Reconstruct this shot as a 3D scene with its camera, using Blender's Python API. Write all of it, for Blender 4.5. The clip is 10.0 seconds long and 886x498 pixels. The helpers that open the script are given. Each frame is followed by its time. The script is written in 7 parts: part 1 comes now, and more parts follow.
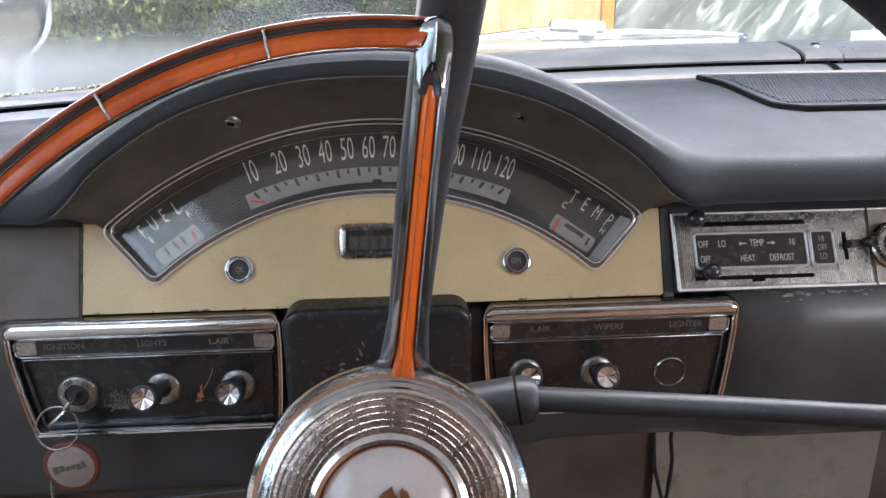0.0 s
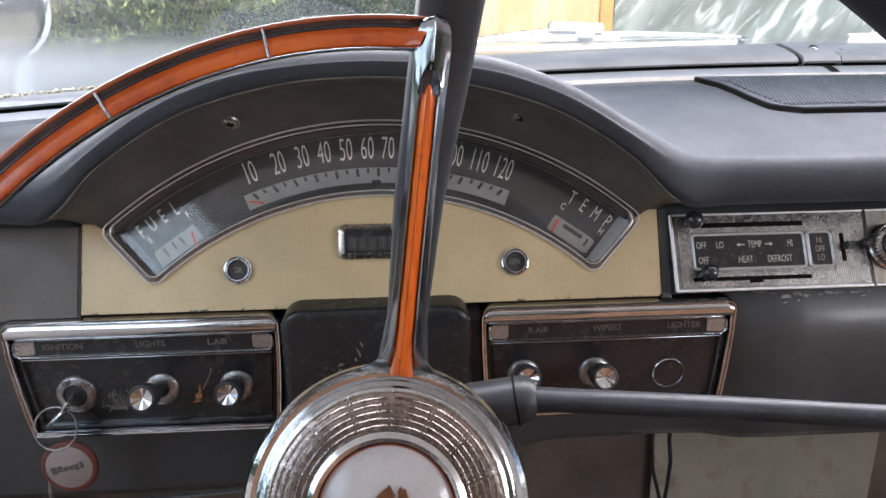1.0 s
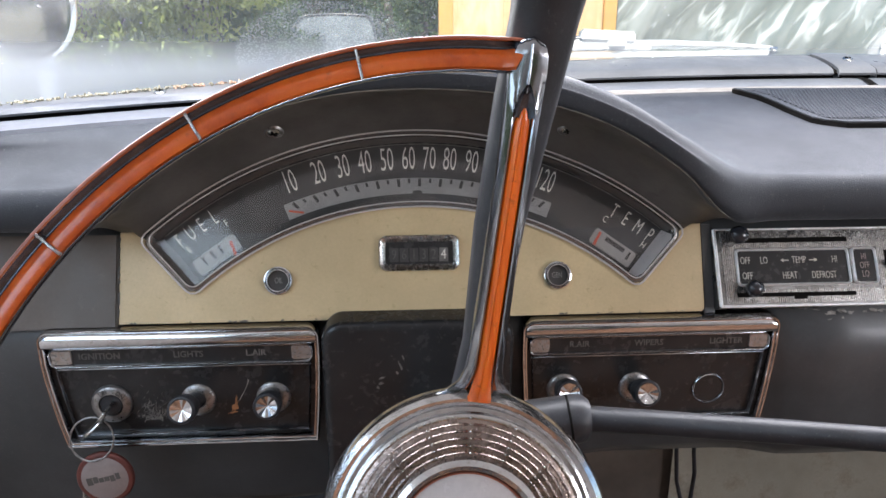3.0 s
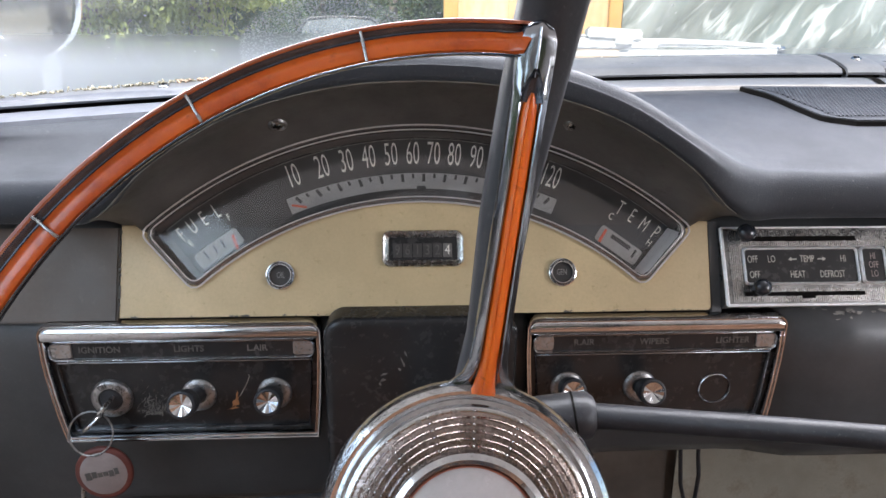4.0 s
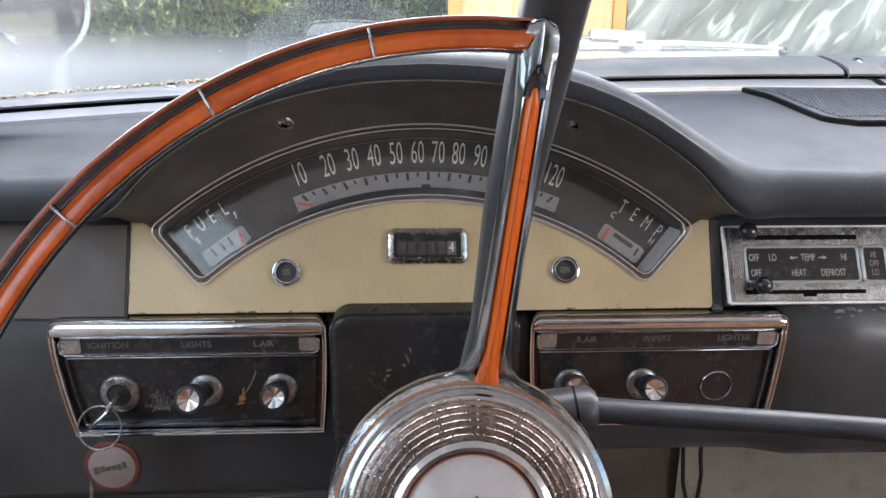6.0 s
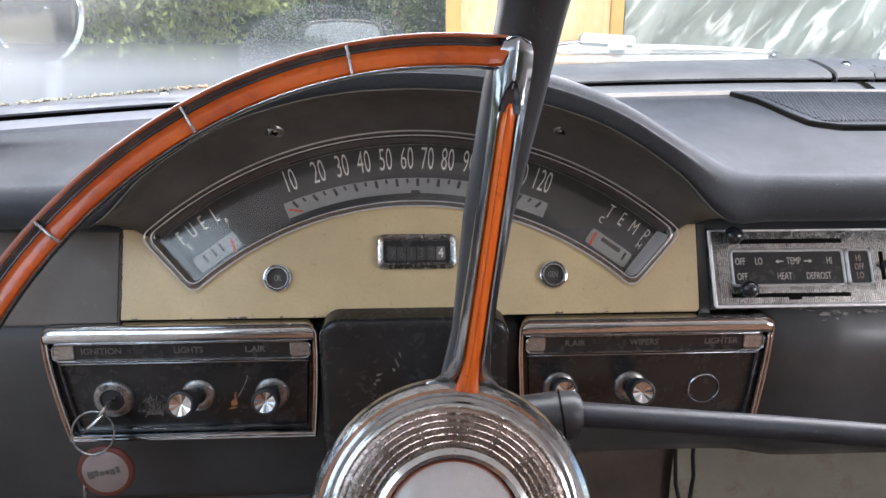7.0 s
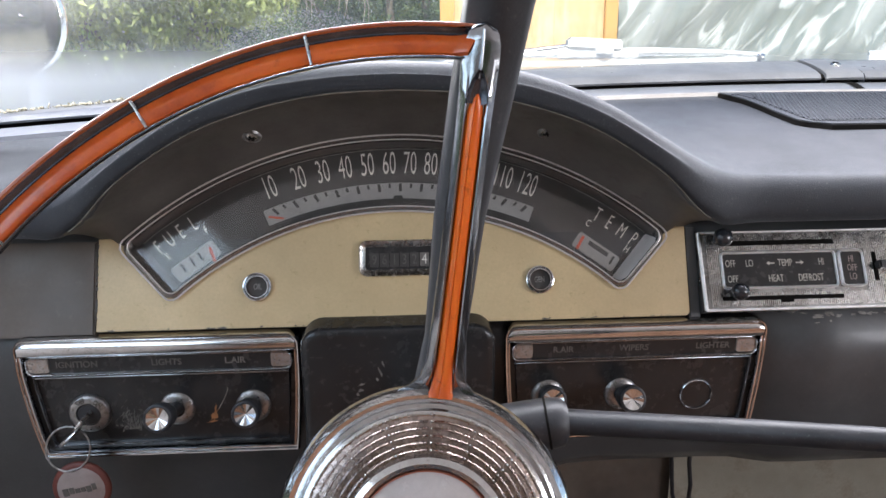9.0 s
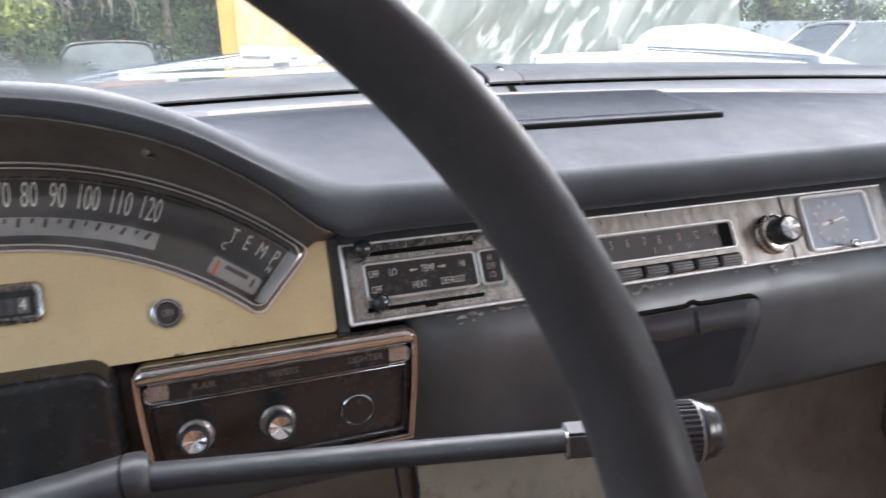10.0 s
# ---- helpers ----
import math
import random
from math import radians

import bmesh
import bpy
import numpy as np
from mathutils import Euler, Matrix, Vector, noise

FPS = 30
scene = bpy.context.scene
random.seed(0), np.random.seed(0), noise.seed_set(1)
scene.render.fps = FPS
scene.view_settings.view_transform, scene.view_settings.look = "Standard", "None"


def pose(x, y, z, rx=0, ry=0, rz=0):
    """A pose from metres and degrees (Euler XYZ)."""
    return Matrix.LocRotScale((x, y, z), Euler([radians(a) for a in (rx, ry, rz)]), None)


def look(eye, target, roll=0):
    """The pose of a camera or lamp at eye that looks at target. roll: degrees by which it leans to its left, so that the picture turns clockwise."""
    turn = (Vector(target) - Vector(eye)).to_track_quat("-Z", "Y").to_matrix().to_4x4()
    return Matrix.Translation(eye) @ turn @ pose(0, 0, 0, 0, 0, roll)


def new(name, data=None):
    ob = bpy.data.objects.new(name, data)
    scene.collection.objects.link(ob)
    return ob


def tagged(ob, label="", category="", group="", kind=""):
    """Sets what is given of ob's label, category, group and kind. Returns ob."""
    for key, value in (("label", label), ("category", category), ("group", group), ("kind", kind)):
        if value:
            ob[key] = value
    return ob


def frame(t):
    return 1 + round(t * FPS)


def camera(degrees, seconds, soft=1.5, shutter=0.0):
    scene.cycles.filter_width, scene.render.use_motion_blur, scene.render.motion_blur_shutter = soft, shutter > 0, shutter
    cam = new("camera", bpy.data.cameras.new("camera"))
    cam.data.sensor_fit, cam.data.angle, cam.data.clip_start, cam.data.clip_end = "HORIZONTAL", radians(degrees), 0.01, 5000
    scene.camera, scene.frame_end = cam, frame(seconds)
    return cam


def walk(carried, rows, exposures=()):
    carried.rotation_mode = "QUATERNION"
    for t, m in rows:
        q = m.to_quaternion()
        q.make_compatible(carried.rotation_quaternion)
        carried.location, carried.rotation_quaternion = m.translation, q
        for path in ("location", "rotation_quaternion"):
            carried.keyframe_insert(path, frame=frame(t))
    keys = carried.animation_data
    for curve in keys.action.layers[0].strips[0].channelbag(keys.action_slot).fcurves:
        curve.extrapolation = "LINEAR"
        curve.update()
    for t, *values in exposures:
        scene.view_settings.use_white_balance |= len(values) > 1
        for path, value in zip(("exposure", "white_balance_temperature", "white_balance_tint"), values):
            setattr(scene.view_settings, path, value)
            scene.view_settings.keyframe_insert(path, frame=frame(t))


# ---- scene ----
cam = camera(66.0, 10.0, shutter=0.22)
PATH = [
    (0, (-0.02, 0.058, 1.203), (0.08, 1.97, 0.627), -0.9),
    (0.5, (-0.02, 0.058, 1.203), (0.085, 1.971, 0.631), -0.8),
    (1, (-0.02, 0.057, 1.202), (0.084, 1.972, 0.633), -0.8),
    (1.5, (-0.022, 0.058, 1.204), (0.082, 1.973, 0.636), -0.9),
    (2, (-0.029, 0.067, 1.208), (0.077, 1.982, 0.64), -0.8),
    (2.2, (-0.038, 0.067, 1.211), (0.067, 1.981, 0.641), -0.7),
    (2.5, (-0.048, 0.065, 1.211), (0.061, 1.979, 0.638), -0.4),
    (4, (-0.049, 0.069, 1.203), (0.051, 1.986, 0.641), 0.3),
    (4.5, (-0.049, 0.067, 1.203), (0.046, 1.985, 0.644), 0.4),
    (5, (-0.05, 0.066, 1.203), (0.042, 1.985, 0.647), 0.4),
    (5.5, (-0.05, 0.065, 1.2), (0.04, 1.985, 0.649), 0.4),
    (7, (-0.043, 0.059, 1.206), (0.048, 1.979, 0.652), 0.1),
    (7.2, (-0.037, 0.059, 1.207), (0.055, 1.982, 0.663), -0.0),
    (7.5, (-0.035, 0.064, 1.206), (0.061, 1.986, 0.663), -0.3),
    (8, (-0.035, 0.063, 1.206), (0.066, 1.989, 0.677), -0.5),
    (8.5, (-0.029, 0.065, 1.203), (0.071, 1.994, 0.683), -0.6),
    (9, (-0.033, 0.067, 1.199), (0.064, 1.996, 0.68), -0.6),
    (9.3, (-0.02, 0.064, 1.193), (0.094, 1.999, 0.698), -0.4),
    (9.5, (0.007, 0.069, 1.193), (0.229, 1.986, 0.67), 0.4),
    (9.6, (0.025, 0.068, 1.192), (0.319, 1.976, 0.669), 0.4),
    (9.7, (0.044, 0.072, 1.195), (0.427, 1.962, 0.666), 0.2),
    (9.8, (0.061, 0.071, 1.195), (0.534, 1.944, 0.677), -0.9),
    (9.9, (0.075, 0.072, 1.197), (0.63, 1.923, 0.682), -1.6),
    (10, (0.085, 0.071, 1.201), (0.71, 1.899, 0.682), -1.8),
]
walk(cam, [(t, look(eye, target, roll)) for t, eye, target, roll in PATH], [(0, 0.74), (4.0, 0.77), (7.2, 0.74), (8.6, 0.64), (9.4, 0.90), (10, 0.84)])

# ---------------------------------------------------------------- light
SUN_ELEV, SUN_AZ = 52.0, 186.0     # the sun stands high behind the car
world = bpy.data.worlds.new("sky")
scene.world = world
world.use_nodes = True
wn = world.node_tree
sky = wn.nodes.new("ShaderNodeTexSky")
sky.sky_type = "NISHITA"
sky.sun_disc = False
sky.sun_elevation = radians(SUN_ELEV)
sky.sun_rotation = radians(SUN_AZ)
wn.links.new(sky.outputs[0], wn.nodes["Background"].inputs[0])
wn.nodes["Background"].inputs[1].default_value = 0.15
sun_data = bpy.data.lights.new("sun", "SUN")
sun_data.energy, sun_data.angle, sun_data.color = 5.0, radians(0.5), (1.0, 0.95, 0.86)
sun = new("sun", sun_data)
saz, sel = radians(SUN_AZ), radians(SUN_ELEV)
sun.matrix_world = look((0, 0, 9), (-math.sin(saz) * math.cos(sel), -math.cos(saz) * math.cos(sel), 9 - math.sin(sel)))


def window_lamp(name, m, sx, sy, power, colour=(0.95, 0.93, 0.99)):
    d = bpy.data.lights.new(name, "AREA")
    d.shape, d.size, d.size_y, d.energy, d.color = "RECTANGLE", sx, sy, power, colour
    ob = new(name, d)
    ob.matrix_world = m
    return ob


# daylight in the openings of the windscreen and of both side windows
window_lamp("windscreen_daylight", look((0.30, 0.505, 1.37), (0.30, 0.08, 1.01)), 1.46, 0.28, 11.0)
window_lamp("driver_window_daylight", look((-0.46, -0.05, 1.36), (0.3, 0.05, 1.05)), 0.8, 0.34, 1.55, (0.68, 0.84, 1.0))
window_lamp("passenger_window_daylight", look((1.20, -0.47, 1.36), (0.3, 0.2, 0.96)), 0.6, 0.34, 5.2)


# ---------------------------------------------------------------- materials
def nodes_of(name):
    m = bpy.data.materials.new(name)
    m.use_nodes = True
    return m, m.node_tree, m.node_tree.nodes["Principled BSDF"]


def ramp(nt, src, stops):
    r = nt.nodes.new("ShaderNodeValToRGB")
    els = r.color_ramp.elements
    while len(els) < len(stops):
        els.new(0.5)
    for e, (p, c) in zip(els, stops):
        e.position, e.color = p, (*c, 1)
    nt.links.new(src, r.inputs[0])
    return r.outputs[0]


def noise_node(nt, scale, detail=5, rough=0.6, stretch=(1, 1, 1)):
    tc, mp, n = (nt.nodes.new("ShaderNode" + k) for k in ("TexCoord", "Mapping", "TexNoise"))
    mp.inputs["Scale"].default_value = stretch
    n.inputs["Scale"].default_value, n.inputs["Detail"].default_value, n.inputs["Roughness"].default_value = scale, detail, rough
    nt.links.new(tc.outputs["Object"], mp.inputs[0])
    nt.links.new(mp.outputs[0], n.inputs["Vector"])
    return n.outputs["Fac"]


def mixc(nt, fac, a, b):
    m = nt.nodes.new("ShaderNodeMix")
    m.data_type = "RGBA"
    for sock, v in ((m.inputs[0], fac), (m.inputs[6], a), (m.inputs[7], b)):
        if isinstance(v, bpy.types.NodeSocket):
            nt.links.new(v, sock)
        else:
            sock.default_value = v if isinstance(v, (int, float)) else (*v, 1)
    return m.outputs[2]


def surf(name, col, rough=0.5, metal=0.0, var=0.18, scale=25, bump=0.08, bscale=400, wear=None, coat=0.0, stretch=(1, 1, 1), spec=0.5, rvar=0.25, island=0.0, dust=0.0, sheen=0.0):
    """Paint, vinyl, metal...: two scales of variation, fine relief, and wear = (colour, share, scale, roughness) in patches."""
    m, nt, b = nodes_of(name)
    big = noise_node(nt, scale, 4, 0.6, stretch)
    fine = noise_node(nt, bscale, 3, 0.7, stretch)
    dark = tuple(c * (1 - var) for c in col)
    light = tuple(min(1, c * (1 + var)) for c in col)
    c = ramp(nt, big, ((0.3, dark), (0.7, light)))
    c = mixc(nt, ramp(nt, fine, ((0.35, (0.0,) * 3), (0.75, (0.35,) * 3))), c, tuple(x * 0.75 for x in col))
    r0, r1 = max(0.03, rough * (1 - rvar)), min(1, rough * (1 + rvar))
    rr = ramp(nt, noise_node(nt, scale * 1.7, 6, 0.65, stretch), ((0.3, (r0,) * 3), (0.7, (r1,) * 3)))
    if wear:
        wc, share, ws, wr = wear
        mask = ramp(nt, noise_node(nt, ws, 8, 0.72, stretch), ((max(0, 0.62 - share * 0.5), (0,) * 3), (0.80 - share * 0.5, (0.8,) * 3)))
        c = mixc(nt, mask, c, wc)
        rr = mixc(nt, mask, rr, (wr,) * 3)
    if dust:
        specks = ramp(nt, noise_node(nt, 800, 2, 0.5), ((0.66, (0,) * 3), (0.76, (dust * 0.5,) * 3)))
        patchy = ramp(nt, noise_node(nt, 11, 4, 0.6), ((0.40, (0.15,) * 3), (0.65, (1,) * 3)))
        mul = nt.nodes.new("ShaderNodeMath")
        mul.operation = "MULTIPLY"
        nt.links.new(specks, mul.inputs[0])
        nt.links.new(patchy, mul.inputs[1])
        c = mixc(nt, mul.outputs[0], c, (0.42, 0.40, 0.37))
    if island:
        info = nt.nodes.new("ShaderNodeObjectInfo")
        geo = nt.nodes.new("ShaderNodeNewGeometry")
        add = nt.nodes.new("ShaderNodeMath")
        add.operation = "ADD"
        nt.links.new(info.outputs["Random"], add.inputs[0])
        nt.links.new(geo.outputs["Random Per Island"], add.inputs[1])
        half = nt.nodes.new("ShaderNodeMath")
        half.operation = "FRACT"
        nt.links.new(add.outputs[0], half.inputs[0])
        c = mixc(nt, half.outputs[0], c, tuple(x * (1 - island) for x in col))
    nt.links.new(c, b.inputs["Base Color"])
    nt.links.new(rr, b.inputs["Roughness"])
    b.inputs["Metallic"].default_value = metal
    b.inputs["Specular IOR Level"].default_value = spec
    b.inputs["Coat Weight"].default_value = coat
    b.inputs["Sheen Weight"].default_value = sheen
    b.inputs["Sheen Roughness"].default_value = 0.45
    b.inputs["Sheen Tint"].default_value = (0.86, 0.91, 1.0, 1)
    if bump:
        bp = nt.nodes.new("ShaderNodeBump")
        bp.inputs["Strength"].default_value, bp.inputs["Distance"].default_value = bump, 0.001
        nt.links.new(fine, bp.inputs["Height"])
        nt.links.new(bp.outputs[0], b.inputs["Normal"])
    return m


M = {}
M["pad"] = surf("black_vinyl", (0.038, 0.041, 0.047), 0.60, dust=0.6, spec=0.20, var=0.18, scale=14, bump=0.25, bscale=900, wear=((0.06, 0.06, 0.062), 0.10, 140, 0.6), sheen=0.10)
M["steel_dark"] = surf("dark_painted_steel", (0.060, 0.062, 0.065), 0.38, dust=0.35, var=0.25, scale=18, bump=0.05, bscale=300, coat=0.1)
M["recess"] = surf("brown_black_paint", (0.096, 0.088, 0.080), 0.5, dust=0.15, var=0.3, scale=22, bump=0.06, wear=((0.07, 0.06, 0.05), 0.1, 90, 0.6))
M["panel_black"] = surf("gloss_black_panel", (0.023, 0.0225, 0.023), 0.24, dust=0.25, spec=0.4, var=0.3, scale=30, bump=0.02, wear=((0.030, 0.028, 0.026), 0.14, 120, 0.45))
M["cream"] = surf("cream_paint", (0.57, 0.44, 0.25), 0.42, var=0.1, scale=16, bump=0.05, bscale=500, wear=((0.30, 0.22, 0.10), 0.05, 160, 0.6))
M["taupe"] = surf("taupe_paint", (0.102, 0.079, 0.063), 0.5, var=0.15, scale=20, bump=0.05, wear=((0.14, 0.11, 0.085), 0.1, 90, 0.6))
M["chrome"] = surf("chrome", (0.66, 0.665, 0.68), 0.08, 1.0, var=0.14, scale=60, bump=0.06, bscale=500, wear=((0.27, 0.24, 0.215), 0.15, 420, 0.32), rvar=0.6)
M["chrome_dull"] = surf("pitted_chrome", (0.60, 0.59, 0.57), 0.20, 1.0, var=0.25, scale=80, bump=0.15, bscale=900, wear=((0.18, 0.15, 0.12), 0.25, 320, 0.5), rvar=0.5)
M["brushed"] = surf("worn_silver_trim", (0.25, 0.245, 0.237), 0.30, 0.9, var=0.25, scale=60, bump=0.1, bscale=900, wear=((0.22, 0.20, 0.165), 0.12, 60, 0.45), rvar=0.5)
M["tarnished"] = surf("brownish_tarnished_trim", (0.27, 0.25, 0.225), 0.38, 0.85, var=0.35, scale=50, bump=0.1, bscale=900, wear=((0.15, 0.125, 0.10), 0.30, 45, 0.5), rvar=0.4, stretch=(2.5, 1, 0.7))
M["bezel"] = surf("chrome_painted_bright", (0.72, 0.68, 0.66), 0.36, 0.35, var=0.05, scale=90, bump=0.0, bscale=1200, rvar=0.1)
M["dry_wood"] = surf("pale_dry_branches", (0.36, 0.32, 0.28), 0.85, var=0.3, scale=14, bump=0.2, bscale=60, island=0.5)
M["rib"] = surf("silver_ribs", (0.62, 0.61, 0.595), 0.24, 0.95, var=0.25, scale=60, bump=0.05, wear=((0.22, 0.20, 0.17), 0.24, 150, 0.5))
M["clock_grey"] = surf("clock_face_grey", (0.27, 0.27, 0.275), 0.5, var=0.15, scale=70, bump=0.02)
M["dim_mark"] = surf("dim_lettering", (0.135, 0.125, 0.115), 0.6, var=0.35, scale=300, bump=0.0)
M["rubber"] = surf("black_hard_rubber", (0.026, 0.027, 0.031), 0.40, dust=0.4, spec=0.42, var=0.35, scale=35, bump=0.12, bscale=700, wear=((0.070, 0.067, 0.064), 0.10, 220, 0.55))
M["dial_black"] = surf("dial_black", (0.048, 0.043, 0.040), 0.6, var=0.25, scale=40, bump=0.02, wear=((0.065, 0.059, 0.055), 0.14, 160, 0.7))
M["dial_band"] = surf("grey_dial_band", (0.33, 0.315, 0.30), 0.55, var=0.12, scale=70, bump=0.02)
M["white_mark"] = surf("ivory_lettering", (0.80, 0.77, 0.70), 0.6, var=0.08, scale=300, bump=0.0)
M["grey_mark"] = surf("faded_lettering", (0.26, 0.25, 0.23), 0.6, var=0.25, scale=300, bump=0.0)
M["legend_mark"] = surf("pale_legend_lettering", (0.56, 0.53, 0.47), 0.6, var=0.12, scale=300, bump=0.0)
M["needle"] = surf("red_needle", (0.62, 0.10, 0.05), 0.5, var=0.1, scale=300, bump=0.0)
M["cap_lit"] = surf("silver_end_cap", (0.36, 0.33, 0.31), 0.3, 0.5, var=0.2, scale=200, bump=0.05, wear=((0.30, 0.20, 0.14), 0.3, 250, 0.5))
M["medallion"] = surf("milky_white_plastic", (0.52, 0.48, 0.47), 0.25, var=0.1, scale=30, bump=0.02, wear=((0.34, 0.29, 0.27), 0.12, 80, 0.4), coat=0.4)
M["gold"] = surf("worn_gold_emblem", (0.24, 0.105, 0.05), 0.35, 0.6, var=0.3, scale=200, bump=0.2, bscale=600)
M["chip"] = surf("bare_chipped_paint", (0.36, 0.33, 0.29), 0.6, var=0.45, scale=220, bump=0.1)
M["chip_dull"] = surf("dull_grey_chips", (0.19, 0.18, 0.165), 0.6, var=0.5, scale=160, bump=0.15)
M["rust_chip"] = surf("rust_orange_scrape", (0.45, 0.20, 0.08), 0.6, var=0.3, scale=200, bump=0.1)
M["headliner"] = surf("pale_headliner", (0.56, 0.54, 0.52), 0.9, var=0.12, scale=12, bump=0.1)
M["seat"] = surf("brown_vinyl", (0.30, 0.165, 0.10), 0.5, var=0.2, scale=10, bump=0.1)
M["door_lining"] = surf("grey_vinyl", (0.50, 0.49, 0.47), 0.6, var=0.12, scale=10, bump=0.1)
M["footwell"] = surf("grey_olive_firewall", (0.29, 0.275, 0.225), 0.8, var=0.3, scale=7, bump=0.1, wear=((0.15, 0.12, 0.09), 0.2, 14, 0.8))
M["carpet"] = surf("dusty_dark_carpet", (0.07, 0.06, 0.05), 0.95, var=0.3, scale=20, bump=0.3, bscale=600)
M["cowl"] = surf("grey_blue_cowl_trim", (0.152, 0.160, 0.180), 0.36, dust=0.5, var=0.15, scale=20, bump=0.06, wear=((0.22, 0.22, 0.23), 0.1, 120, 0.6))
M["hood"] = surf("pale_blue_white_paint", (0.62, 0.66, 0.70), 0.3, var=0.06, scale=6, bump=0.02, coat=0.5)
M["edge_sunlit_tone"] = surf("metal_edge_painted_sunlit", (0.24, 0.232, 0.23), 0.5, var=0.15, scale=60, bump=0.05)
M["welt"] = surf("worn_seam_edge", (0.13, 0.118, 0.10), 0.5, var=0.6, scale=60, bump=0.1)
M["ledge"] = surf("dark_glossy_ledge", (0.075, 0.066, 0.063), 0.12, var=0.08, scale=40, bump=0.0, bscale=3000, spec=0.9, coat=0.5, rvar=0.1)
M["bezel_dark"] = surf("chrome_painted_dark", (0.27, 0.245, 0.23), 0.22, 0.75, var=0.06, scale=60, bump=0.0, bscale=3000, rvar=0.1)
M["firewall_dark"] = surf("brown_black_felt", (0.12, 0.098, 0.08), 0.9, var=0.35, scale=9, bump=0.2, bscale=120, wear=((0.14, 0.08, 0.05), 0.12, 16, 0.9))
M["radio_number"] = surf("pinkish_numerals", (0.36, 0.28, 0.26), 0.6, var=0.3, scale=300, bump=0.0)
M["channel"] = surf("darkened_chrome_channel", (0.10, 0.105, 0.125), 0.16, 0.8, var=0.3, scale=40, bump=0.04, wear=((0.25, 0.25, 0.26), 0.12, 160, 0.3))
M["stripe"] = surf("red_brown_stripe", (0.33, 0.095, 0.05), 0.35, var=0.25, scale=60, bump=0.03, coat=0.2)
# worn chrome, its base also darkened for the arm's dull, shaded reflections
M["chrome_worn_dimmed"] = surf("worn_chrome_painted_dim", (0.37, 0.385, 0.41), 0.17, 1.0, var=0.10, scale=70, bump=0.04, bscale=600, wear=((0.24, 0.23, 0.225), 0.08, 380, 0.36), rvar=0.3)
M["escutcheon"] = surf("tarnished_brushed_metal", (0.36, 0.35, 0.345), 0.30, 0.9, var=0.3, scale=160, bump=0.15, bscale=900, wear=((0.10, 0.085, 0.07), 0.30, 380, 0.5))
M["hub_metal"] = surf("worn_satin_chrome", (0.42, 0.345, 0.315), 0.22, 0.97, var=0.35, scale=110, bump=0.16, bscale=900, wear=((0.15, 0.115, 0.095), 0.30, 330, 0.5), rvar=0.5)
# mostly diffuse white: the chrome's bright reflection is put into the colour
M["bright_edge"] = surf("edge_painted_bright", (0.88, 0.88, 0.88), 0.36, 0.35, var=0.12, scale=90, bump=0.05, wear=((0.5, 0.47, 0.43), 0.10, 220, 0.5))
M["digit_mark"] = surf("dim_digits", (0.095, 0.088, 0.080), 0.6, var=0.35, scale=300, bump=0.0)
M["rim_black"] = surf("smooth_black_wheel_rim", (0.028, 0.027, 0.029), 0.55, var=0.25, scale=30, bump=0.06, bscale=500, spec=0.2, dust=0.2)
M["ash_gloss"] = surf("gloss_black_enamel", (0.022, 0.024, 0.030), 0.20, var=0.3, scale=30, bump=0.02, coat=0.3)
M["gap"] = surf("black_gap", (0.010, 0.0095, 0.009), 0.9, var=0.1, bump=0.0, spec=0.02)


def amber(name, stretch=(1, 1, 1), scale=28, tone=1.0):
    m, nt, b = nodes_of(name)
    c = ramp(nt, noise_node(nt, scale, 5, 0.65, stretch), ((0.26, (0.40 * tone, 0.055 * tone, 0.010)), (0.50, (0.74 * tone, 0.140 * tone, 0.016)), (0.74, (0.88 * tone, 0.195 * tone, 0.022))))
    d = ramp(nt, noise_node(nt, 350, 3), ((0.62, (0.0,) * 3), (0.75, (0.6,) * 3)))
    nt.links.new(mixc(nt, d, c, (0.35, 0.07, 0.015)), b.inputs["Base Color"])
    b.inputs["Roughness"].default_value = 0.24
    b.inputs["Subsurface Weight"].default_value = 0.25
    b.inputs["Subsurface Radius"].default_value = (0.004, 0.0015, 0.0005)
    b.inputs["Coat Weight"].default_value = 0.35
    return m


M["amber"] = amber("orange_translucent_plastic", (1, 1, 1), 45, 0.80)
M["amber_streaked"] = amber("streaked_orange_plastic", (14, 2, 0.5), 22)


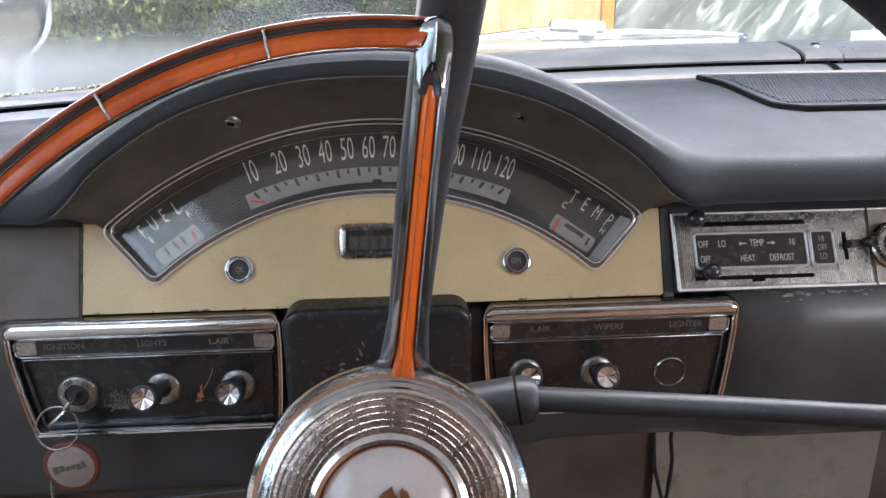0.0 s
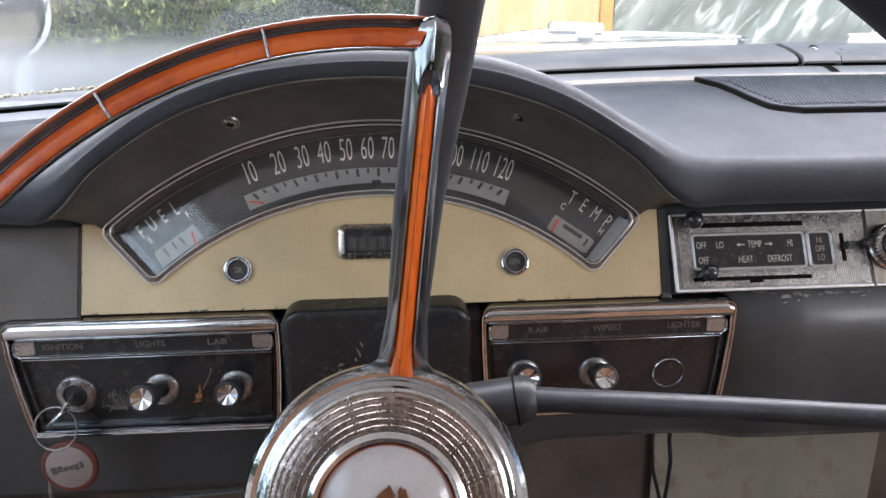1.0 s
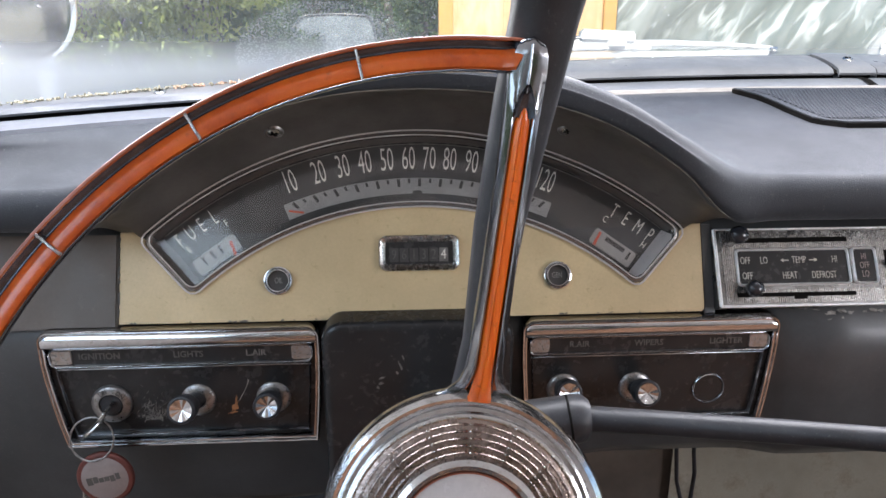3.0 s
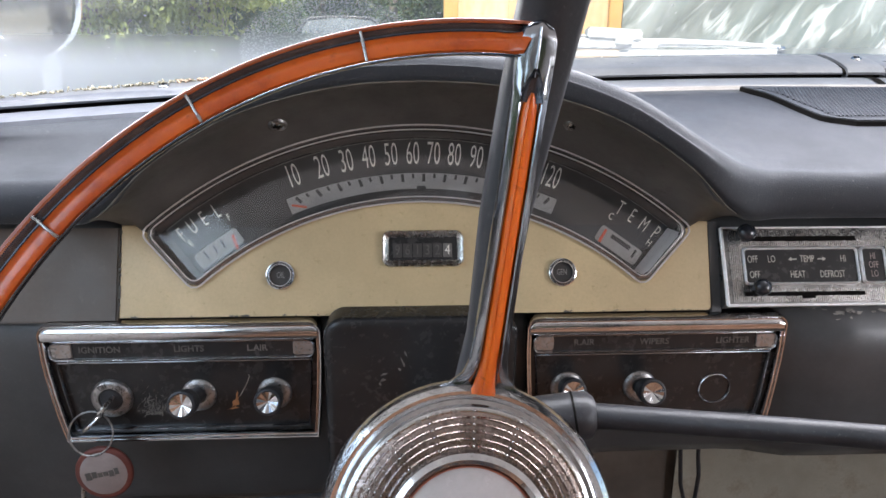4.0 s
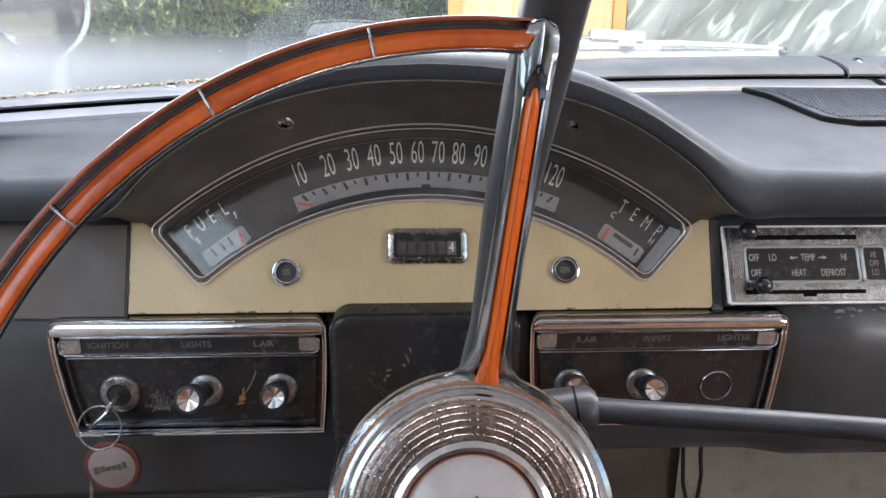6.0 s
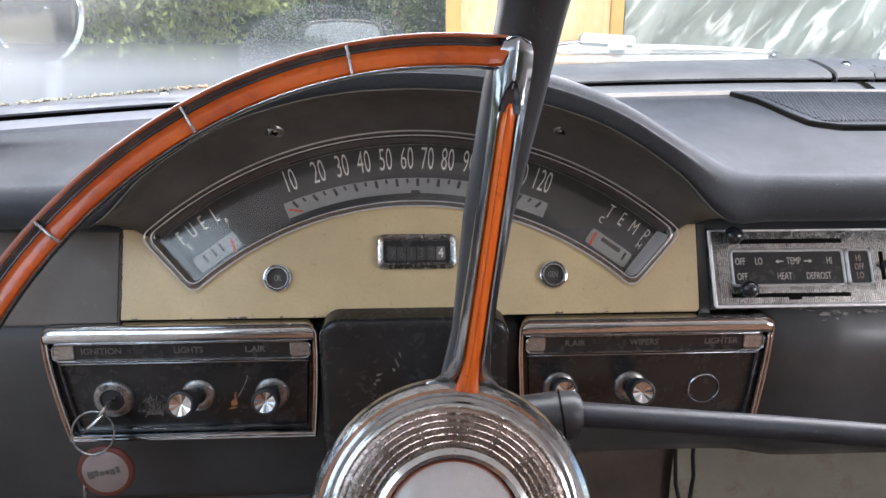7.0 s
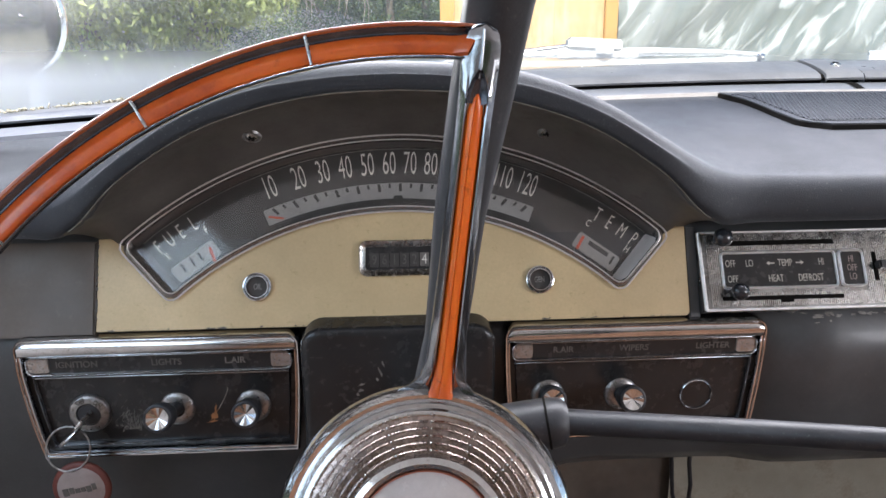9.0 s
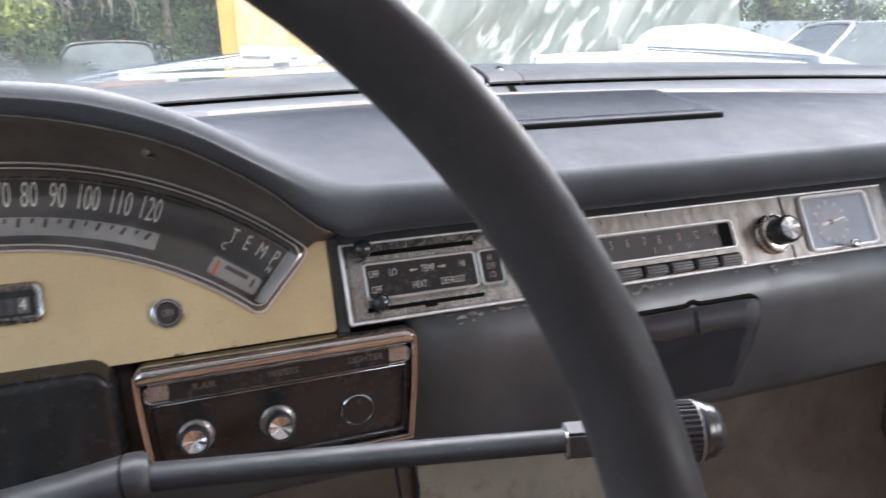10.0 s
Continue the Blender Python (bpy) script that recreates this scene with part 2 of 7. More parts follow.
def clear(name, tint=(1, 1, 1), rough=0.02, ior=1.45, dust=0.0):
    """Thin clear glass: see-through with a glossy sheen, and a film of dust where wanted."""
    m, nt, b = nodes_of(name)
    nt.nodes.remove(b)
    out = nt.nodes["Material Output"]
    tr, gl, mx, lw = (nt.nodes.new("ShaderNode" + k) for k in ("BsdfTransparent", "BsdfGlossy", "MixShader", "LayerWeight"))
    tr.inputs[0].default_value = (*tint, 1)
    gl.inputs["Roughness"].default_value = rough
    lw.inputs[0].default_value = 0.5
    pw, ml = nt.nodes.new("ShaderNodeMath"), nt.nodes.new("ShaderNodeMath")
    pw.operation, ml.operation = "POWER", "MULTIPLY_ADD"
    pw.inputs[1].default_value, ml.inputs[1].default_value, ml.inputs[2].default_value = 4.0, 0.8, 0.045
    nt.links.new(lw.outputs["Facing"], pw.inputs[0])
    nt.links.new(pw.outputs[0], ml.inputs[0])
    nt.links.new(ml.outputs[0], mx.inputs[0])
    nt.links.new(tr.outputs[0], mx.inputs[1])
    nt.links.new(gl.outputs[0], mx.inputs[2])
    nt.links.new(mx.outputs[0], out.inputs[0])
    return m, nt, mx, out


M["lens"] = clear("dial_glass", rough=0.06)[0]


def windscreen_glass():
    """Clear glass with a pale film: thick along the lower edge, dust-speckled in a domed patch, thin elsewhere."""
    m, nt, mx, out = clear("dusty_windscreen_glass", (0.95, 0.98, 0.96), 0.03)
    tc, sep = nt.nodes.new("ShaderNodeTexCoord"), nt.nodes.new("ShaderNodeSeparateXYZ")
    nt.links.new(tc.outputs["Object"], sep.inputs[0])

    def math2(op, a, b):
        n = nt.nodes.new("ShaderNodeMath")
        n.operation = op
        n.use_clamp = False
        for s, v in zip(n.inputs, (a, b)):
            if isinstance(v, bpy.types.NodeSocket):
                nt.links.new(v, s)
            else:
                s.default_value = v
        return n.outputs[0]

    def band(v, lo, hi):
        n = nt.nodes.new("ShaderNodeMapRange")
        n.interpolation_type = "SMOOTHSTEP"
        nt.links.new(v, n.inputs[0])
        n.inputs[1].default_value, n.inputs[2].default_value = lo, hi
        return n.outputs[0]

    x, z = sep.outputs[0], sep.outputs[2]
    low = band(z, 1.222, 1.186)
    left = band(x, 0.12, -0.05)
    film = math2("MULTIPLY", low, math2("ADD", math2("MULTIPLY", left, 0.46), 0.30))
    dx = math2("DIVIDE", math2("SUBTRACT", x, -0.108), 0.076)
    dz = math2("DIVIDE", math2("SUBTRACT", z, 1.195), 0.048)
    rad = math2("ADD", math2("MULTIPLY", dx, dx), math2("MULTIPLY", dz, dz))
    dome = band(rad, 1.05, 0.93)
    speck = band(noise_node(nt, 620, 2, 0.5), 0.48, 0.60)
    spots = math2("MULTIPLY", dome, math2("ADD", math2("MULTIPLY", speck, 0.17), 0.06))
    fly = math2("MULTIPLY", band(noise_node(nt, 160, 2, 0.4), 0.71, 0.76), 0.35)
    streak = math2("MULTIPLY", band(noise_node(nt, 22, 4, 0.6, (3.0, 1.0, 0.5)), 0.45, 0.8), 0.05)
    total = math2("ADD", math2("ADD", film, spots), math2("ADD", fly, streak))
    veil = math2("ADD", math2("MULTIPLY", band(x, 0.25, 0.95), 0.16), 0.125)
    total = math2("MINIMUM", math2("ADD", total, veil), 0.88)
    df = nt.nodes.new("ShaderNodeBsdfDiffuse")
    df.inputs[0].default_value = (0.84, 0.86, 0.87, 1)
    tl = nt.nodes.new("ShaderNodeBsdfTranslucent")
    tl.inputs[0].default_value = (0.84, 0.86, 0.87, 1)
    both = nt.nodes.new("ShaderNodeMixShader")
    both.inputs[0].default_value = 0.55
    nt.links.new(df.outputs[0], both.inputs[1])
    nt.links.new(tl.outputs[0], both.inputs[2])
    mix = nt.nodes.new("ShaderNodeMixShader")
    nt.links.new(total, mix.inputs[0])
    nt.links.new(mx.outputs[0], mix.inputs[1])
    nt.links.new(both.outputs[0], mix.inputs[2])
    nt.links.new(mix.outputs[0], out.inputs[0])
    return m


M["windscreen"] = windscreen_glass()
M["wiper_bright"] = surf("bright_wiper_metal", (0.86, 0.87, 0.88), 0.4, 0.3, var=0.1, scale=80, bump=0.05)
M["mirror"] = surf("mirror_glass", (0.50, 0.52, 0.50), 0.04, 1.0, var=0.03, bump=0.0)
M["foliage"] = surf("green_leaves", (0.18, 0.25, 0.085), 0.55, var=0.3, scale=1.2, bump=0.0, island=0.35, spec=0.25)
M["foliage_light"] = surf("yellow_green_leaves", (0.34, 0.40, 0.12), 0.6, var=0.3, scale=1.5, bump=0.0, island=0.30)
M["foliage_dark"] = surf("dark_green_leaves", (0.095, 0.140, 0.070), 0.7, var=0.3, scale=1.0, bump=0.0, island=0.3, spec=0.2)
M["bark"] = surf("grey_bark", (0.16, 0.14, 0.115), 0.9, var=0.3, scale=9, bump=0.4, bscale=60)
M["ground"] = surf("gravel_ground", (0.26, 0.24, 0.21), 0.9, var=0.25, scale=0.8, bump=0.3, bscale=30)
M["yellow"] = surf("yellow_orange_boards", (0.70, 0.45, 0.23), 0.6, var=0.14, scale=2.6, bump=0.1, bscale=60, stretch=(1, 1, 0.35), wear=((0.84, 0.66, 0.46), 0.34, 2.2, 0.6))
M["yellow_trim"] = surf("ochre_frame", (0.60, 0.36, 0.11), 0.55, var=0.15, scale=3, bump=0.1)
def sheet_material():
    """Grey-green plastic film; the bright glints along slanting folds are painted into its colour."""
    m, nt, b = nodes_of("grey_plastic_sheet")
    tc = nt.nodes.new("ShaderNodeTexCoord")

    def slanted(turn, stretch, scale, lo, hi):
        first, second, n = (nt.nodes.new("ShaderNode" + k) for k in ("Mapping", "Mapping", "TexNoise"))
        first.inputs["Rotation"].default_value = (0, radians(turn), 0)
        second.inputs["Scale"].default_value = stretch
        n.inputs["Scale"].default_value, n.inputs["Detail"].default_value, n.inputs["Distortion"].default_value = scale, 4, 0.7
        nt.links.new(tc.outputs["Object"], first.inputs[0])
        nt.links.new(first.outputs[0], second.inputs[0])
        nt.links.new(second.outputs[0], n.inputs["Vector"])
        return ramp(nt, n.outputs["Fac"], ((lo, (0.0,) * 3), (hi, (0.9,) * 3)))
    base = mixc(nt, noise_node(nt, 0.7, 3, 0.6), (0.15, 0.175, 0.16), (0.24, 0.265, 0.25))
    # pale diagonal streaks stand in for light caught by the folds
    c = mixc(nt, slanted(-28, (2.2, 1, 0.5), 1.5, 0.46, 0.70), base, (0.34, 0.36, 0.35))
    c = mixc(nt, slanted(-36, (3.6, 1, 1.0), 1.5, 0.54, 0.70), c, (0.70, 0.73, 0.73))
    nt.links.new(c, b.inputs["Base Color"])
    b.inputs["Roughness"].default_value = 0.22
    b.inputs["Coat Weight"].default_value = 0.2
    return m


M["sheet"] = sheet_material()
M["white_car"] = surf("white_car_paint", (0.78, 0.79, 0.80), 0.25, var=0.04, scale=3, bump=0.0, coat=0.5)
M["white_wall"] = surf("weathered_blue_grey_wall", (0.36, 0.41, 0.48), 0.8, var=0.25, scale=1.2, bump=0.2, bscale=40)
M["dark_car"] = surf("grey_car_paint", (0.07, 0.075, 0.08), 0.3, var=0.08, scale=3, bump=0.0, coat=0.5)
M["orange_car"] = surf("orange_car_paint", (0.62, 0.26, 0.12), 0.3, var=0.08, scale=3, bump=0.0, coat=0.5)
M["car_glass"] = surf("grey_car_glass", (0.16, 0.18, 0.19), 0.06, var=0.2, scale=3, bump=0.0, spec=0.9)
M["tyre"] = surf("tyre_rubber", (0.02, 0.02, 0.02), 0.8, var=0.2, scale=12, bump=0.2)
M["litter"] = surf("dry_leaf_litter", (0.42, 0.40, 0.32), 0.9, var=0.4, scale=90, bump=0.4, bscale=500, island=0.6)
M["litter_pink"] = surf("pinkish_debris", (0.62, 0.42, 0.32), 0.9, var=0.3, scale=90, bump=0.4, bscale=500, island=0.5)
M["fob_red"] = surf("dark_red_fob_edge", (0.12, 0.03, 0.022), 0.5, var=0.2, scale=100, bump=0.05)
M["fob_white"] = surf("worn_white_fob_face", (0.27, 0.22, 0.21), 0.45, var=0.12, scale=90, bump=0.05)

# ---------------------------------------------------------------- mesh helpers
ORIGIN = {}


def thing(name, at, label, category, group="", kind=""):
    ob = new(name)
    ob.empty_display_size = 0.02
    ob.location = at
    ORIGIN[ob] = Vector(at)
    return tagged(ob, label, category, group, kind)


def part(name, bm, material, parent=None, label="", smooth=50.0):
    """Links a bmesh, given in the world's metres, as one mesh object under a thing or a part."""
    o = ORIGIN[parent] if parent else Vector((0, 0, 0))
    bm.transform(Matrix.Translation(-o))
    bmesh.ops.recalc_face_normals(bm, faces=bm.faces)
    me = bpy.data.meshes.new(name)
    if smooth:
        for f in bm.faces:
            f.smooth = True
        for e in bm.edges:
            if len(e.link_faces) == 2 and e.calc_face_angle(0) > radians(smooth):
                e.smooth = False
    bm.to_mesh(me)
    bm.free()
    me.materials.append(M[material])
    ob = new(name, me)
    if parent:
        ob.parent = parent
    ORIGIN[ob] = o
    if label:
        ob["label"] = label
    return ob


def solo(name, bm, material, label, category, group="", kind="", smooth=50.0):
    return tagged(part(name, bm, material, None, "", smooth), label, category, group, kind)


def box(bm, lo, hi, bevel=0.0, seg=2, m=None):
    lo, hi = Vector(lo), Vector(hi)
    r = bmesh.ops.create_cube(bm, size=1.0)["verts"]
    for v in r:
        v.co = Vector([lo[i] + (v.co[i] + 0.5) * (hi[i] - lo[i]) for i in range(3)])
    if bevel:
        es = list({e for v in r for e in v.link_edges})
        out = bmesh.ops.bevel(bm, geom=es, offset=bevel, segments=seg, affect="EDGES", clamp_overlap=True)
        r = list({v for f in out["faces"] for v in f.verts} | {v for v in r if v.is_valid})
    if m is not None:
        bmesh.ops.transform(bm, matrix=m, verts=[v for v in r if v.is_valid])
    return bm


def cyl(bm, p0, p1, r0, r1=None, seg=24, caps=True):
    p0, p1 = Vector(p0), Vector(p1)
    r1 = r0 if r1 is None else r1
    q = (p1 - p0).to_track_quat("Z", "Y").to_matrix()
    rings = []
    for p, r in ((p0, r0), (p1, r1)):
        rings.append([bm.verts.new(p + q @ Vector((r * math.cos(a), r * math.sin(a), 0))) for a in (2 * math.pi * k / seg for k in range(seg))])
    for k in range(seg):
        bm.faces.new((rings[0][k], rings[0][(k + 1) % seg], rings[1][(k + 1) % seg], rings[1][k]))
    if caps:
        bm.faces.new(rings[0][::-1])
        bm.faces.new(rings[1])
    return bm


def lathe(bm, profile, m, seg=48, lo=0.0, hi=2 * math.pi, closed=None):
    """profile: (radius, height) pairs turned round the local z axis."""
    full = abs(hi - lo - 2 * math.pi) < 1e-6
    n = seg if full else seg + 1
    cols = []
    for k in range(n):
        a = lo + (hi - lo) * k / seg
        cols.append([bm.verts.new(m @ Vector((r * math.cos(a), r * math.sin(a), h))) for r, h in profile])
    for k in range(seg):
        c0, c1 = cols[k], cols[(k + 1) % n]
        for i in range(len(profile) - 1):
            if profile[i][0] < 1e-7 and profile[i + 1][0] < 1e-7:
                continue
            bm.faces.new((c0[i], c1[i], c1[i + 1], c0[i + 1]))
    bmesh.ops.remove_doubles(bm, verts=bm.verts, dist=1e-6)
    return bm


def tube(bm, pts, r, seg=12, closed=False, flat=(1, 1)):
    pts = [Vector(p) for p in pts]
    n = len(pts)
    rad = r if isinstance(r, (list, tuple)) else [r] * n
    rings, up = [], None
    for i, p in enumerate(pts):
        a = pts[(i - 1) % n] if closed or i else p
        b = pts[(i + 1) % n] if closed or i < n - 1 else p
        d = (b - a).normalized()
        if up is None:
            up = d.orthogonal().normalized()
        up = (up - d * up.dot(d)).normalized()
        side = d.cross(up)
        rings.append([bm.verts.new(p + (up * math.cos(t) * flat[0] + side * math.sin(t) * flat[1]) * rad[i]) for t in (2 * math.pi * k / seg for k in range(seg))])
    for i in range(n if closed else n - 1):
        a, b = rings[i], rings[(i + 1) % n]
        for k in range(seg):
            bm.faces.new((a[k], a[(k + 1) % seg], b[(k + 1) % seg], b[k]))
    if not closed:
        bm.faces.new(rings[0][::-1])
        bm.faces.new(rings[-1])
    return bm


def grid(bm, rows):
    """rows of equally many points, joined into a sheet."""
    vs = [[bm.verts.new(p) for p in row] for row in rows]
    for a, b in zip(vs, vs[1:]):
        for i in range(len(a) - 1):
            bm.faces.new((a[i], a[i + 1], b[i + 1], b[i]))
    return bm


def slab(bm, outline, m, depth, bevel=0.0):
    """A plate from a 2D outline in the plane m (its z towards the viewer), depth thick, front face at z = 0."""
    front = [bm.verts.new(m @ Vector((x, y, 0))) for x, y in outline]
    back = [bm.verts.new(m @ Vector((x, y, -depth))) for x, y in outline]
    f = bm.faces.new(front)
    bm.faces.new(back[::-1])
    n = len(outline)
    for k in range(n):
        bm.faces.new((front[k], back[k], back[(k + 1) % n], front[(k + 1) % n]))
    if bevel:
        bmesh.ops.bevel(bm, geom=list(f.edges), offset=bevel, segments=2, affect="EDGES", clamp_overlap=True)
    return bm


def rounded(x0, x1, y0, y1, r, n=5):
    pts = []
    for cx, cy, a0 in ((x1 - r, y1 - r, 0), (x0 + r, y1 - r, 90), (x0 + r, y0 + r, 180), (x1 - r, y0 + r, 270)):
        for k in range(n + 1):
            a = radians(a0 + 90 * k / n)
            pts.append((cx + r * math.cos(a), cy + r * math.sin(a)))
    return pts


def frame_sweep(bm, outline, m, profile):
    """A frame: the profile (outward offset, height) carried round a closed 2D outline (anticlockwise) in the plane m."""
    n = len(outline)
    P = [Vector(p) for p in outline]
    cols = []
    for i in range(n):
        d0, d1 = (P[i] - P[i - 1]), (P[(i + 1) % n] - P[i])
        n0, n1 = Vector((d0.y, -d0.x)).normalized(), Vector((d1.y, -d1.x)).normalized()
        k = (n0 + n1)
        k = k / max(0.35, k.dot(n0)) if k.length > 1e-6 else n0
        cols.append([bm.verts.new(m @ Vector((P[i].x + k.x * o, P[i].y + k.y * o, h))) for o, h in profile])
    for i in range(n):
        a, b = cols[i], cols[(i + 1) % n]
        for j in range(len(profile) - 1):
            bm.faces.new((a[j], b[j], b[j + 1], a[j + 1]))
    return bm


def text_bm(s, m, height, squeeze=1.0, align="CENTER", depth=0.0002, bold=0.0):
    """Lettering as a mesh: m is the plane, x along the line, y up, z towards the reader."""
    cu = bpy.data.curves.new("lettering", "FONT")
    cu.offset = bold * height
    cu.body, cu.align_x, cu.align_y, cu.size, cu.extrude, cu.resolution_u = s, align, "CENTER", height / 0.72, depth / 2, 3
    ob = new("lettering", cu)
    me = bpy.data.meshes.new_from_object(ob.evaluated_get(bpy.context.evaluated_depsgraph_get()))
    bpy.data.objects.remove(ob)
    bpy.data.curves.remove(cu)
    bm = bmesh.new()
    bm.from_mesh(me)
    bpy.data.meshes.remove(me)
    bm.transform(m @ Matrix.Diagonal((squeeze, 1, 1, 1)))
    return bm


def plane_frame(origin, right, up):
    x = Vector(right).normalized()
    z = x.cross(Vector(up)).normalized()
    y = z.cross(x)
    return Matrix(((x.x, y.x, z.x, origin[0]), (x.y, y.y, z.y, origin[1]), (x.z, y.z, z.z, origin[2]), (0, 0, 0, 1)))


def lerp(a, b, t):
    return a + (b - a) * t


def smooth(a, b, x):
    t = max(0.0, min(1.0, (x - a) / (b - a)))
    return t * t * (3 - 2 * t)


# ---------------------------------------------------------------- plan of the car
XC = -0.0405                     # middle of the instrument cluster
XM = 0.37                        # middle of the car
LEAN_BACK = math.atan2(0.021, 0.054)
CL = plane_frame((XC, 0.486, 1.036), (1, 0, 0), (0, math.sin(LEAN_BACK), math.cos(LEAN_BACK)))   # face of the cluster
ST = plane_frame((0.1605, 0.4808, 1.0405), (1, 0, 0), (0, 0.467, 0.884))                         # face of the trim strip
ARC_Y, R_OUT, R_IN, HALF = -0.142, 0.268, 0.2168, radians(42.7)


def arc_pt(r, a, h=0.0):
    return CL @ Vector((r * math.sin(a), ARC_Y + r * math.cos(a), h))


def cowl(x, y, z):
    """A point of the cowl, whose line bows down and back from the middle of the car."""
    d2 = (x - XM) ** 2
    return Vector((x, y - 0.22 * d2, z - 0.045 * d2))


def on_line(line, v):
    """Smooth value along a short table of (position, value) pairs."""
    if v <= line[0][0]:
        return line[0][1]
    for k in range(len(line) - 1):
        (a0, z0), (a1, z1) = line[k], line[k + 1]
        if v <= a1:
            zp = line[k - 1] if k else (a0 - (a1 - a0), z0)
            zn = line[k + 2] if k + 2 < len(line) else (a1 + (a1 - a0), z1)
            m0, m1 = (z1 - zp[1]) / (a1 - zp[0]), (zn[1] - z0) / (zn[0] - a0)
            d = a1 - a0
            t = (v - a0) / d
            return (2 * t ** 3 - 3 * t * t + 1) * z0 + (t ** 3 - 2 * t * t + t) * d * m0 + (-2 * t ** 3 + 3 * t * t) * z1 + (t ** 3 - t * t) * d * m1
    return line[-1][1]


SEAM = ((0.0, 1.1870), (0.040, 1.1848), (0.080, 1.1765), (0.115, 1.1635), (0.1535, 1.1395), (0.1915, 1.1080))
CREST = ((0.0, 1.2020), (0.050, 1.1990), (0.080, 1.1940), (0.119, 1.1795), (0.155, 1.1590), (0.187, 1.1410), (0.205, 1.1355), (0.225, 1.1335), (0.30, 1.1325))


def brow_low(x):
    return on_line(SEAM, min(abs(x - XC), 0.1915))


def brow_top(x):
    return on_line(CREST, min(abs(x - XC), 0.30)) - (0.004 if x < XC else 0.0) * smooth(0.10, 0.20, abs(x - XC))


# ---------------------------------------------------------------- dashboard
dash = thing("dashboard", (XM, 0.50, 1.04), "black painted steel dashboard with a padded vinyl top", "dashboard")


def front_y(x):
    return lerp(0.4700, 0.4470, smooth(0.232, 0.150, abs(x - XC)))


BACK_LIFT = ((0.05, 0.0028), (0.30, 0.0026), (0.42, 0.0016), (0.55, -0.0008), (0.75, -0.0048), (1.0, -0.0048))


def back_lift(x):
    """How far the rear edge of the padded top stands above the even bow of the cowl."""
    return Vector((0, 0, on_line(BACK_LIFT, x)))


def pad_profile(x):
    w = smooth(0.232, 0.150, abs(x - XC))
    d = abs(x - XC)
    low, top = lerp(brow_low(x), 1.1005, smooth(0.190, 0.205, d)), brow_top(x)
    f = front_y(x)
    face = [(lerp(0.506, f + 0.0045, w), low - 0.0006), (f + lerp(0.012, 0.0030, w), low - 0.0002), (f + lerp(0.004, 0.0016, w), low + lerp(0.0035, 0.0010, w)), (f + 0.0005, low + lerp(0.009, 0.0035, w)), (f, lerp(low, top, 0.55)), (f + 0.0015, top - 0.0075), (f + 0.0055, top - 0.0025), (f + 0.0125, top - 0.0002)]
    flat = [(0.506, top + 0.0075), (0.545, 1.1535), (0.590, 1.162), (0.634, 1.171)]
    arch = [(0.478, top - 0.0012), (0.515, lerp(top, 1.162, 0.25)), (0.575, lerp(top, 1.166, 0.75)), (0.634, 1.171)]
    pts = face + [(lerp(y0, y1, w), lerp(z0, z1, w)) for (y0, z0), (y1, z1) in zip(flat, arch)]
    y, z = pts[-1]
    r = cowl(x, y, z) + back_lift(x)
    pts[-1] = (r.y, r.z)
    y, z = pts[-2]
    pts[-2] = (y - 0.15 * (x - XM) ** 2, z - 0.03 * (x - XM) ** 2 + 0.3 * back_lift(x).z)
    y, z = pts[-3]
    pts[-3] = (y - 0.06 * (x - XM) ** 2, z - 0.02 * (x - XM) ** 2)
    return pts


def fine_profile(pts, n=4):
    """A smooth line through the points."""
    out = []
    for i in range(len(pts) - 1):
        p0, p1, p2, p3 = (Vector(pts[max(0, min(len(pts) - 1, i + k))]) for k in (-1, 0, 1, 2))
        for k in range(n):
            t = k / n
            out.append(0.5 * ((2 * p1) + (p2 - p0) * t + (2 * p0 - 5 * p1 + 4 * p2 - p3) * t * t + (3 * p1 - p0 - 3 * p2 + p3) * t ** 3))
    return out + [Vector(pts[-1])]


bm = bmesh.new()
xs = [-0.47 + 0.010 * k for k in range(168)]
grid(bm, [[(x, p.x, p.y) for p in fine_profile(pad_profile(x))] for x in xs])
part("padded_top", bm, "pad", dash, "black padded vinyl top with an arched brow", 60)

# inside of the brow, from the bezel out to the seam
bm = bmesh.new()
rows = []
for k in range(61):
    s = (-1 + k / 30) * 1.0
    b = arc_pt(R_OUT - 0.002, s * HALF, -0.006)
    xs_ = XC + s * 0.1915
    e = Vector((xs_, front_y(xs_) + 0.0040, brow_low(xs_) - 0.0004))
    rows.append([b.lerp(e, f) + Vector((0, 0, 0.0110 * math.sin(math.pi * f))) for f in (0, 0.1, 0.25, 0.4, 0.55, 0.7, 0.85, 1.0)])
for s in (1, -1):
    for x_, e in ((0.1850, (XC + s * 0.1990, 0.4710, 1.1032)), (0.1925, (XC + s * 0.2080, 0.4740, 1.1008))):
        b = CL @ Vector((s * x_, 0.0600, -0.004))
        rows.insert(len(rows) if s > 0 else 0, [b.lerp(Vector(e), f) + Vector((0, 0, 0.004 * math.sin(math.pi * f))) for f in (0, 0.1, 0.25, 0.4, 0.55, 0.7, 0.85, 1.0)])
grid(bm, rows)
part("brow_lining", bm, "recess", dash, "matt brown-black lining under the brow", 60)

# seam welt where lining and pad meet
bm = bmesh.new()
tube(bm, [(x, front_y(x) + 0.0026, brow_low(x) - 0.0006) for x in (XC + 0.189 * (-1 + k / 40) for k in range(81))], 0.00045, 6)
part("seam_welt", bm, "welt", dash, "thin pale seam welt")


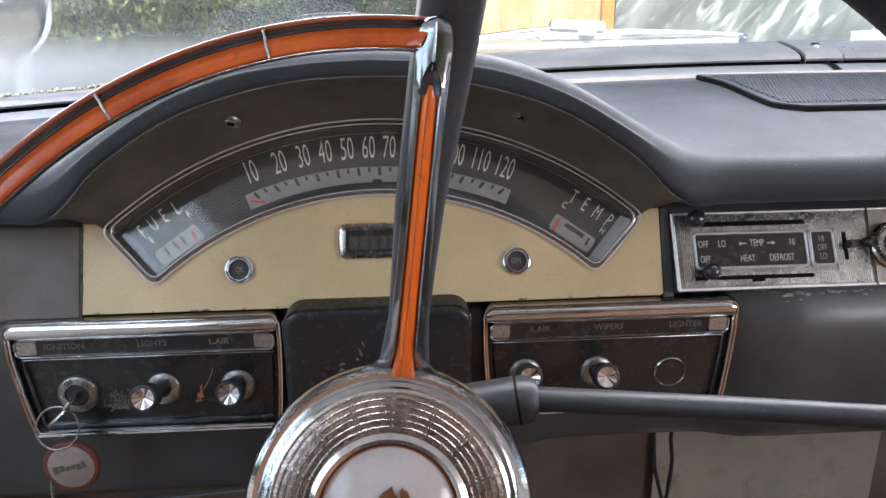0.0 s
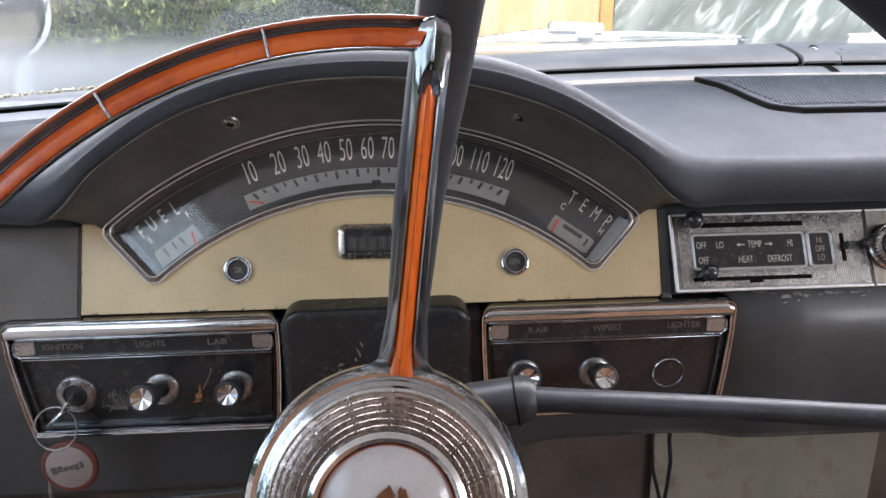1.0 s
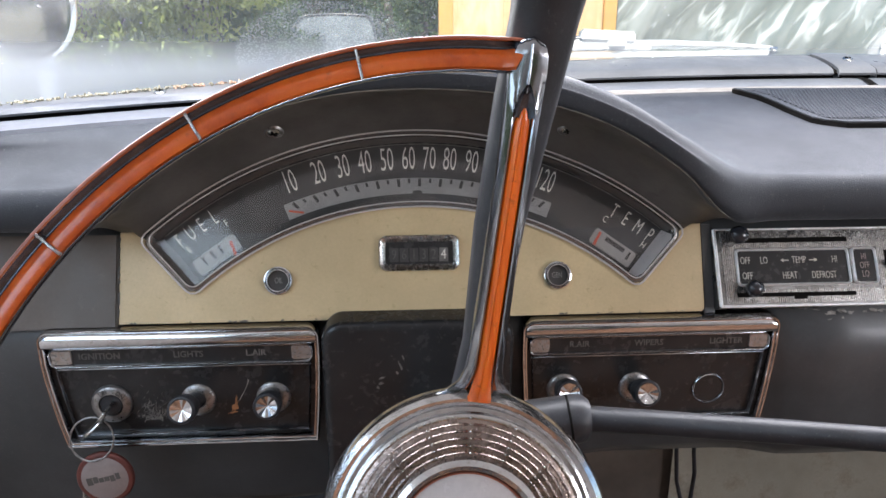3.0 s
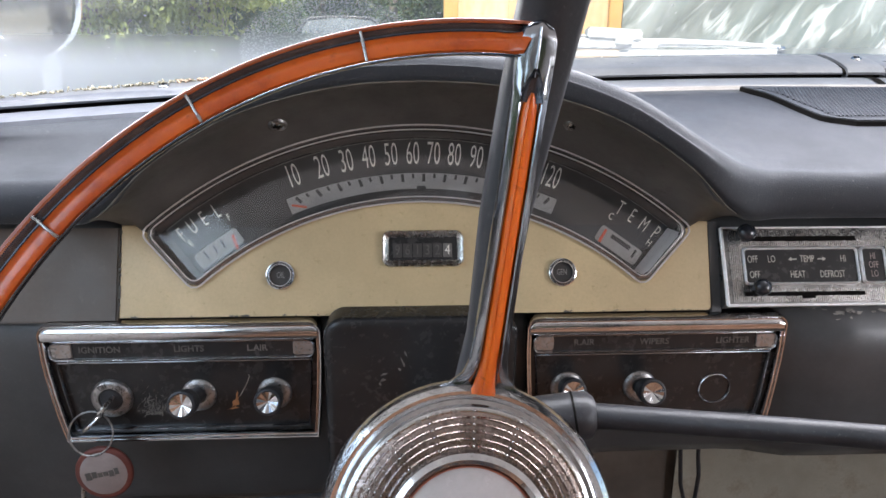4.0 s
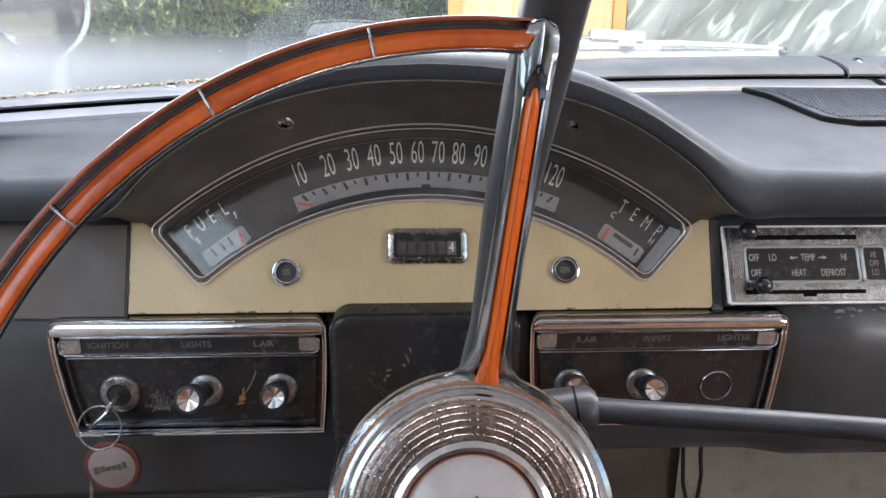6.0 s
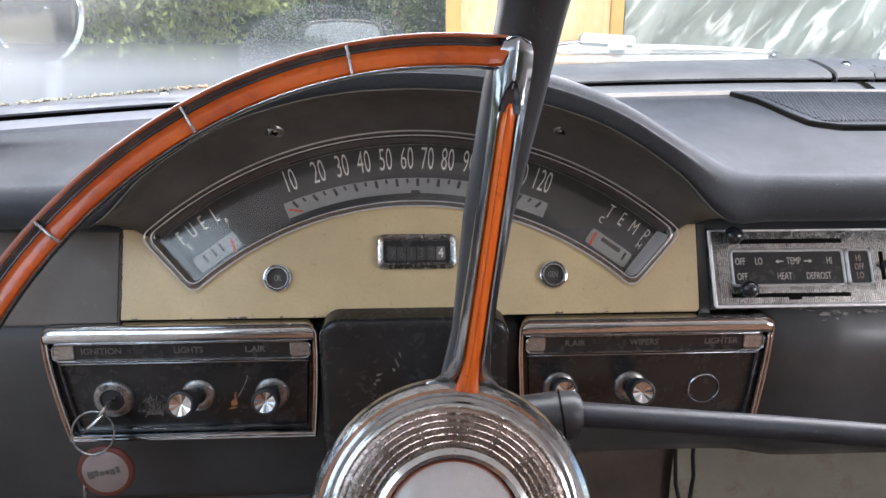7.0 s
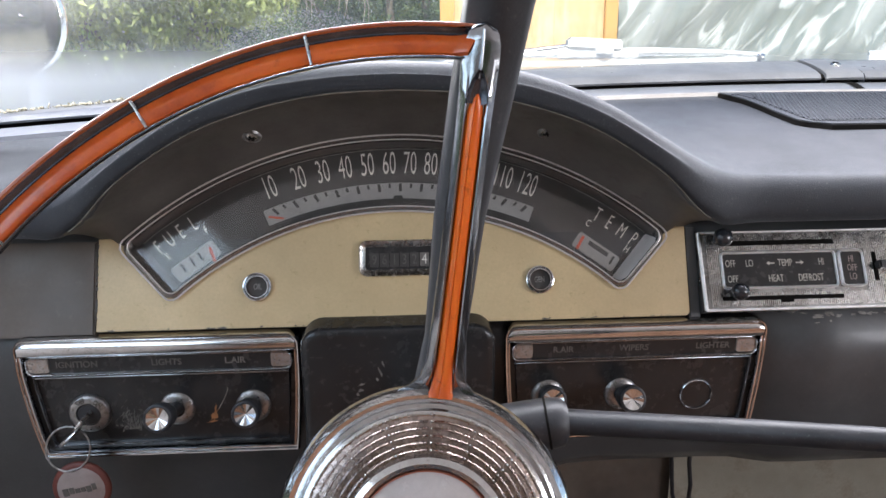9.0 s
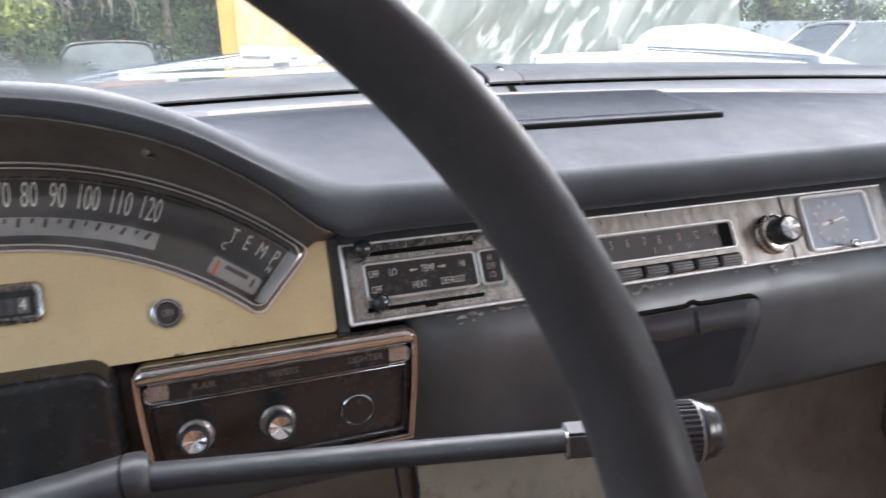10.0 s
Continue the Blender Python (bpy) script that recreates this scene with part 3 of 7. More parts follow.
def face_y(x):
    return lerp(0.504, 0.480, smooth(0.200, 0.235, x))


bm = bmesh.new()
rows = []
for k in range(80):
    x = -0.47 + 0.0212 * k
    f = face_y(x)
    q = 0.040 * smooth(0.10, -0.02, x) + 0.008 * smooth(-0.02, 0.10, x) * smooth(0.235, 0.20, x)
    rows.append([(x, y, z) for y, z in ((0.530, 1.105), (0.512, 1.098), (0.4990, 1.088), (0.4880, 1.058), (f + 0.003, 1.040), (f - 0.006, 1.028), (f - 0.008, 1.005), (f - 0.004, 0.975), (f + 0.004, 0.945), (f + 0.010, 0.925 - q), (f + 0.022, 0.912 - q), (f + 0.07, 0.906 - q))])
# the face steps back behind the cluster
for r, row in enumerate(rows):
    x = row[0][0]
    if -0.24 < x < 0.155:
        rows[r] = [(x, y + (0.016 if z > 1.03 else 0.0), z) for _, y, z in row]
    else:
        rows[r] = [(x, y + (0.012 if z > 1.045 else 0.004 if z > 1.035 else 0.0), z) for _, y, z in row]
grid(bm, rows)
part("lower_panel", bm, "steel_dark", dash, "dark painted steel lower face with worn edges", 60)

# taupe end panel beyond the cluster
bm = bmesh.new()
slab(bm, [(-0.46 - XC, -0.002), (-0.2365 - XC, -0.002), (-0.2365 - XC, 0.059), (-0.46 - XC, 0.060)], CL @ Matrix.Translation((0, 0, -0.001)), 0.006, 0.001)
part("end_panel", bm, "taupe", dash, "taupe painted steel panel")

# narrow filler between the cluster and the trim strip
bm = bmesh.new()
slab(bm, [(0.1940, -0.001), (0.2016, -0.001), (0.2016, 0.0605), (0.1940, 0.0605)], CL @ Matrix.Translation((0, 0, -0.0022)), 0.006, 0.0008)
part("filler_strip", bm, "steel_dark", dash, "narrow black painted filler")

# speaker grille on the padded top
bm = bmesh.new()


def pad_z(x, y):
    pts = fine_profile(pad_profile(x))
    best = 1.15
    for a, b in zip(pts, pts[1:]):
        if a.x <= y <= b.x and a.y > 1.13:
            best = lerp(a.y, b.y, (y - a.x) / max(1e-6, b.x - a.x))
    return best


grille = thing("speaker_grille", (0.38, 0.585, 1.165), "ribbed black speaker grille set into the padded dash top", "grille")
LEFT_EDGE = ((0.541, 0.268), (0.545, 0.255), (0.552, 0.2465), (0.573, 0.2425), (0.590, 0.2400), (0.607, 0.2345), (0.624, 0.2210))
RIGHT_EDGE = ((0.541, 0.496), (0.545, 0.501), (0.552, 0.501), (0.588, 0.495), (0.624, 0.488))


def along(line, y):
    for (y0, x0), (y1, x1) in zip(line, line[1:]):
        if y <= y1:
            return lerp(x0, x1, (y - y0) / (y1 - y0))
    return line[-1][1]


def grille_sheet(low, high, grow):
    """A thin plate that follows the padded top."""
    bm = bmesh.new()
    rows = []
    for k in range(17):
        y = lerp(0.541, 0.624, k / 16)
        xa, xb = along(LEFT_EDGE, y) - grow, along(RIGHT_EDGE, y) + grow
        yy = y + grow * (-1 if k == 0 else 1 if k == 16 else 0)
        line = [(lerp(xa, xb, q / 30), yy) for q in range(31)]
        rows.append([(xa, yy, pad_z(xa, yy) + low)] + [(x, yy, pad_z(x, yy) + high) for x, _ in line] + [(xb, yy, pad_z(xb, yy) + low)])
    rows = [[(x, y, pad_z(x, y) + low) for x, y, _ in rows[0]]] + rows + [[(x, y, pad_z(x, y) + low) for x, y, _ in rows[-1]]]
    return grid(bm, rows)


part("surround", grille_sheet(-0.002, 0.0034, 0.0004), "gap", grille, "dark shadow gap round the plate", 60)
part("plate", grille_sheet(0.0036, 0.0044, -0.0004), "pad", grille, "thin ribbed vinyl plate", 60)
part("slot_backing", grille_sheet(0.0038, 0.0048, -0.0070), "pad", grille, "shaded grooves between the ribs", 60)
bm = bmesh.new()
for k in range(122):
    pts = []
    for q in range(13):
        y = lerp(0.5475, 0.6175, q / 12)
        x = 0.180 + 0.0030 * k + 0.30 * (y - 0.5475)
        if along(LEFT_EDGE, y) + 0.006 < x < along(RIGHT_EDGE, y) - 0.006:
            pts.append((x, y, pad_z(x, y) + 0.0046))
    if len(pts) > 2:
        tube(bm, pts, 0.00105, 6)
tagged(part("ribs", bm, "pad", grille), kind="stuff")

# ---------------------------------------------------------------- cowl, trim and windscreen
bm = bmesh.new()
cx = [-0.55 + 0.02 * k for k in range(93)]
grid(bm, [[cowl(x, 0.638, 1.170) + back_lift(x), cowl(x, 0.639, 1.1738) + back_lift(x), cowl(x, 0.662, 1.1788) + back_lift(x) * 0.4, cowl(x, 0.678, 1.1805), cowl(x, 0.679, 1.160)] for x in cx])
solo("trim_defroster_panel", bm, "cowl", "grey painted metal defroster panel behind the padded top", "trim", kind="structure")
bm = bmesh.new()
grid(bm, [[cowl(x, 0.676, 1.170), cowl(x, 0.688, 1.170), cowl(x, 0.689, 1.187)] for x in cx])
solo("trim_gap", bm, "gap", "dark gap under the windscreen trim", "trim", kind="structure")
# sunlit line behind the pad, its brightness painted as a pale strip
bm = bmesh.new()
grid(bm, [[p + back_lift(x) for p in (cowl(x, 0.6335, 1.1708), cowl(x, 0.6340, 1.1736), cowl(x, 0.6375, 1.1742), cowl(x, 0.6385, 1.1725))] for x in cx if x > 0.08])
solo("trim_edge_strip", bm, "edge_sunlit_tone", "metal edging behind the padded top, painted pale as if sunlit", "trim", kind="structure")
bm = bmesh.new()
grid(bm, [[cowl(x, 0.6392, 1.1746) + back_lift(x), cowl(x + 0.0075, 0.662, 1.1796) + back_lift(x) * 0.4, cowl(x + 0.0115, 0.6775, 1.1813)] for x in (0.3470, 0.3545)])
solo("trim_notch", bm, "gap", "dark notch in the defroster panel", "trim", kind="structure")


def drop(x, f):
    """The moulding flattens towards the pillars."""
    return Vector((0, 0, 0.020 * f * (x - XM) ** 2))


bm = bmesh.new()
grid(bm, [[cowl(x, 0.6830, 1.1836), cowl(x, 0.6818, 1.1850), cowl(x, 0.6845, 1.1876), cowl(x, 0.693, 1.1905), cowl(x, 0.707, 1.1945), cowl(x, 0.733, 1.1990)] for x in (0.336, 0.35, 0.37, 0.385)])
solo("trim_joint_backing", bm, "gap", "dark backing in the joint of the windscreen mouldings", "trim", kind="structure")
for side, lo, hi in (("left", -0.55, 0.3402), ("right", 0.3812, 1.29)):
    bm = bmesh.new()
    n = 46
    grid(bm, [[cowl(x, 0.690, 1.1842), cowl(x, 0.6815, 1.1832), cowl(x, 0.6806, 1.1848), cowl(x, 0.6832, 1.1884), cowl(x, 0.692, 1.1920) - drop(x, 0.3), cowl(x, 0.706, 1.1958) - drop(x, 0.7), cowl(x, 0.720, 1.1986) - drop(x, 0.9), cowl(x, 0.733, 1.2005) - drop(x, 1.0), cowl(x, 0.737, 1.198) - drop(x, 1.0)] for x in (lerp(lo, hi, k / n) for k in range(n + 1))])
    solo("trim_windscreen_" + side, bm, "cowl", "grey-blue painted windscreen garnish moulding", "trim", kind="structure")
clip = thing("trim_joint_clip", cowl(XM, 0.705, 1.195), "painted cover clip with a screw joining the windscreen mouldings", "trim", kind="structure")
bm = bmesh.new()
grid(bm, [[cowl(x, 0.6880, 1.1836) - e, cowl(x, 0.6806, 1.1830) - e, cowl(x, 0.6794, 1.1850) - e, cowl(x, 0.6822, 1.1894) - e, cowl(x, 0.6915, 1.1932) - e, cowl(x, 0.706, 1.1972) - e, cowl(x, 0.720, 1.2000) - e, cowl(x, 0.735, 1.2020) - e] for x, e in ((0.3442, Vector((0, 0, 0.004))), (0.3448, Vector((0, 0, 0.0006))), (0.3462, Vector()), (0.362, Vector()), (0.3784, Vector()), (0.3796, Vector((0, 0, 0.0006))), (0.3801, Vector((0, 0, 0.004))))])
part("cover", bm, "cowl", clip)


def screw(bm, at, nrm, r):
    m = Matrix.Translation(at) @ Vector(nrm).to_track_quat("Z", "Y").to_matrix().to_4x4()
    lathe(bm, ((r, -0.001), (r, 0.0004), (r * 0.85, 0.0011), (r * 0.5, 0.0015), (0, 0.0016)), m, 20)
    return m


def screw_parts(parent, at, nrm, r, label="bright cross-head screw"):
    bm = bmesh.new()
    m = screw(bm, at, nrm, r)
    s = part("screw", bm, "chrome_dull", parent, label)
    bm = bmesh.new()
    for a in (20, 110):
        box(bm, (-r * 0.6, -r * 0.13, 0.0013), (r * 0.6, r * 0.13, 0.0019), m=m @ pose(0, 0, 0, 0, 0, a))
    part("slot", bm, "gap", s, smooth=0)
    return s


screw_parts(clip, cowl(0.3655, 0.7035, 1.1966), (0, -0.2, 1), 0.0048)
left_screw = thing("trim_screw", cowl(-0.238, 0.705, 1.195), "bright cross-head screw in the windscreen moulding", "screw")
screw_parts(left_screw, cowl(-0.238, 0.704, 1.1964) - drop(-0.238, 0.66), (0, -0.25, 1), 0.0048)
for x in (-0.130, 0.056):
    s = thing("brow_screw", (x, 0.504, 1.158), "small cross-head screw under the instrument brow", "screw", "brow screws")
    screw_parts(s, (x, 0.5020, 1.1575), (0, -0.62, -0.78), 0.0044, "dull steel cross-head screw")
    bm = bmesh.new()
    lathe(bm, ((0.0040, 0.0010), (0.0046, 0.0014), (0.0058, 0.0010), (0.0064, -0.0006)), Matrix.Translation((x, 0.5020, 1.1575)) @ Vector((0, -0.62, -0.78)).to_track_quat("Z", "Y").to_matrix().to_4x4(), 24)
    part("cup_washer", bm, "escutcheon", s, "dull cup washer")

bm = bmesh.new()
rows = []
for k in range(61):
    x = -0.47 + 1.68 * k / 60
    base = cowl(x, 0.738, 1.190)
    d2 = (x - XM) ** 2
    topp = Vector((lerp(XM, x, 0.86), 0.36 - 0.15 * d2, 1.50 - 0.03 * d2))
    rows.append([base.lerp(topp, f) + Vector((0, 0.03 * math.sin(math.pi * f), 0)) for f in (j / 14 for j in range(15))])
grid(bm, rows)
g = solo("windscreen_glass", bm, "windscreen", "dusty curved wrap-around windscreen glass", "windscreen", kind="structure")
g.visible_shadow = False

# ---------------------------------------------------------------- cabin shell, closing the place
bm = bmesh.new()
rows = []
for k in range(25):
    x = -0.46 + 1.66 * k / 24
    d2 = (x - XM) ** 2
    rows.append([(x, y, z - 0.10 * d2) for y, z in ((0.375 - 0.15 * d2, 1.497), (0.32, 1.52), (0.0, 1.545), (-0.8, 1.54), (-1.5, 1.49))])
grid(bm, rows)
solo("ceiling", bm, "headliner", "tan cloth headliner", "ceiling", kind="structure")
bm = bmesh.new()
box(bm, (-0.60, -1.7, 1.552), (1.34, 0.30, 1.575), 0.01)
solo("roof", bm, "hood", "pale painted car roof", "roof", kind="structure")
bm = bmesh.new()
box(bm, (-0.55, -1.75, 0.30), (1.29, 1.05, 0.34), 0.0)
solo("floor", bm, "carpet", "dusty dark carpeted car floor", "floor", kind="structure")
for nm, x0, x1 in (("wall_left", -0.53, -0.47), ("wall_right", 1.21, 1.27)):
    bm = bmesh.new()
    box(bm, (x0, -1.75, 0.34), (x1, 0.62, 1.12), 0.015)
    box(bm, (x0, -1.75, 1.121), (x1, -0.85, 1.56), 0.0)
    solo(nm, bm, "door_lining", "grey vinyl door lining under the side window", "wall", kind="structure")
bm = bmesh.new()
box(bm, (-0.47, -1.78, 0.34), (1.21, -1.70, 1.15), 0.0)
solo("wall_back", bm, "seat", "brown vinyl rear bulkhead", "wall", kind="structure")
bm = bmesh.new()
FIRE = ((0.56, 0.95), (0.78, 0.93), (0.86, 0.80), (0.86, 0.55), (0.75, 0.40), (0.60, 0.343))
grid(bm, [[(x, y, z) for y, z in FIRE] for x in (-0.47, -0.3, -0.1, 0.1, 0.34)])
solo("wall_firewall_left", bm, "firewall_dark", "dark brown felt firewall lining in the footwell", "wall", kind="structure")
bm = bmesh.new()
grid(bm, [[(x, y - 0.012, z + 0.004) for y, z in FIRE] for x in (0.305, 0.40, 0.50, 0.62)])
solo("wall_firewall_right", bm, "footwell", "stained grey-olive firewall lining in the footwell", "wall", kind="structure")
bm = bmesh.new()
grid(bm, [[(x, y - 0.006, z + 0.002) for y, z in FIRE] for x in (0.60, 0.8, 1.0, 1.21)])
solo("wall_firewall_far", bm, "firewall_dark", "dark rust-brown felt lining in the passenger footwell", "wall", kind="structure")
for pts in (((0.236, 0.690, 0.93), (0.2365, 0.690, 0.80), (0.241, 0.690, 0.755), (0.2535, 0.690, 0.71), (0.262, 0.70, 0.62), (0.25, 0.72, 0.40)),
            ((0.254, 0.690, 0.93), (0.2565, 0.690, 0.79), (0.2600, 0.690, 0.765), (0.2590, 0.690, 0.74), (0.2560, 0.690, 0.70), (0.262, 0.70, 0.60), (0.27, 0.72, 0.40))):
    bm = bmesh.new()
    tube(bm, pts, 0.0022, 10)
    solo("cable", bm, "rubber", "thin black cable hanging in the footwell", "cable")
bm = bmesh.new()
for x in (-0.49, 1.17):
    box(bm, (x, 0.60, 0.34), (x + 0.06, 1.0, 1.15), 0.01)
solo("wall_kick_panels", bm, "firewall_dark", "stained kick panels beside the footwell", "wall", kind="structure")

seat = thing("front_seat", (XM, -0.5, 0.34), "wide brown vinyl front bench seat", "seat")
bm = bmesh.new()
box(bm, (-0.42, -0.62, 0.40), (1.16, -0.08, 0.62), 0.05, 4)
part("cushion", bm, "seat", seat)
bm = bmesh.new()
box(bm, (-0.42, -0.76, 0.50), (1.16, -0.58, 1.10), 0.06, 4)
part("backrest", bm, "seat", seat)
bm = bmesh.new()
box(bm, (-0.38, -0.60, 0.341), (1.12, -0.12, 0.42), 0.0)
part("base", bm, "steel_dark", seat)

# ---------------------------------------------------------------- instrument cluster
cluster = thing("instrument_cluster", (XC, 0.49, 1.04), "cream instrument panel with an arched black speedometer in chrome", "instrument cluster")


def sector(r0, r1, half, corner=0.006, n=40):
    """Anticlockwise outline of an arc-shaped band with rounded corners, in the cluster's plane."""
    pts = []
    dr = corner
    for k in range(n + 1):
        a = lerp(half - dr / r1, -(half - dr / r1), k / n)
        pts.append((r1 * math.sin(a), ARC_Y + r1 * math.cos(a)))
    for q in (0.33, 0.67):
        a, r = -(half - dr / r1 * (1 - math.sin(q * math.pi / 2))), r1 - dr * (1 - math.cos(q * math.pi / 2))
        pts.append((r * math.sin(a), ARC_Y + r * math.cos(a)))
    pts.append(((r1 - dr) * math.sin(-half), ARC_Y + (r1 - dr) * math.cos(half)))
    pts.append(((r0 + dr) * math.sin(-half), ARC_Y + (r0 + dr) * math.cos(half)))
    for q in (0.33, 0.67):
        a, r = -(half - dr / r0 * (1 - math.cos(q * math.pi / 2))), r0 + dr * (1 - math.sin(q * math.pi / 2))
        pts.append((r * math.sin(a), ARC_Y + r * math.cos(a)))
    for k in range(n + 1):
        a = lerp(-(half - dr / r0), half - dr / r0, k / n)
        pts.append((r0 * math.sin(a), ARC_Y + r0 * math.cos(a)))
    for q in (0.33, 0.67):
        a, r = half - dr / r0 * (1 - math.sin(q * math.pi / 2)), r0 + dr * (1 - math.cos(q * math.pi / 2))
        pts.append((r * math.sin(a), ARC_Y + r * math.cos(a)))
    pts.append(((r0 + dr) * math.sin(half), ARC_Y + (r0 + dr) * math.cos(half)))
    pts.append(((r1 - dr) * math.sin(half), ARC_Y + (r1 - dr) * math.cos(half)))
    for q in (0.33, 0.67):
        a, r = half - dr / r1 * (1 - math.cos(q * math.pi / 2)), r1 - dr * (1 - math.sin(q * math.pi / 2))
        pts.append((r * math.sin(a), ARC_Y + r * math.cos(a)))
    return pts


# cream plate, cut out round the dial
plate = [(-0.1945, 0.0005), (-0.060, 0.0003), (0.060, 0.0003), (0.1915, 0.0005), (0.1935, 0.0025), (0.1935, 0.0605), (0.184, 0.0605), (0.1803, 0.0568)]
low_arc = [((R_IN + 0.004) * math.sin(a), ARC_Y + (R_IN + 0.004) * math.cos(a)) for a in (lerp(HALF - 0.012, -HALF + 0.012, k / 40) for k in range(41))]
plate += low_arc + [(-0.1803, 0.0568), (-0.184, 0.0605), (-0.1945, 0.0605)]
bm = bmesh.new()
slab(bm, plate, CL, 0.004, 0.0008)
part("cream_plate", bm, "cream", cluster, "cream painted metal plate with chipped lower edge", 40)
# dial face, set back
DIAL = CL @ Matrix.Translation((0, 0, -0.0085))
bm = bmesh.new()
slab(bm, sector(R_IN, R_OUT, HALF), DIAL, 0.002)
dial = part("dial_face", bm, "dial_black", cluster, "black dial face", 0)
# bezel: dark reflections painted as a band, edge highlights as two bright lines
bm = bmesh.new()
frame_sweep(bm, sector(R_IN + 0.0035, R_OUT - 0.0035, HALF - 0.0035 / 0.245, n=70), CL, ((-0.0006, -0.009), (-0.0004, 0.0005), (0.0002, 0.0020), (0.0013, 0.0028), (0.0027, 0.0024), (0.0038, 0.0010), (0.0042, -0.004)))
bezel = part("bezel", bm, "bezel_dark", cluster, "chrome bezel with dark reflections and edge highlights put into its colours", 40)
for r0, r1, hf, z, r in ((R_IN - 0.0003, R_OUT + 0.0003, HALF + 0.0003 / 0.245, 0.0026, 0.00065), (R_IN + 0.0030, R_OUT - 0.0030, HALF - 0.0030 / 0.245, 0.0032, 0.00045)):
    bm = bmesh.new()
    tube(bm, [CL @ Vector((x, y, z)) for x, y in sector(r0, r1, hf, n=70)], r, 6, True)
    part("bezel_line", bm, "bezel", bezel, "fine bright line painted as the chrome's edge highlight")
# slanted ends of the dial opening; left dark, right bright: reflections put into colour
for s in (-1, 1):
    bm = bmesh.new()
    a1, a0 = s * (HALF - 0.027), s * (HALF - 0.041)
    rows = []
    for r in [lerp(R_IN + 0.006, R_OUT - 0.007, k / 8) for k in range(9)]:
        rows.append([arc_pt(r, s * (HALF - 0.012), 0.0022), arc_pt(r, a1, -0.0030), arc_pt(r, a0, -0.0080)])
    grid(bm, rows)
    part("end_reflector", bm, "bezel_dark" if s < 0 else "bezel", cluster, "slanted silvered end of the dial opening")
# upper inner ledge of the dial, closed by a fine bright line
bm = bmesh.new()
grid(bm, [[arc_pt(R_OUT - 0.0040, a, 0.001), arc_pt(R_OUT - 0.0062, a, -0.0035), arc_pt(R_OUT - 0.0070, a, -0.0082)] for a in (lerp(-HALF + 0.03, HALF - 0.03, k / 90) for k in range(91))])
ledge = part("ledge", bm, "ledge", cluster, "dark slanted ledge above the numerals")
bm = bmesh.new()
tube(bm, [arc_pt(R_OUT - 0.0069, a, -0.0070) for a in (lerp(-HALF + 0.045, HALF - 0.045, k / 90) for k in range(91))], 0.00035, 6)
part("ledge_line", bm, "chip_dull", ledge, "fine pale line along the ledge")
bm = bmesh.new()
slab(bm, sector(R_IN + 0.003, R_OUT - 0.003, HALF - 0.013), CL @ Matrix.Translation((0, 0, -0.0022)), 0.0006)
lens_ob = part("dial_glass", bm, "lens", cluster, "clear dial glass", 0)
lens_ob.visible_shadow = False


def on_arc(r, deg, h=0.0003):
    """A lettering plane on the dial, upright along the radius."""
    a = radians(deg)
    return DIAL @ Matrix.Translation((r * math.sin(a), ARC_Y + r * math.cos(a), h)) @ Matrix.Rotation(-a, 4, "Z")


for k, (n, a) in enumerate(zip(range(10, 130, 10), (-19.9, -15.2, -11.4, -7.9, -4.45, -1.05, 2.2, 5.45, 8.9, 12.7, 16.9, 20.9))):
    part("numeral", text_bm(str(n), on_arc(0.2508, a - 0.15), 0.0164, 0.42 if n < 100 else 0.40, bold=-0.010), "white_mark", dial, smooth=0)
# speed band with graduations and needle
bm = bmesh.new()
grid(bm, [[arc_pt(0.2270, a, -0.0083), arc_pt(0.2270, a, -0.0079), arc_pt(0.2378, a, -0.0079), arc_pt(0.2378, a, -0.0083)] for a in (radians(lerp(-22.3, 23.0, k / 50)) for k in range(51))])
band_ob = part("speed_band", bm, "dial_band", dial, "grey graduated speed band")
for k in range(25):
    a = lerp(-20.3, 21.3, k / 24)
    long = k % 2 == 0
    bm = bmesh.new()
    box(bm, (-0.0010 if long else -0.0008, -0.0014 if long else 0.0010, 0.0), (0.0010 if long else 0.0008, 0.0040, 0.0003), m=on_arc(0.2332, a, 0.0007) @ pose(0, 0, 0, 0, 0, -1.35 * a))
    part("graduation", bm, "dial_black", band_ob, smooth=0)
bm = bmesh.new()
box(bm, (-0.0007, -0.0045, 0), (0.0007, 0.0055, 0.0005), m=on_arc(0.2300, -20.6, 0.0010) @ pose(0, 0, 0, 0, 0, 62))
part("speed_needle", bm, "needle", band_ob, "short red needle")
bm = bmesh.new()
slab(bm, rounded(-0.0032, 0.0032, -0.0014, 0.0014, 0.0012), on_arc(0.2275, 0.1, 0.0011), 0.0004)
part("band_window", bm, "dial_black", band_ob, smooth=0)

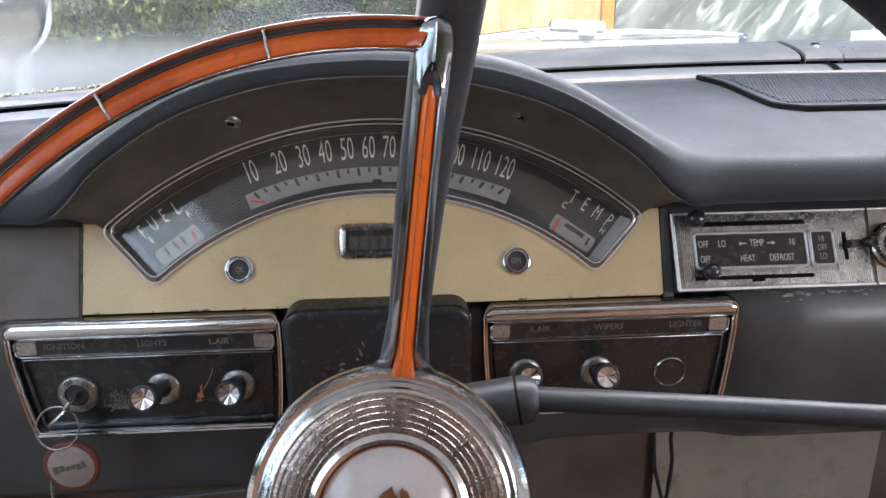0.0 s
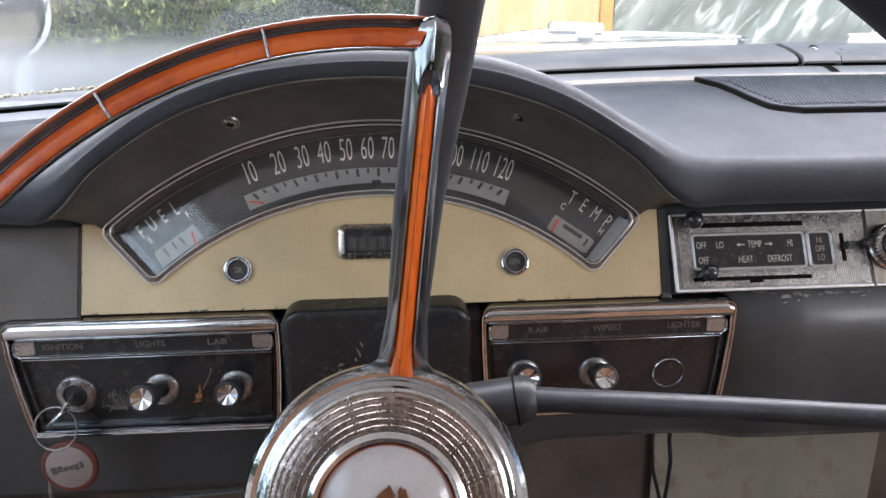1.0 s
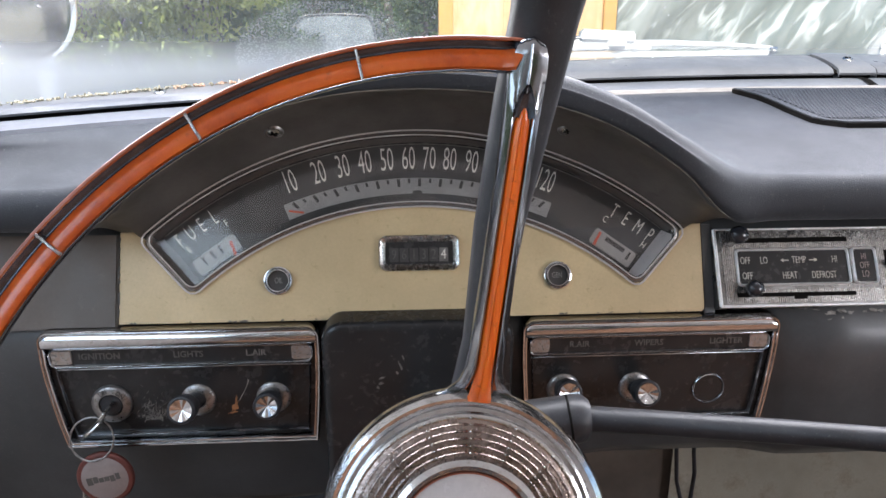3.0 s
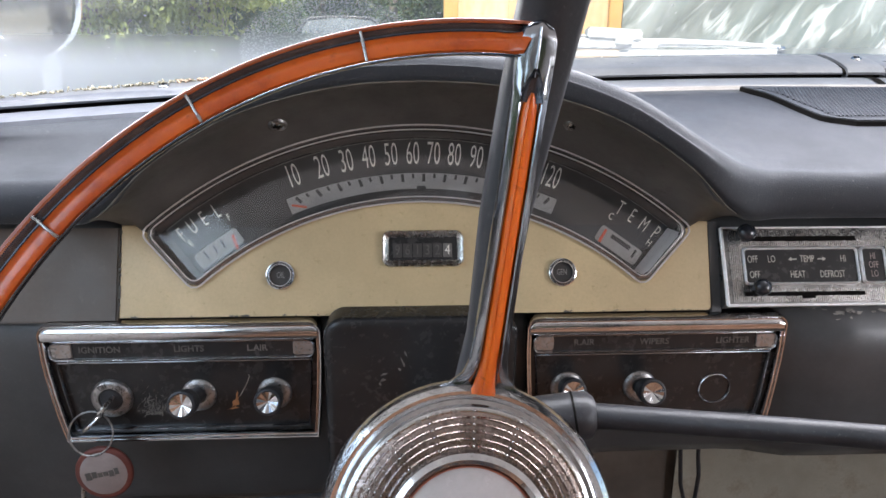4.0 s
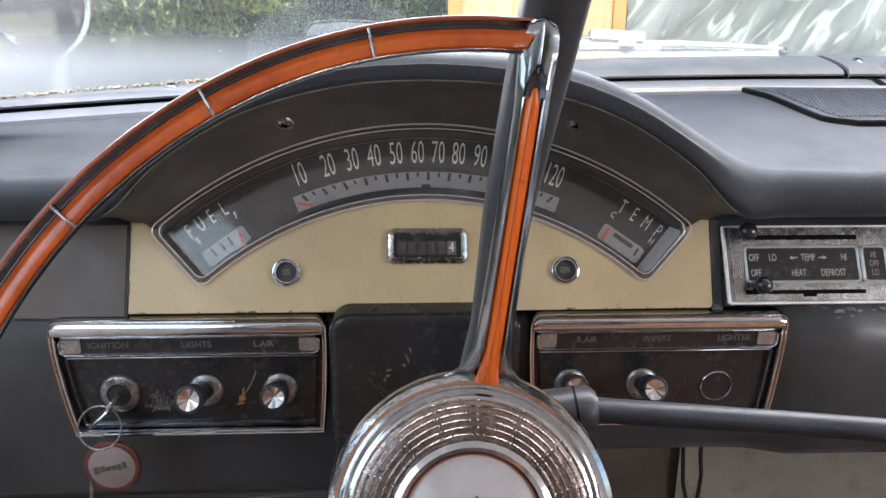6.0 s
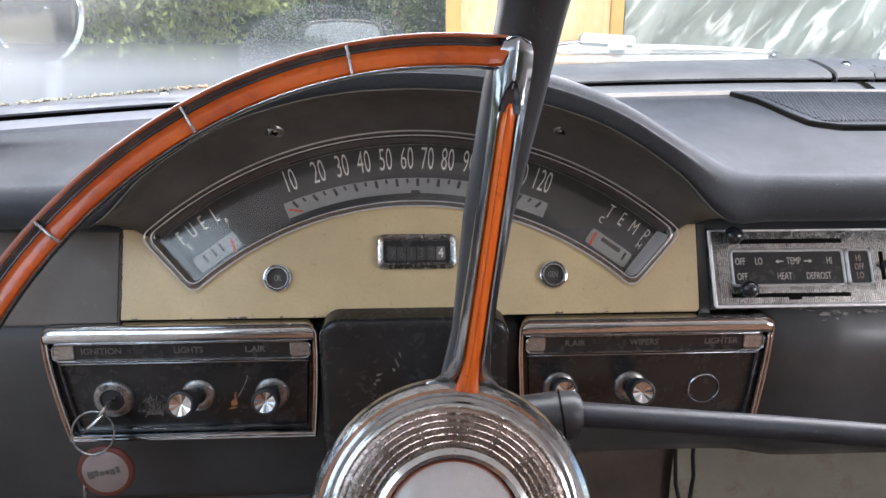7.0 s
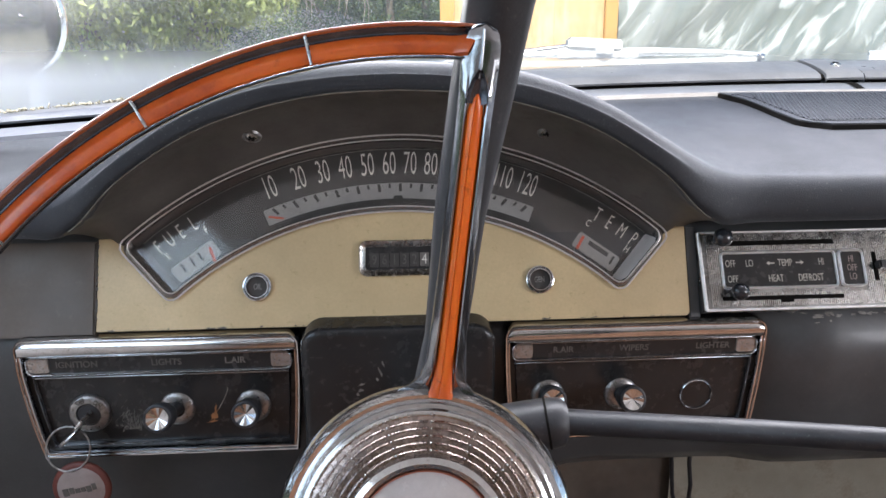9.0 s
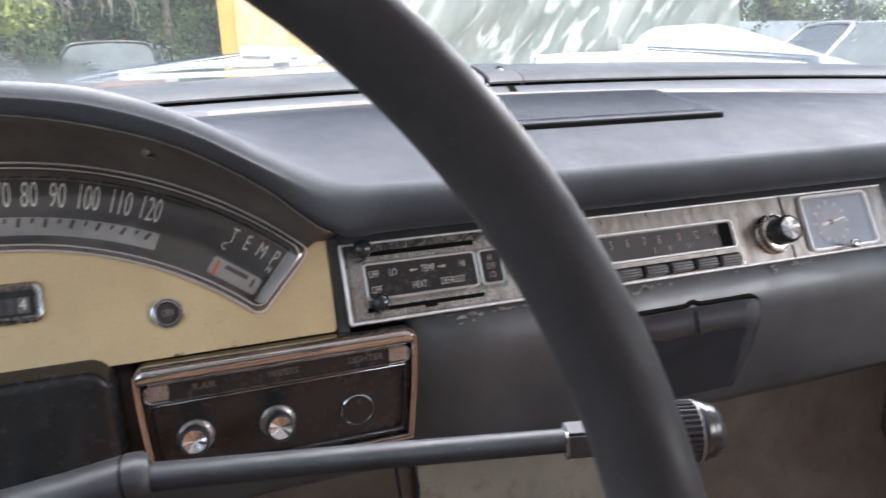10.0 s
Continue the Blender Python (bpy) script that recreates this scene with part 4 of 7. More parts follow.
for word, angs, mid, slot_a, needle_at, ends in (("FUEL", (-38.9, -36.9, -34.9, -32.7), -35.6, -35.6, 0.0115, (("E", -38.6), ("F", -31.6))), ("TEMP", (32.7, 34.9, 37.2, 39.4), 35.9, 35.6, -0.0125, (("C", 32.1), ("H", 39.5)))):
    for ch, a in zip(word, angs):
        part("numeral", text_bm(ch, on_arc(0.2525, a), 0.0108, 0.50, bold=-0.012), "white_mark", dial, "ivory gauge letter", 0)
    for ch, a in ends:
        part("numeral", text_bm(ch, on_arc(0.2445, a), 0.0050, 0.7), "white_mark", dial, "small ivory letter", 0)
    F = on_arc(0.2305, slot_a, 0.0004)
    bm = bmesh.new()
    slab(bm, rounded(-0.0165, 0.0165, -0.0058, 0.0058, 0.002), F @ Matrix.Translation((0, 0, 0.0003)), 0.0005)
    slot = part("gauge_window", bm, "dial_band", dial, "small grey gauge window", 0)
    for u in ((-0.009, -0.002, 0.004) if word == "FUEL" else (0.012,)):
        bm = bmesh.new()
        box(bm, (u - 0.0008, -0.002, 0.0003), (u + 0.0008, 0.004, 0.0006), m=F)
        part("graduation", bm, "dial_black", slot, smooth=0)
    if word == "TEMP":
        bm = bmesh.new()
        box(bm, (-0.0075, 0.0010, 0.0003), (0.0078, 0.0040, 0.0006), m=F)
        part("graduation", bm, "dial_black", slot, "long dark normal-range bar", 0)
    bm = bmesh.new()
    box(bm, (needle_at - 0.0009, -0.005, 0.0004), (needle_at + 0.0009, 0.005, 0.0009), m=F @ pose(0, 0, 0, 0, 0, -14 if word == "FUEL" else 4))
    part("needle", bm, "needle", slot, "red gauge needle")

# odometer
OD = CL @ Matrix.Translation((0.0008, 0.0435, 0))
bm = bmesh.new()
frame_sweep(bm, rounded(-0.0225, 0.0225, -0.0075, 0.0075, 0.0012), OD, ((-0.0002, -0.004), (0, 0.001), (0.0025, 0.0036), (0.0034, 0.0040), (0.0042, 0.0032), (0.0046, 0.0)))
odo = part("odometer_frame", bm, "chrome_dull", cluster, "bevelled chrome odometer frame", 35)
bm = bmesh.new()
slab(bm, rounded(-0.0228, 0.0228, -0.0078, 0.0078, 0.001), OD @ Matrix.Translation((0, 0, 0.0004)), 0.002)
part("odometer_window", bm, "panel_black", odo, "dark odometer window", 0)
for k, ch in enumerate("961324"):
    c = OD @ Matrix.Translation((-0.0168 + 0.0066 * k, -0.0012, 0.0007))
    bm = bmesh.new()
    slab(bm, rounded(-0.0030, 0.0030, -0.0046, 0.0046, 0.0005, 2), c, 0.0004)
    part("digit_wheel", bm, "dim_mark" if k == 5 else "dial_black", odo, smooth=0)
    part("digit", text_bm(ch, c @ Matrix.Translation((0, 0, 0.0002)), 0.0068, 0.8), "white_mark" if k == 5 else "digit_mark", odo, smooth=0)

# warning lights
for x, word in ((-0.0920, "OIL"), (0.0930, "GEN")):
    c = CL @ Matrix.Translation((x, 0.0268, 0))
    bm = bmesh.new()
    lathe(bm, ((0.0062, -0.001), (0.0062, 0.0024), (0.0067, 0.0036), (0.0073, 0.0036), (0.0080, 0.0020), (0.0086, 0.0030), (0.0092, 0.0028), (0.0097, 0.0)), c, 36)
    ring = part("warning_light_ring", bm, "chrome", cluster, "chrome ring of a warning light")
    bm = bmesh.new()
    lathe(bm, ((0.0068, 0.0002), (0, 0.0004)), c, 28)
    part("lens", bm, "dial_black", ring, "dark unlit lens")
    part("lettering", text_bm(word, c @ Matrix.Translation((0, 0, 0.0006)), 0.0040, 0.62), "grey_mark", ring, smooth=0)

# ---------------------------------------------------------------- lower control panels
CP = plane_frame((0, 0.484, 0), (1, 0, 0), (0, 0, 1))


def knob(name, x, z, label, reach=0.023, group="dash knobs", tilt=0.0, lift=0.325):
    k = thing(name, (x, 0.489, z), label, "knob", group)
    m = plane_frame((x, 0.4890, z), (1, 0, 0), (0, 0.10, 1))
    bm = bmesh.new()
    lathe(bm, ((0.0048, 0.0006), (0.0056, 0.0030), (0.0072, 0.0034), (0.0100, 0.0022), (0.0112, 0.0014), (0.0117, 0.0), (0.0117, -0.002)), m, 48)
    part("escutcheon", bm, "escutcheon", k, "scuffed metal escutcheon")
    bm = bmesh.new()
    m = plane_frame((x, 0.4890, z), (1, 0, 0), (0, lift, 1))
    cyl(bm, m @ Vector((0, 0, -0.002)), m @ Vector((0, 0, reach - 0.010)), 0.0050, seg=20)
    part("shaft", bm, "rubber", k)
    m = m @ Matrix.Translation((0, 0, reach - 0.0235))
    bm = bmesh.new()
    lathe(bm, ((0.0, 0.008), (0.0064, 0.008), (0.0076, 0.0095), (0.0084, 0.0130), (0.0088, 0.0190), (0.0089, 0.0222), (0.0084, 0.0238), (0.0074, 0.0241), (0.0068, 0.0234)), m, 44)
    grip = part("grip", bm, "rubber", k, "black moulded grip")
    bm = bmesh.new()
    for i in range(44):
        a = 2 * math.pi * i / 44
        cyl(bm, m @ Vector((0.0087 * math.cos(a), 0.0087 * math.sin(a), 0.0185)), m @ Vector((0.0088 * math.cos(a), 0.0088 * math.sin(a), 0.0225)), 0.0003, seg=5)
    tagged(part("knurl", bm, "rubber", grip, "fine knurling"), kind="stuff")
    bm = bmesh.new()
    n = 18
    tip = bm.verts.new(m @ Vector((0, 0, 0.0214)))
    rim = [bm.verts.new(m @ Vector((0.0069 * math.cos(a), 0.0069 * math.sin(a), 0.0241 if i % 2 else 0.0236))) for i, a in ((i, 2 * math.pi * i / n + tilt) for i in range(n))]
    for i in range(n):
        bm.faces.new((tip, rim[i], rim[(i + 1) % n]))
    part("cap", bm, "chrome", k, "faceted chrome cap", 0)
    return k


def control_panel(x0, x1, zt, zb, words, label, sl, sr, mark):
    p = thing("control_panel", ((x0 + x1) / 2, 0.492, zb), label, "control panel", "dash control panels")
    # chrome frame with rounded upper corners, its sides bowed in towards the foot
    def side(x, s, taper):
        return [(x - s * taper, zb), (x - s * taper * 0.90, zb + 0.004), (x - s * taper * 0.62, zb + 0.016), (x - s * taper * 0.32, zb + 0.032), (x - s * taper * 0.10, zb + 0.048), (x, zb + 0.060)]

    def corner(cx, cz, a0, r):
        return [(cx + r * math.cos(radians(a0 + 15 * k)), cz + r * math.sin(radians(a0 + 15 * k))) for k in range(7)]
    ztop, r = zt - 0.0018, 0.0060
    outline = side(x1 - 0.0022, 1, sr + 0.0012) + corner(x1 - 0.0022 - r, ztop - r, 0, r) + corner(x0 + 0.0022 + r, ztop - r, 90, r) + side(x0 + 0.0022, -1, sl + 0.0012)[::-1]
    bm = bmesh.new()
    frame_sweep(bm, outline, CP, ((-0.0016, -0.006), (-0.0015, 0.0004), (-0.0011, 0.0012), (-0.0006, 0.0012), (-0.0002, 0.0004), (0.0002, 0.0006), (0.0008, 0.0022), (0.0016, 0.0024), (0.0022, 0.0012), (0.0025, -0.002), (0.0025, -0.012)))
    part("chrome_frame", bm, "chrome", p, "pitted chrome frame", 35)
    bm = bmesh.new()
    n = 90
    rows = []
    for k in range(n + 1):
        x = lerp(x0 + 0.0026, x1 - 0.0026, k / n)
        e = min(r, x - x0 - 0.0022, x1 - 0.0022 - x)
        top = ztop - (r - math.sqrt(max(0.0, r ** 2 - (r - e) ** 2)))
        rows.append([CP @ Vector((x, min(z, top), h)) for z, h in ((ztop, -0.004), (ztop - 0.0003, 0.0004), (ztop - 0.0018, 0.0019), (ztop - 0.0040, 0.0028), (ztop - 0.0068, 0.0030), (ztop - 0.0085, 0.0026), (ztop - 0.0100, 0.0014), (ztop - 0.0106, 0.0), (ztop - 0.0107, -0.0015))])
    grid(bm, rows)
    part("chrome_brow", bm, "chrome", p, "polished chrome upper brow", 60)
    bm = bmesh.new()
    slab(bm, outline, CP @ Matrix.Translation((0, 0, -0.0050)), 0.003)
    face = part("face", bm, "panel_black", p, "glossy black panel face, scratched", 0)
    # fine chrome line round the face below the label bar
    zf = zt - 0.0275
    bm = bmesh.new()
    frame_sweep(bm, outline, CP, ((-0.0060, -0.005), (-0.0058, -0.0016), (-0.0053, -0.0008), (-0.0048, -0.0016), (-0.0046, -0.005)))
    tube(bm, [CP @ Vector((x0 + 0.0072, zf - 0.0012, -0.0030)), CP @ Vector((x0 + 0.0095, zf, -0.0012)), CP @ Vector((x1 - 0.0095, zf, -0.0012)), CP @ Vector((x1 - 0.0072, zf - 0.0012, -0.0030))], 0.0007, 8)
    part("face_edge", bm, "chrome_worn_dimmed", p, "fine chrome line round the face")
    # label bar
    zb0, zb1 = zt - 0.0245, zt - 0.0135
    bm = bmesh.new()
    slab(bm, rounded(x0 + 0.006, x1 - 0.006, zb0, zb1, 0.004), CP @ Matrix.Translation((0, 0, -0.0018)), 0.003)
    bar = part("label_bar", bm, "panel_black", p, "black lettered bar", 0)
    bm = bmesh.new()
    frame_sweep(bm, rounded(x0 + 0.006, x1 - 0.006, zb0, zb1, 0.004), CP, ((-0.0002, -0.002), (0.0001, 0.0004), (0.0006, 0.0011), (0.0011, 0.0004), (0.0012, -0.003)))
    part("bar_edge", bm, "chrome", bar, "fine chrome edging")
    for a, b in ((x0 + 0.0065, x0 + 0.019), (x1 - 0.019, x1 - 0.0065)):
        bm = bmesh.new()
        slab(bm, rounded(a, b, zb0 + 0.0008, zb1 - 0.0008, 0.0014), CP @ Matrix.Translation((0, 0, -0.0004)), 0.002, 0.0006)
        part("end_cap", bm, "cap_lit", bar, "worn silver end cap")
    for w, x in words:
        part("lettering", text_bm(w, CP @ Matrix.Translation((x, (zb0 + zb1) / 2, -0.0016)), 0.0044, 0.98, bold=0.022), mark if w != "L.AIR" else "dim_mark", bar, smooth=0)
    return p


ZT = 1.0335
cp_left = control_panel(-0.2865, -0.1065, ZT, 0.9515, (("IGNITION", -0.2500), ("LIGHTS", -0.1930), ("L.AIR", -0.1490)), "chrome framed black control panel with ignition switch and knobs", 0.007, 0.003, "digit_mark")
cp_right = control_panel(0.0282, 0.2050, ZT, 0.9530, (("R.AIR", 0.0680), ("WIPERS", 0.1160), ("LIGHTER", 0.1700)), "chrome framed black control panel with wiper knob and lighter", 0.003, 0.004, "digit_mark")
knob("light_switch_knob", -0.1905, 0.9798, "black knob with a faceted chrome cap for the lights, pulled out", 0.0375, tilt=0.3)
knob("air_vent_knob", -0.1402, 0.9800, "black knob with a faceted chrome cap for an air vent", 0.0255, lift=0.25)
knob("air_vent_knob", 0.0590, 0.9800, "black knob with a faceted chrome cap for an air vent", 0.0205, tilt=0.2)
knob("wiper_knob", 0.1098, 0.9797, "black wiper knob with a faceted chrome cap", 0.0275, tilt=0.4)

lighter = thing("lighter_socket", (0.1615, 0.489, 0.978), "empty cigarette lighter socket with a thin chrome ring", "lighter socket")
lm = plane_frame((0.1627, 0.4890, 0.9770), (1, 0, 0), (0, 0, 1))
bm = bmesh.new()
lathe(bm, ((0.0104, -0.003), (0.0104, 0.0010), (0.0108, 0.0017), (0.0113, 0.0013), (0.0116, 0.0), (0.0116, -0.002)), lm, 44)
part("ring", bm, "chrome", lighter, "thin chrome ring")
bm = bmesh.new()
lathe(bm, ((0.0105, 0.0004), (0.0100, -0.0010), (0.0092, -0.0018), (0, -0.0020)), lm, 32)
part("well", bm, "gap", lighter, "dark socket well")

ign = thing("ignition_switch", (-0.2465, 0.489, 0.981), "worn metal ignition switch with a key in it", "ignition switch")
im = plane_frame((-0.2475, 0.4890, 0.9786), (1, 0, 0), (0, 0, 1))
bm = bmesh.new()
lathe(bm, ((0.0074, 0.0012), (0.0080, 0.0036), (0.0118, 0.0034), (0.0132, 0.0022), (0.0137, 0.0), (0.0137, -0.002)), im, 44)
ring = part("dial_ring", bm, "escutcheon", ign, "worn lettered metal ring")
bm = bmesh.new()
lathe(bm, ((0.0078, 0.0016), (0.0070, 0.0030), (0, 0.0032)), im, 32)
part("barrel", bm, "rubber", ign, "dark lock barrel")
for w, a in (("OFF", 22), ("ON", -42)):
    part("lettering", text_bm(w, im @ Matrix.Rotation(radians(a), 4, "Z") @ Matrix.Translation((0, 0.0101, 0.0038)), 0.0036, 0.75), "dial_black", ring, smooth=0)
keys = thing("key", (-0.247, 0.478, 0.978), "steel key in the ignition with a wire ring", "key")
bm = bmesh.new()
box(bm, (-0.0011, -0.0042, 0), (0.0011, 0.0042, 0.016), 0.0004, 1, im @ Matrix.Translation((0, 0, 0.004)) @ pose(0, 0, 0, 0, 0, -38))
lathe(bm, ((0.0, -0.0010), (0.0080, -0.0010), (0.0088, 0.0), (0.0080, 0.0010), (0, 0.0010)), im @ Matrix.Translation((-0.003, -0.004, 0.0235)) @ pose(0, 0, 0, 90, 0, 0) @ pose(0, 0, 0, 0, 40, 0), 24)
part("key_blade", bm, "chrome_dull", keys)
bm = bmesh.new()
rc = Vector((-0.2535, 0.466, 0.9655))
tube(bm, [rc + Vector((0.0138 * math.cos(a), 0.004 * math.sin(a), 0.0136 * math.sin(a))) for a in (2 * math.pi * k / 40 for k in range(40))], 0.00062, 8, True)
part("key_ring", bm, "escutcheon", keys, "thin wire ring")
fob = thing("key_fob", (-0.252, 0.462, 0.930), "round white key fob with a dark red rim", "key fob")
fm = plane_frame((-0.2475, 0.464, 0.9385), (1, 0.0, 0), (0, 0.05, 1))
bm = bmesh.new()
lathe(bm, ((0, -0.0022), (0.0175, -0.0022), (0.0183, -0.0010), (0.0183, 0.0010), (0.0172, 0.0020), (0.0150, 0.0018)), fm, 40)
part("rim", bm, "fob_red", fob, "dark red translucent rim")
bm = bmesh.new()
lathe(bm, ((0.0152, 0.0017), (0.0148, 0.0021), (0, 0.0021)), fm, 40)
part("face", bm, "fob_white", fob, "worn off-white face")
for k, (u, v, w, h) in enumerate(((-0.0098, 0.0, 0.0036, 0.0052), (-0.0058, 0.0004, 0.0030, 0.0042), (-0.0022, -0.0004, 0.0030, 0.0030), (0.0014, -0.0004, 0.0030, 0.0030), (0.0050, -0.0008, 0.0030, 0.0042), (0.0086, 0.0, 0.0026, 0.0044))):
    bm = bmesh.new()
    box(bm, (u - w / 2, v - h / 2, 0.0020), (u + w / 2, v + h / 2, 0.0024), m=fm @ pose(0, 0, 0, 0, 0, 12))
    part("mark", bm, "recess", fob, "dark printed bar", 0)
bm = bmesh.new()
tube(bm, [(-0.2600, 0.466, 0.950), (-0.2632, 0.467, 0.935), (-0.2660, 0.468, 0.915), (-0.2670, 0.469, 0.900)], 0.0014, 8)
part("strap", bm, "chrome_dull", fob, "thin metal strap")

# scratches in the black paint round the light switch
scr = random.Random(5)
bm = bmesh.new()
for k in range(95):
    u, v, l, a = -0.2205 + scr.gauss(0, 0.0050), 0.9715 + abs(scr.gauss(0, 0.0075)) - 0.004, scr.uniform(0.0004, 0.0022), scr.gauss(58, 26)
    box(bm, (-l, -0.00013, 0), (l, 0.00013, 0.0002), m=CP @ Matrix.Translation((u, v, -0.0049)) @ pose(0, 0, 0, 0, 0, a))
for k in range(26):
    u, v, l, a = -0.2205 + scr.gauss(0, 0.0050), 0.9665 + scr.gauss(0, 0.0012), scr.uniform(0.0004, 0.0014), scr.gauss(20, 60)
    box(bm, (-l, -0.00035, 0), (l, 0.00035, 0.0002), m=CP @ Matrix.Translation((u, v, -0.0049)) @ pose(0, 0, 0, 0, 0, a))
tagged(part("scratched_paint", bm, "chip_dull", cp_left, "pale scratches in the black paint", 0), kind="stuff")


def ragged(bm, cu, cv, ru, rv, turn, rnd, n=22, m=CP, h=-0.0048):
    """A thin flake with a torn outline."""
    t = radians(turn)
    pts = []
    for i in range(n):
        a, q = 2 * math.pi * i / n, rnd.uniform(0.45, 1.15)
        x, y = ru * q * math.cos(a), rv * q * math.sin(a)
        pts.append((cu + x * math.cos(t) - y * math.sin(t), cv + x * math.sin(t) + y * math.cos(t)))
    return slab(bm, pts, m @ Matrix.Translation((0, 0, h)), 0.0003)


bm = bmesh.new()
ragged(bm, -0.1665, 0.9735, 0.0052, 0.0022, 68, scr)
ragged(bm, -0.1685, 0.9690, 0.0036, 0.0009, 10, scr)
ragged(bm, -0.1655, 0.9790, 0.0030, 0.0008, 80, scr)
part("paint_scrape", bm, "rust_chip", cp_left, "orange-brown scrape through the paint", 0)
bm = bmesh.new()
tube(bm, [CP @ Vector((u, v, -0.0048)) for u, v in ((-0.1635, 0.9780), (-0.1595, 0.9850), (-0.1570, 0.9905), (-0.1562, 0.9930), (-0.1568, 0.9938))], 0.00028, 6)
part("scratch_line", bm, "chip", cp_left, "long pale scratch", 0)

# ---------------------------------------------------------------- heater, radio and clock strip


def st(u, v, h=0.0):
    return ST @ Vector((u, v, h))


SH = 0.0545
strip = thing("heater_control", (0.23, 0.495, 1.04), "silver ribbed heater control plate with black sliders", "heater control")
bm = bmesh.new()
slab(bm, [(0.0005, 0), (0.1385, 0), (0.1385, SH), (0.0005, SH)], ST, 0.010, 0.001)
part("plate", bm, "brushed", strip, "scuffed silver plate")
bm = bmesh.new()
for e0, e1, r in (((0.001, 0.0008), (0.138, 0.0008), 0.0011), ((0.001, 0.0008), (0.001, SH - 0.001), 0.0014), ((0.001, SH - 0.001), (0.138, SH - 0.001), 0.0008)):
    tube(bm, [st(*e0, 0.0002), st(*e1, 0.0002)], r, 8)
part("edging", bm, "bright_edge", strip, "bright plate edging")
bm = bmesh.new()
for k in range(98):
    u = 0.0055 + 0.00134 * k
    for v0, v1 in (((0.003, SH - 0.003),) if u < 0.0145 or u > 0.113 else ((0.003, 0.0115), (0.0405, SH - 0.003))):
        box(bm, (u - 0.00034, v0, 0), (u + 0.00034, v1, 0.0009), m=ST)
tagged(part("ribs", bm, "rib", strip, "fine vertical ribs", 0), kind="stuff")
for u0, u1 in ((0.0148, 0.0920), (0.0962, 0.1115)):
    o = rounded(u0, u1, 0.0155, 0.0385, 0.002)
    bm = bmesh.new()
    slab(bm, o, ST @ Matrix.Translation((0, 0, 0.0008)), 0.003)
    win = part("legend_window", bm, "panel_black", strip, "black legend window", 0)
    bm = bmesh.new()
    frame_sweep(bm, o, ST, ((-0.0004, -0.001), (-0.0003, 0.0018), (0.0004, 0.0024), (0.0012, 0.0016), (0.0013, -0.001)))
    part("window_edge", bm, "bright_edge", win, "bright edging")
    if u0 < 0.05:
        for w, u, v in (("OFF", 0.0205, 0.0315), ("LO", 0.0335, 0.0315), ("TEMP", 0.0580, 0.0315), ("HI", 0.0830, 0.0315), ("OFF", 0.0210, 0.0210), ("HEAT", 0.0505, 0.0210), ("DEFROST", 0.0745, 0.0210)):
            part("lettering", text_bm(w, ST @ Matrix.Translation((u, v, 0.0010)), 0.0050, 0.60, bold=-0.004), "legend_mark", win, smooth=0)
        for s in (-1, 1):
            bm = bmesh.new()
            slab(bm, [(-0.0028, -0.0004), (0.0008, -0.0004), (0.0008, -0.0014), (0.0030, 0.0), (0.0008, 0.0014), (0.0008, 0.0004), (-0.0028, 0.0004)][::1] if s > 0 else
                 [(0.0028, 0.0004), (-0.0008, 0.0004), (-0.0008, 0.0014), (-0.0030, 0.0), (-0.0008, -0.0014), (-0.0008, -0.0004), (0.0028, -0.0004)], ST @ Matrix.Translation((0.0580 + s * 0.0100, 0.0315, 0.0011)), 0.0002)
            part("arrow", bm, "legend_mark", win, smooth=0)
    else:
        for w, v in (("HI", 0.0330), ("OFF", 0.0270), ("LO", 0.0210)):
            part("lettering", text_bm(w, ST @ Matrix.Translation((0.1038, v, 0.0010)), 0.0046, 0.62), "radio_number", win, smooth=0)
for u0, u1, v0, v1 in ((0.0150, 0.0935, 0.0440, 0.0472), (0.0125, 0.0950, 0.0068, 0.0095), (0.0520, 0.0605, 0.0050, 0.0070), (0.1190, 0.1215, 0.0180, 0.0375)):
    bm = bmesh.new()
    slab(bm, [(u0, v0), (u1, v0), (u1, v1), (u0, v1)], ST @ Matrix.Translation((0, 0, 0.0013)), 0.003)
    part("slider_slot", bm, "gap", strip, "dark slider slot", 0)
for u, v, r in ((0.0138, 0.0480, 0.0063), (0.0205, 0.0115, 0.0060)):
    bm = bmesh.new()
    lathe(bm, ((0.003, 0.0), (0.003, 0.005), (r * 0.8, 0.0065), (r, 0.009), (r * 0.92, 0.012), (r * 0.6, 0.0142), (0, 0.015)), ST @ Matrix.Translation((u, v, 0)), 28)
    part("slider_knob", bm, "ash_gloss", strip, "round black slider knob")
bm = bmesh.new()
box(bm, (0.1195, 0.0255, 0.0), (0.1290, 0.0310, 0.007), 0.001, 2, ST)
lathe(bm, ((0, 0.012), (0.0022, 0.0115), (0.0034, 0.0095), (0.0034, 0.006)), ST @ Matrix.Translation((0.1310, 0.0285, 0)), 20)
part("blower_lever", bm, "rubber", strip, "small black lever")

radio = thing("car_radio", (0.41, 0.495, 1.04), "worn silver push-button car radio with two knobs", "radio")
bm = bmesh.new()
slab(bm, [(0.1392, 0), (0.3672, 0), (0.3672, SH), (0.1392, SH)], ST, 0.010, 0.001)
part("faceplate", bm, "tarnished", radio, "worn patchy silver faceplate")
RX = 0.1605
o = rounded(0.3505 - RX, 0.4715 - RX, 0.0175, 0.0375, 0.0025)
bm = bmesh.new()
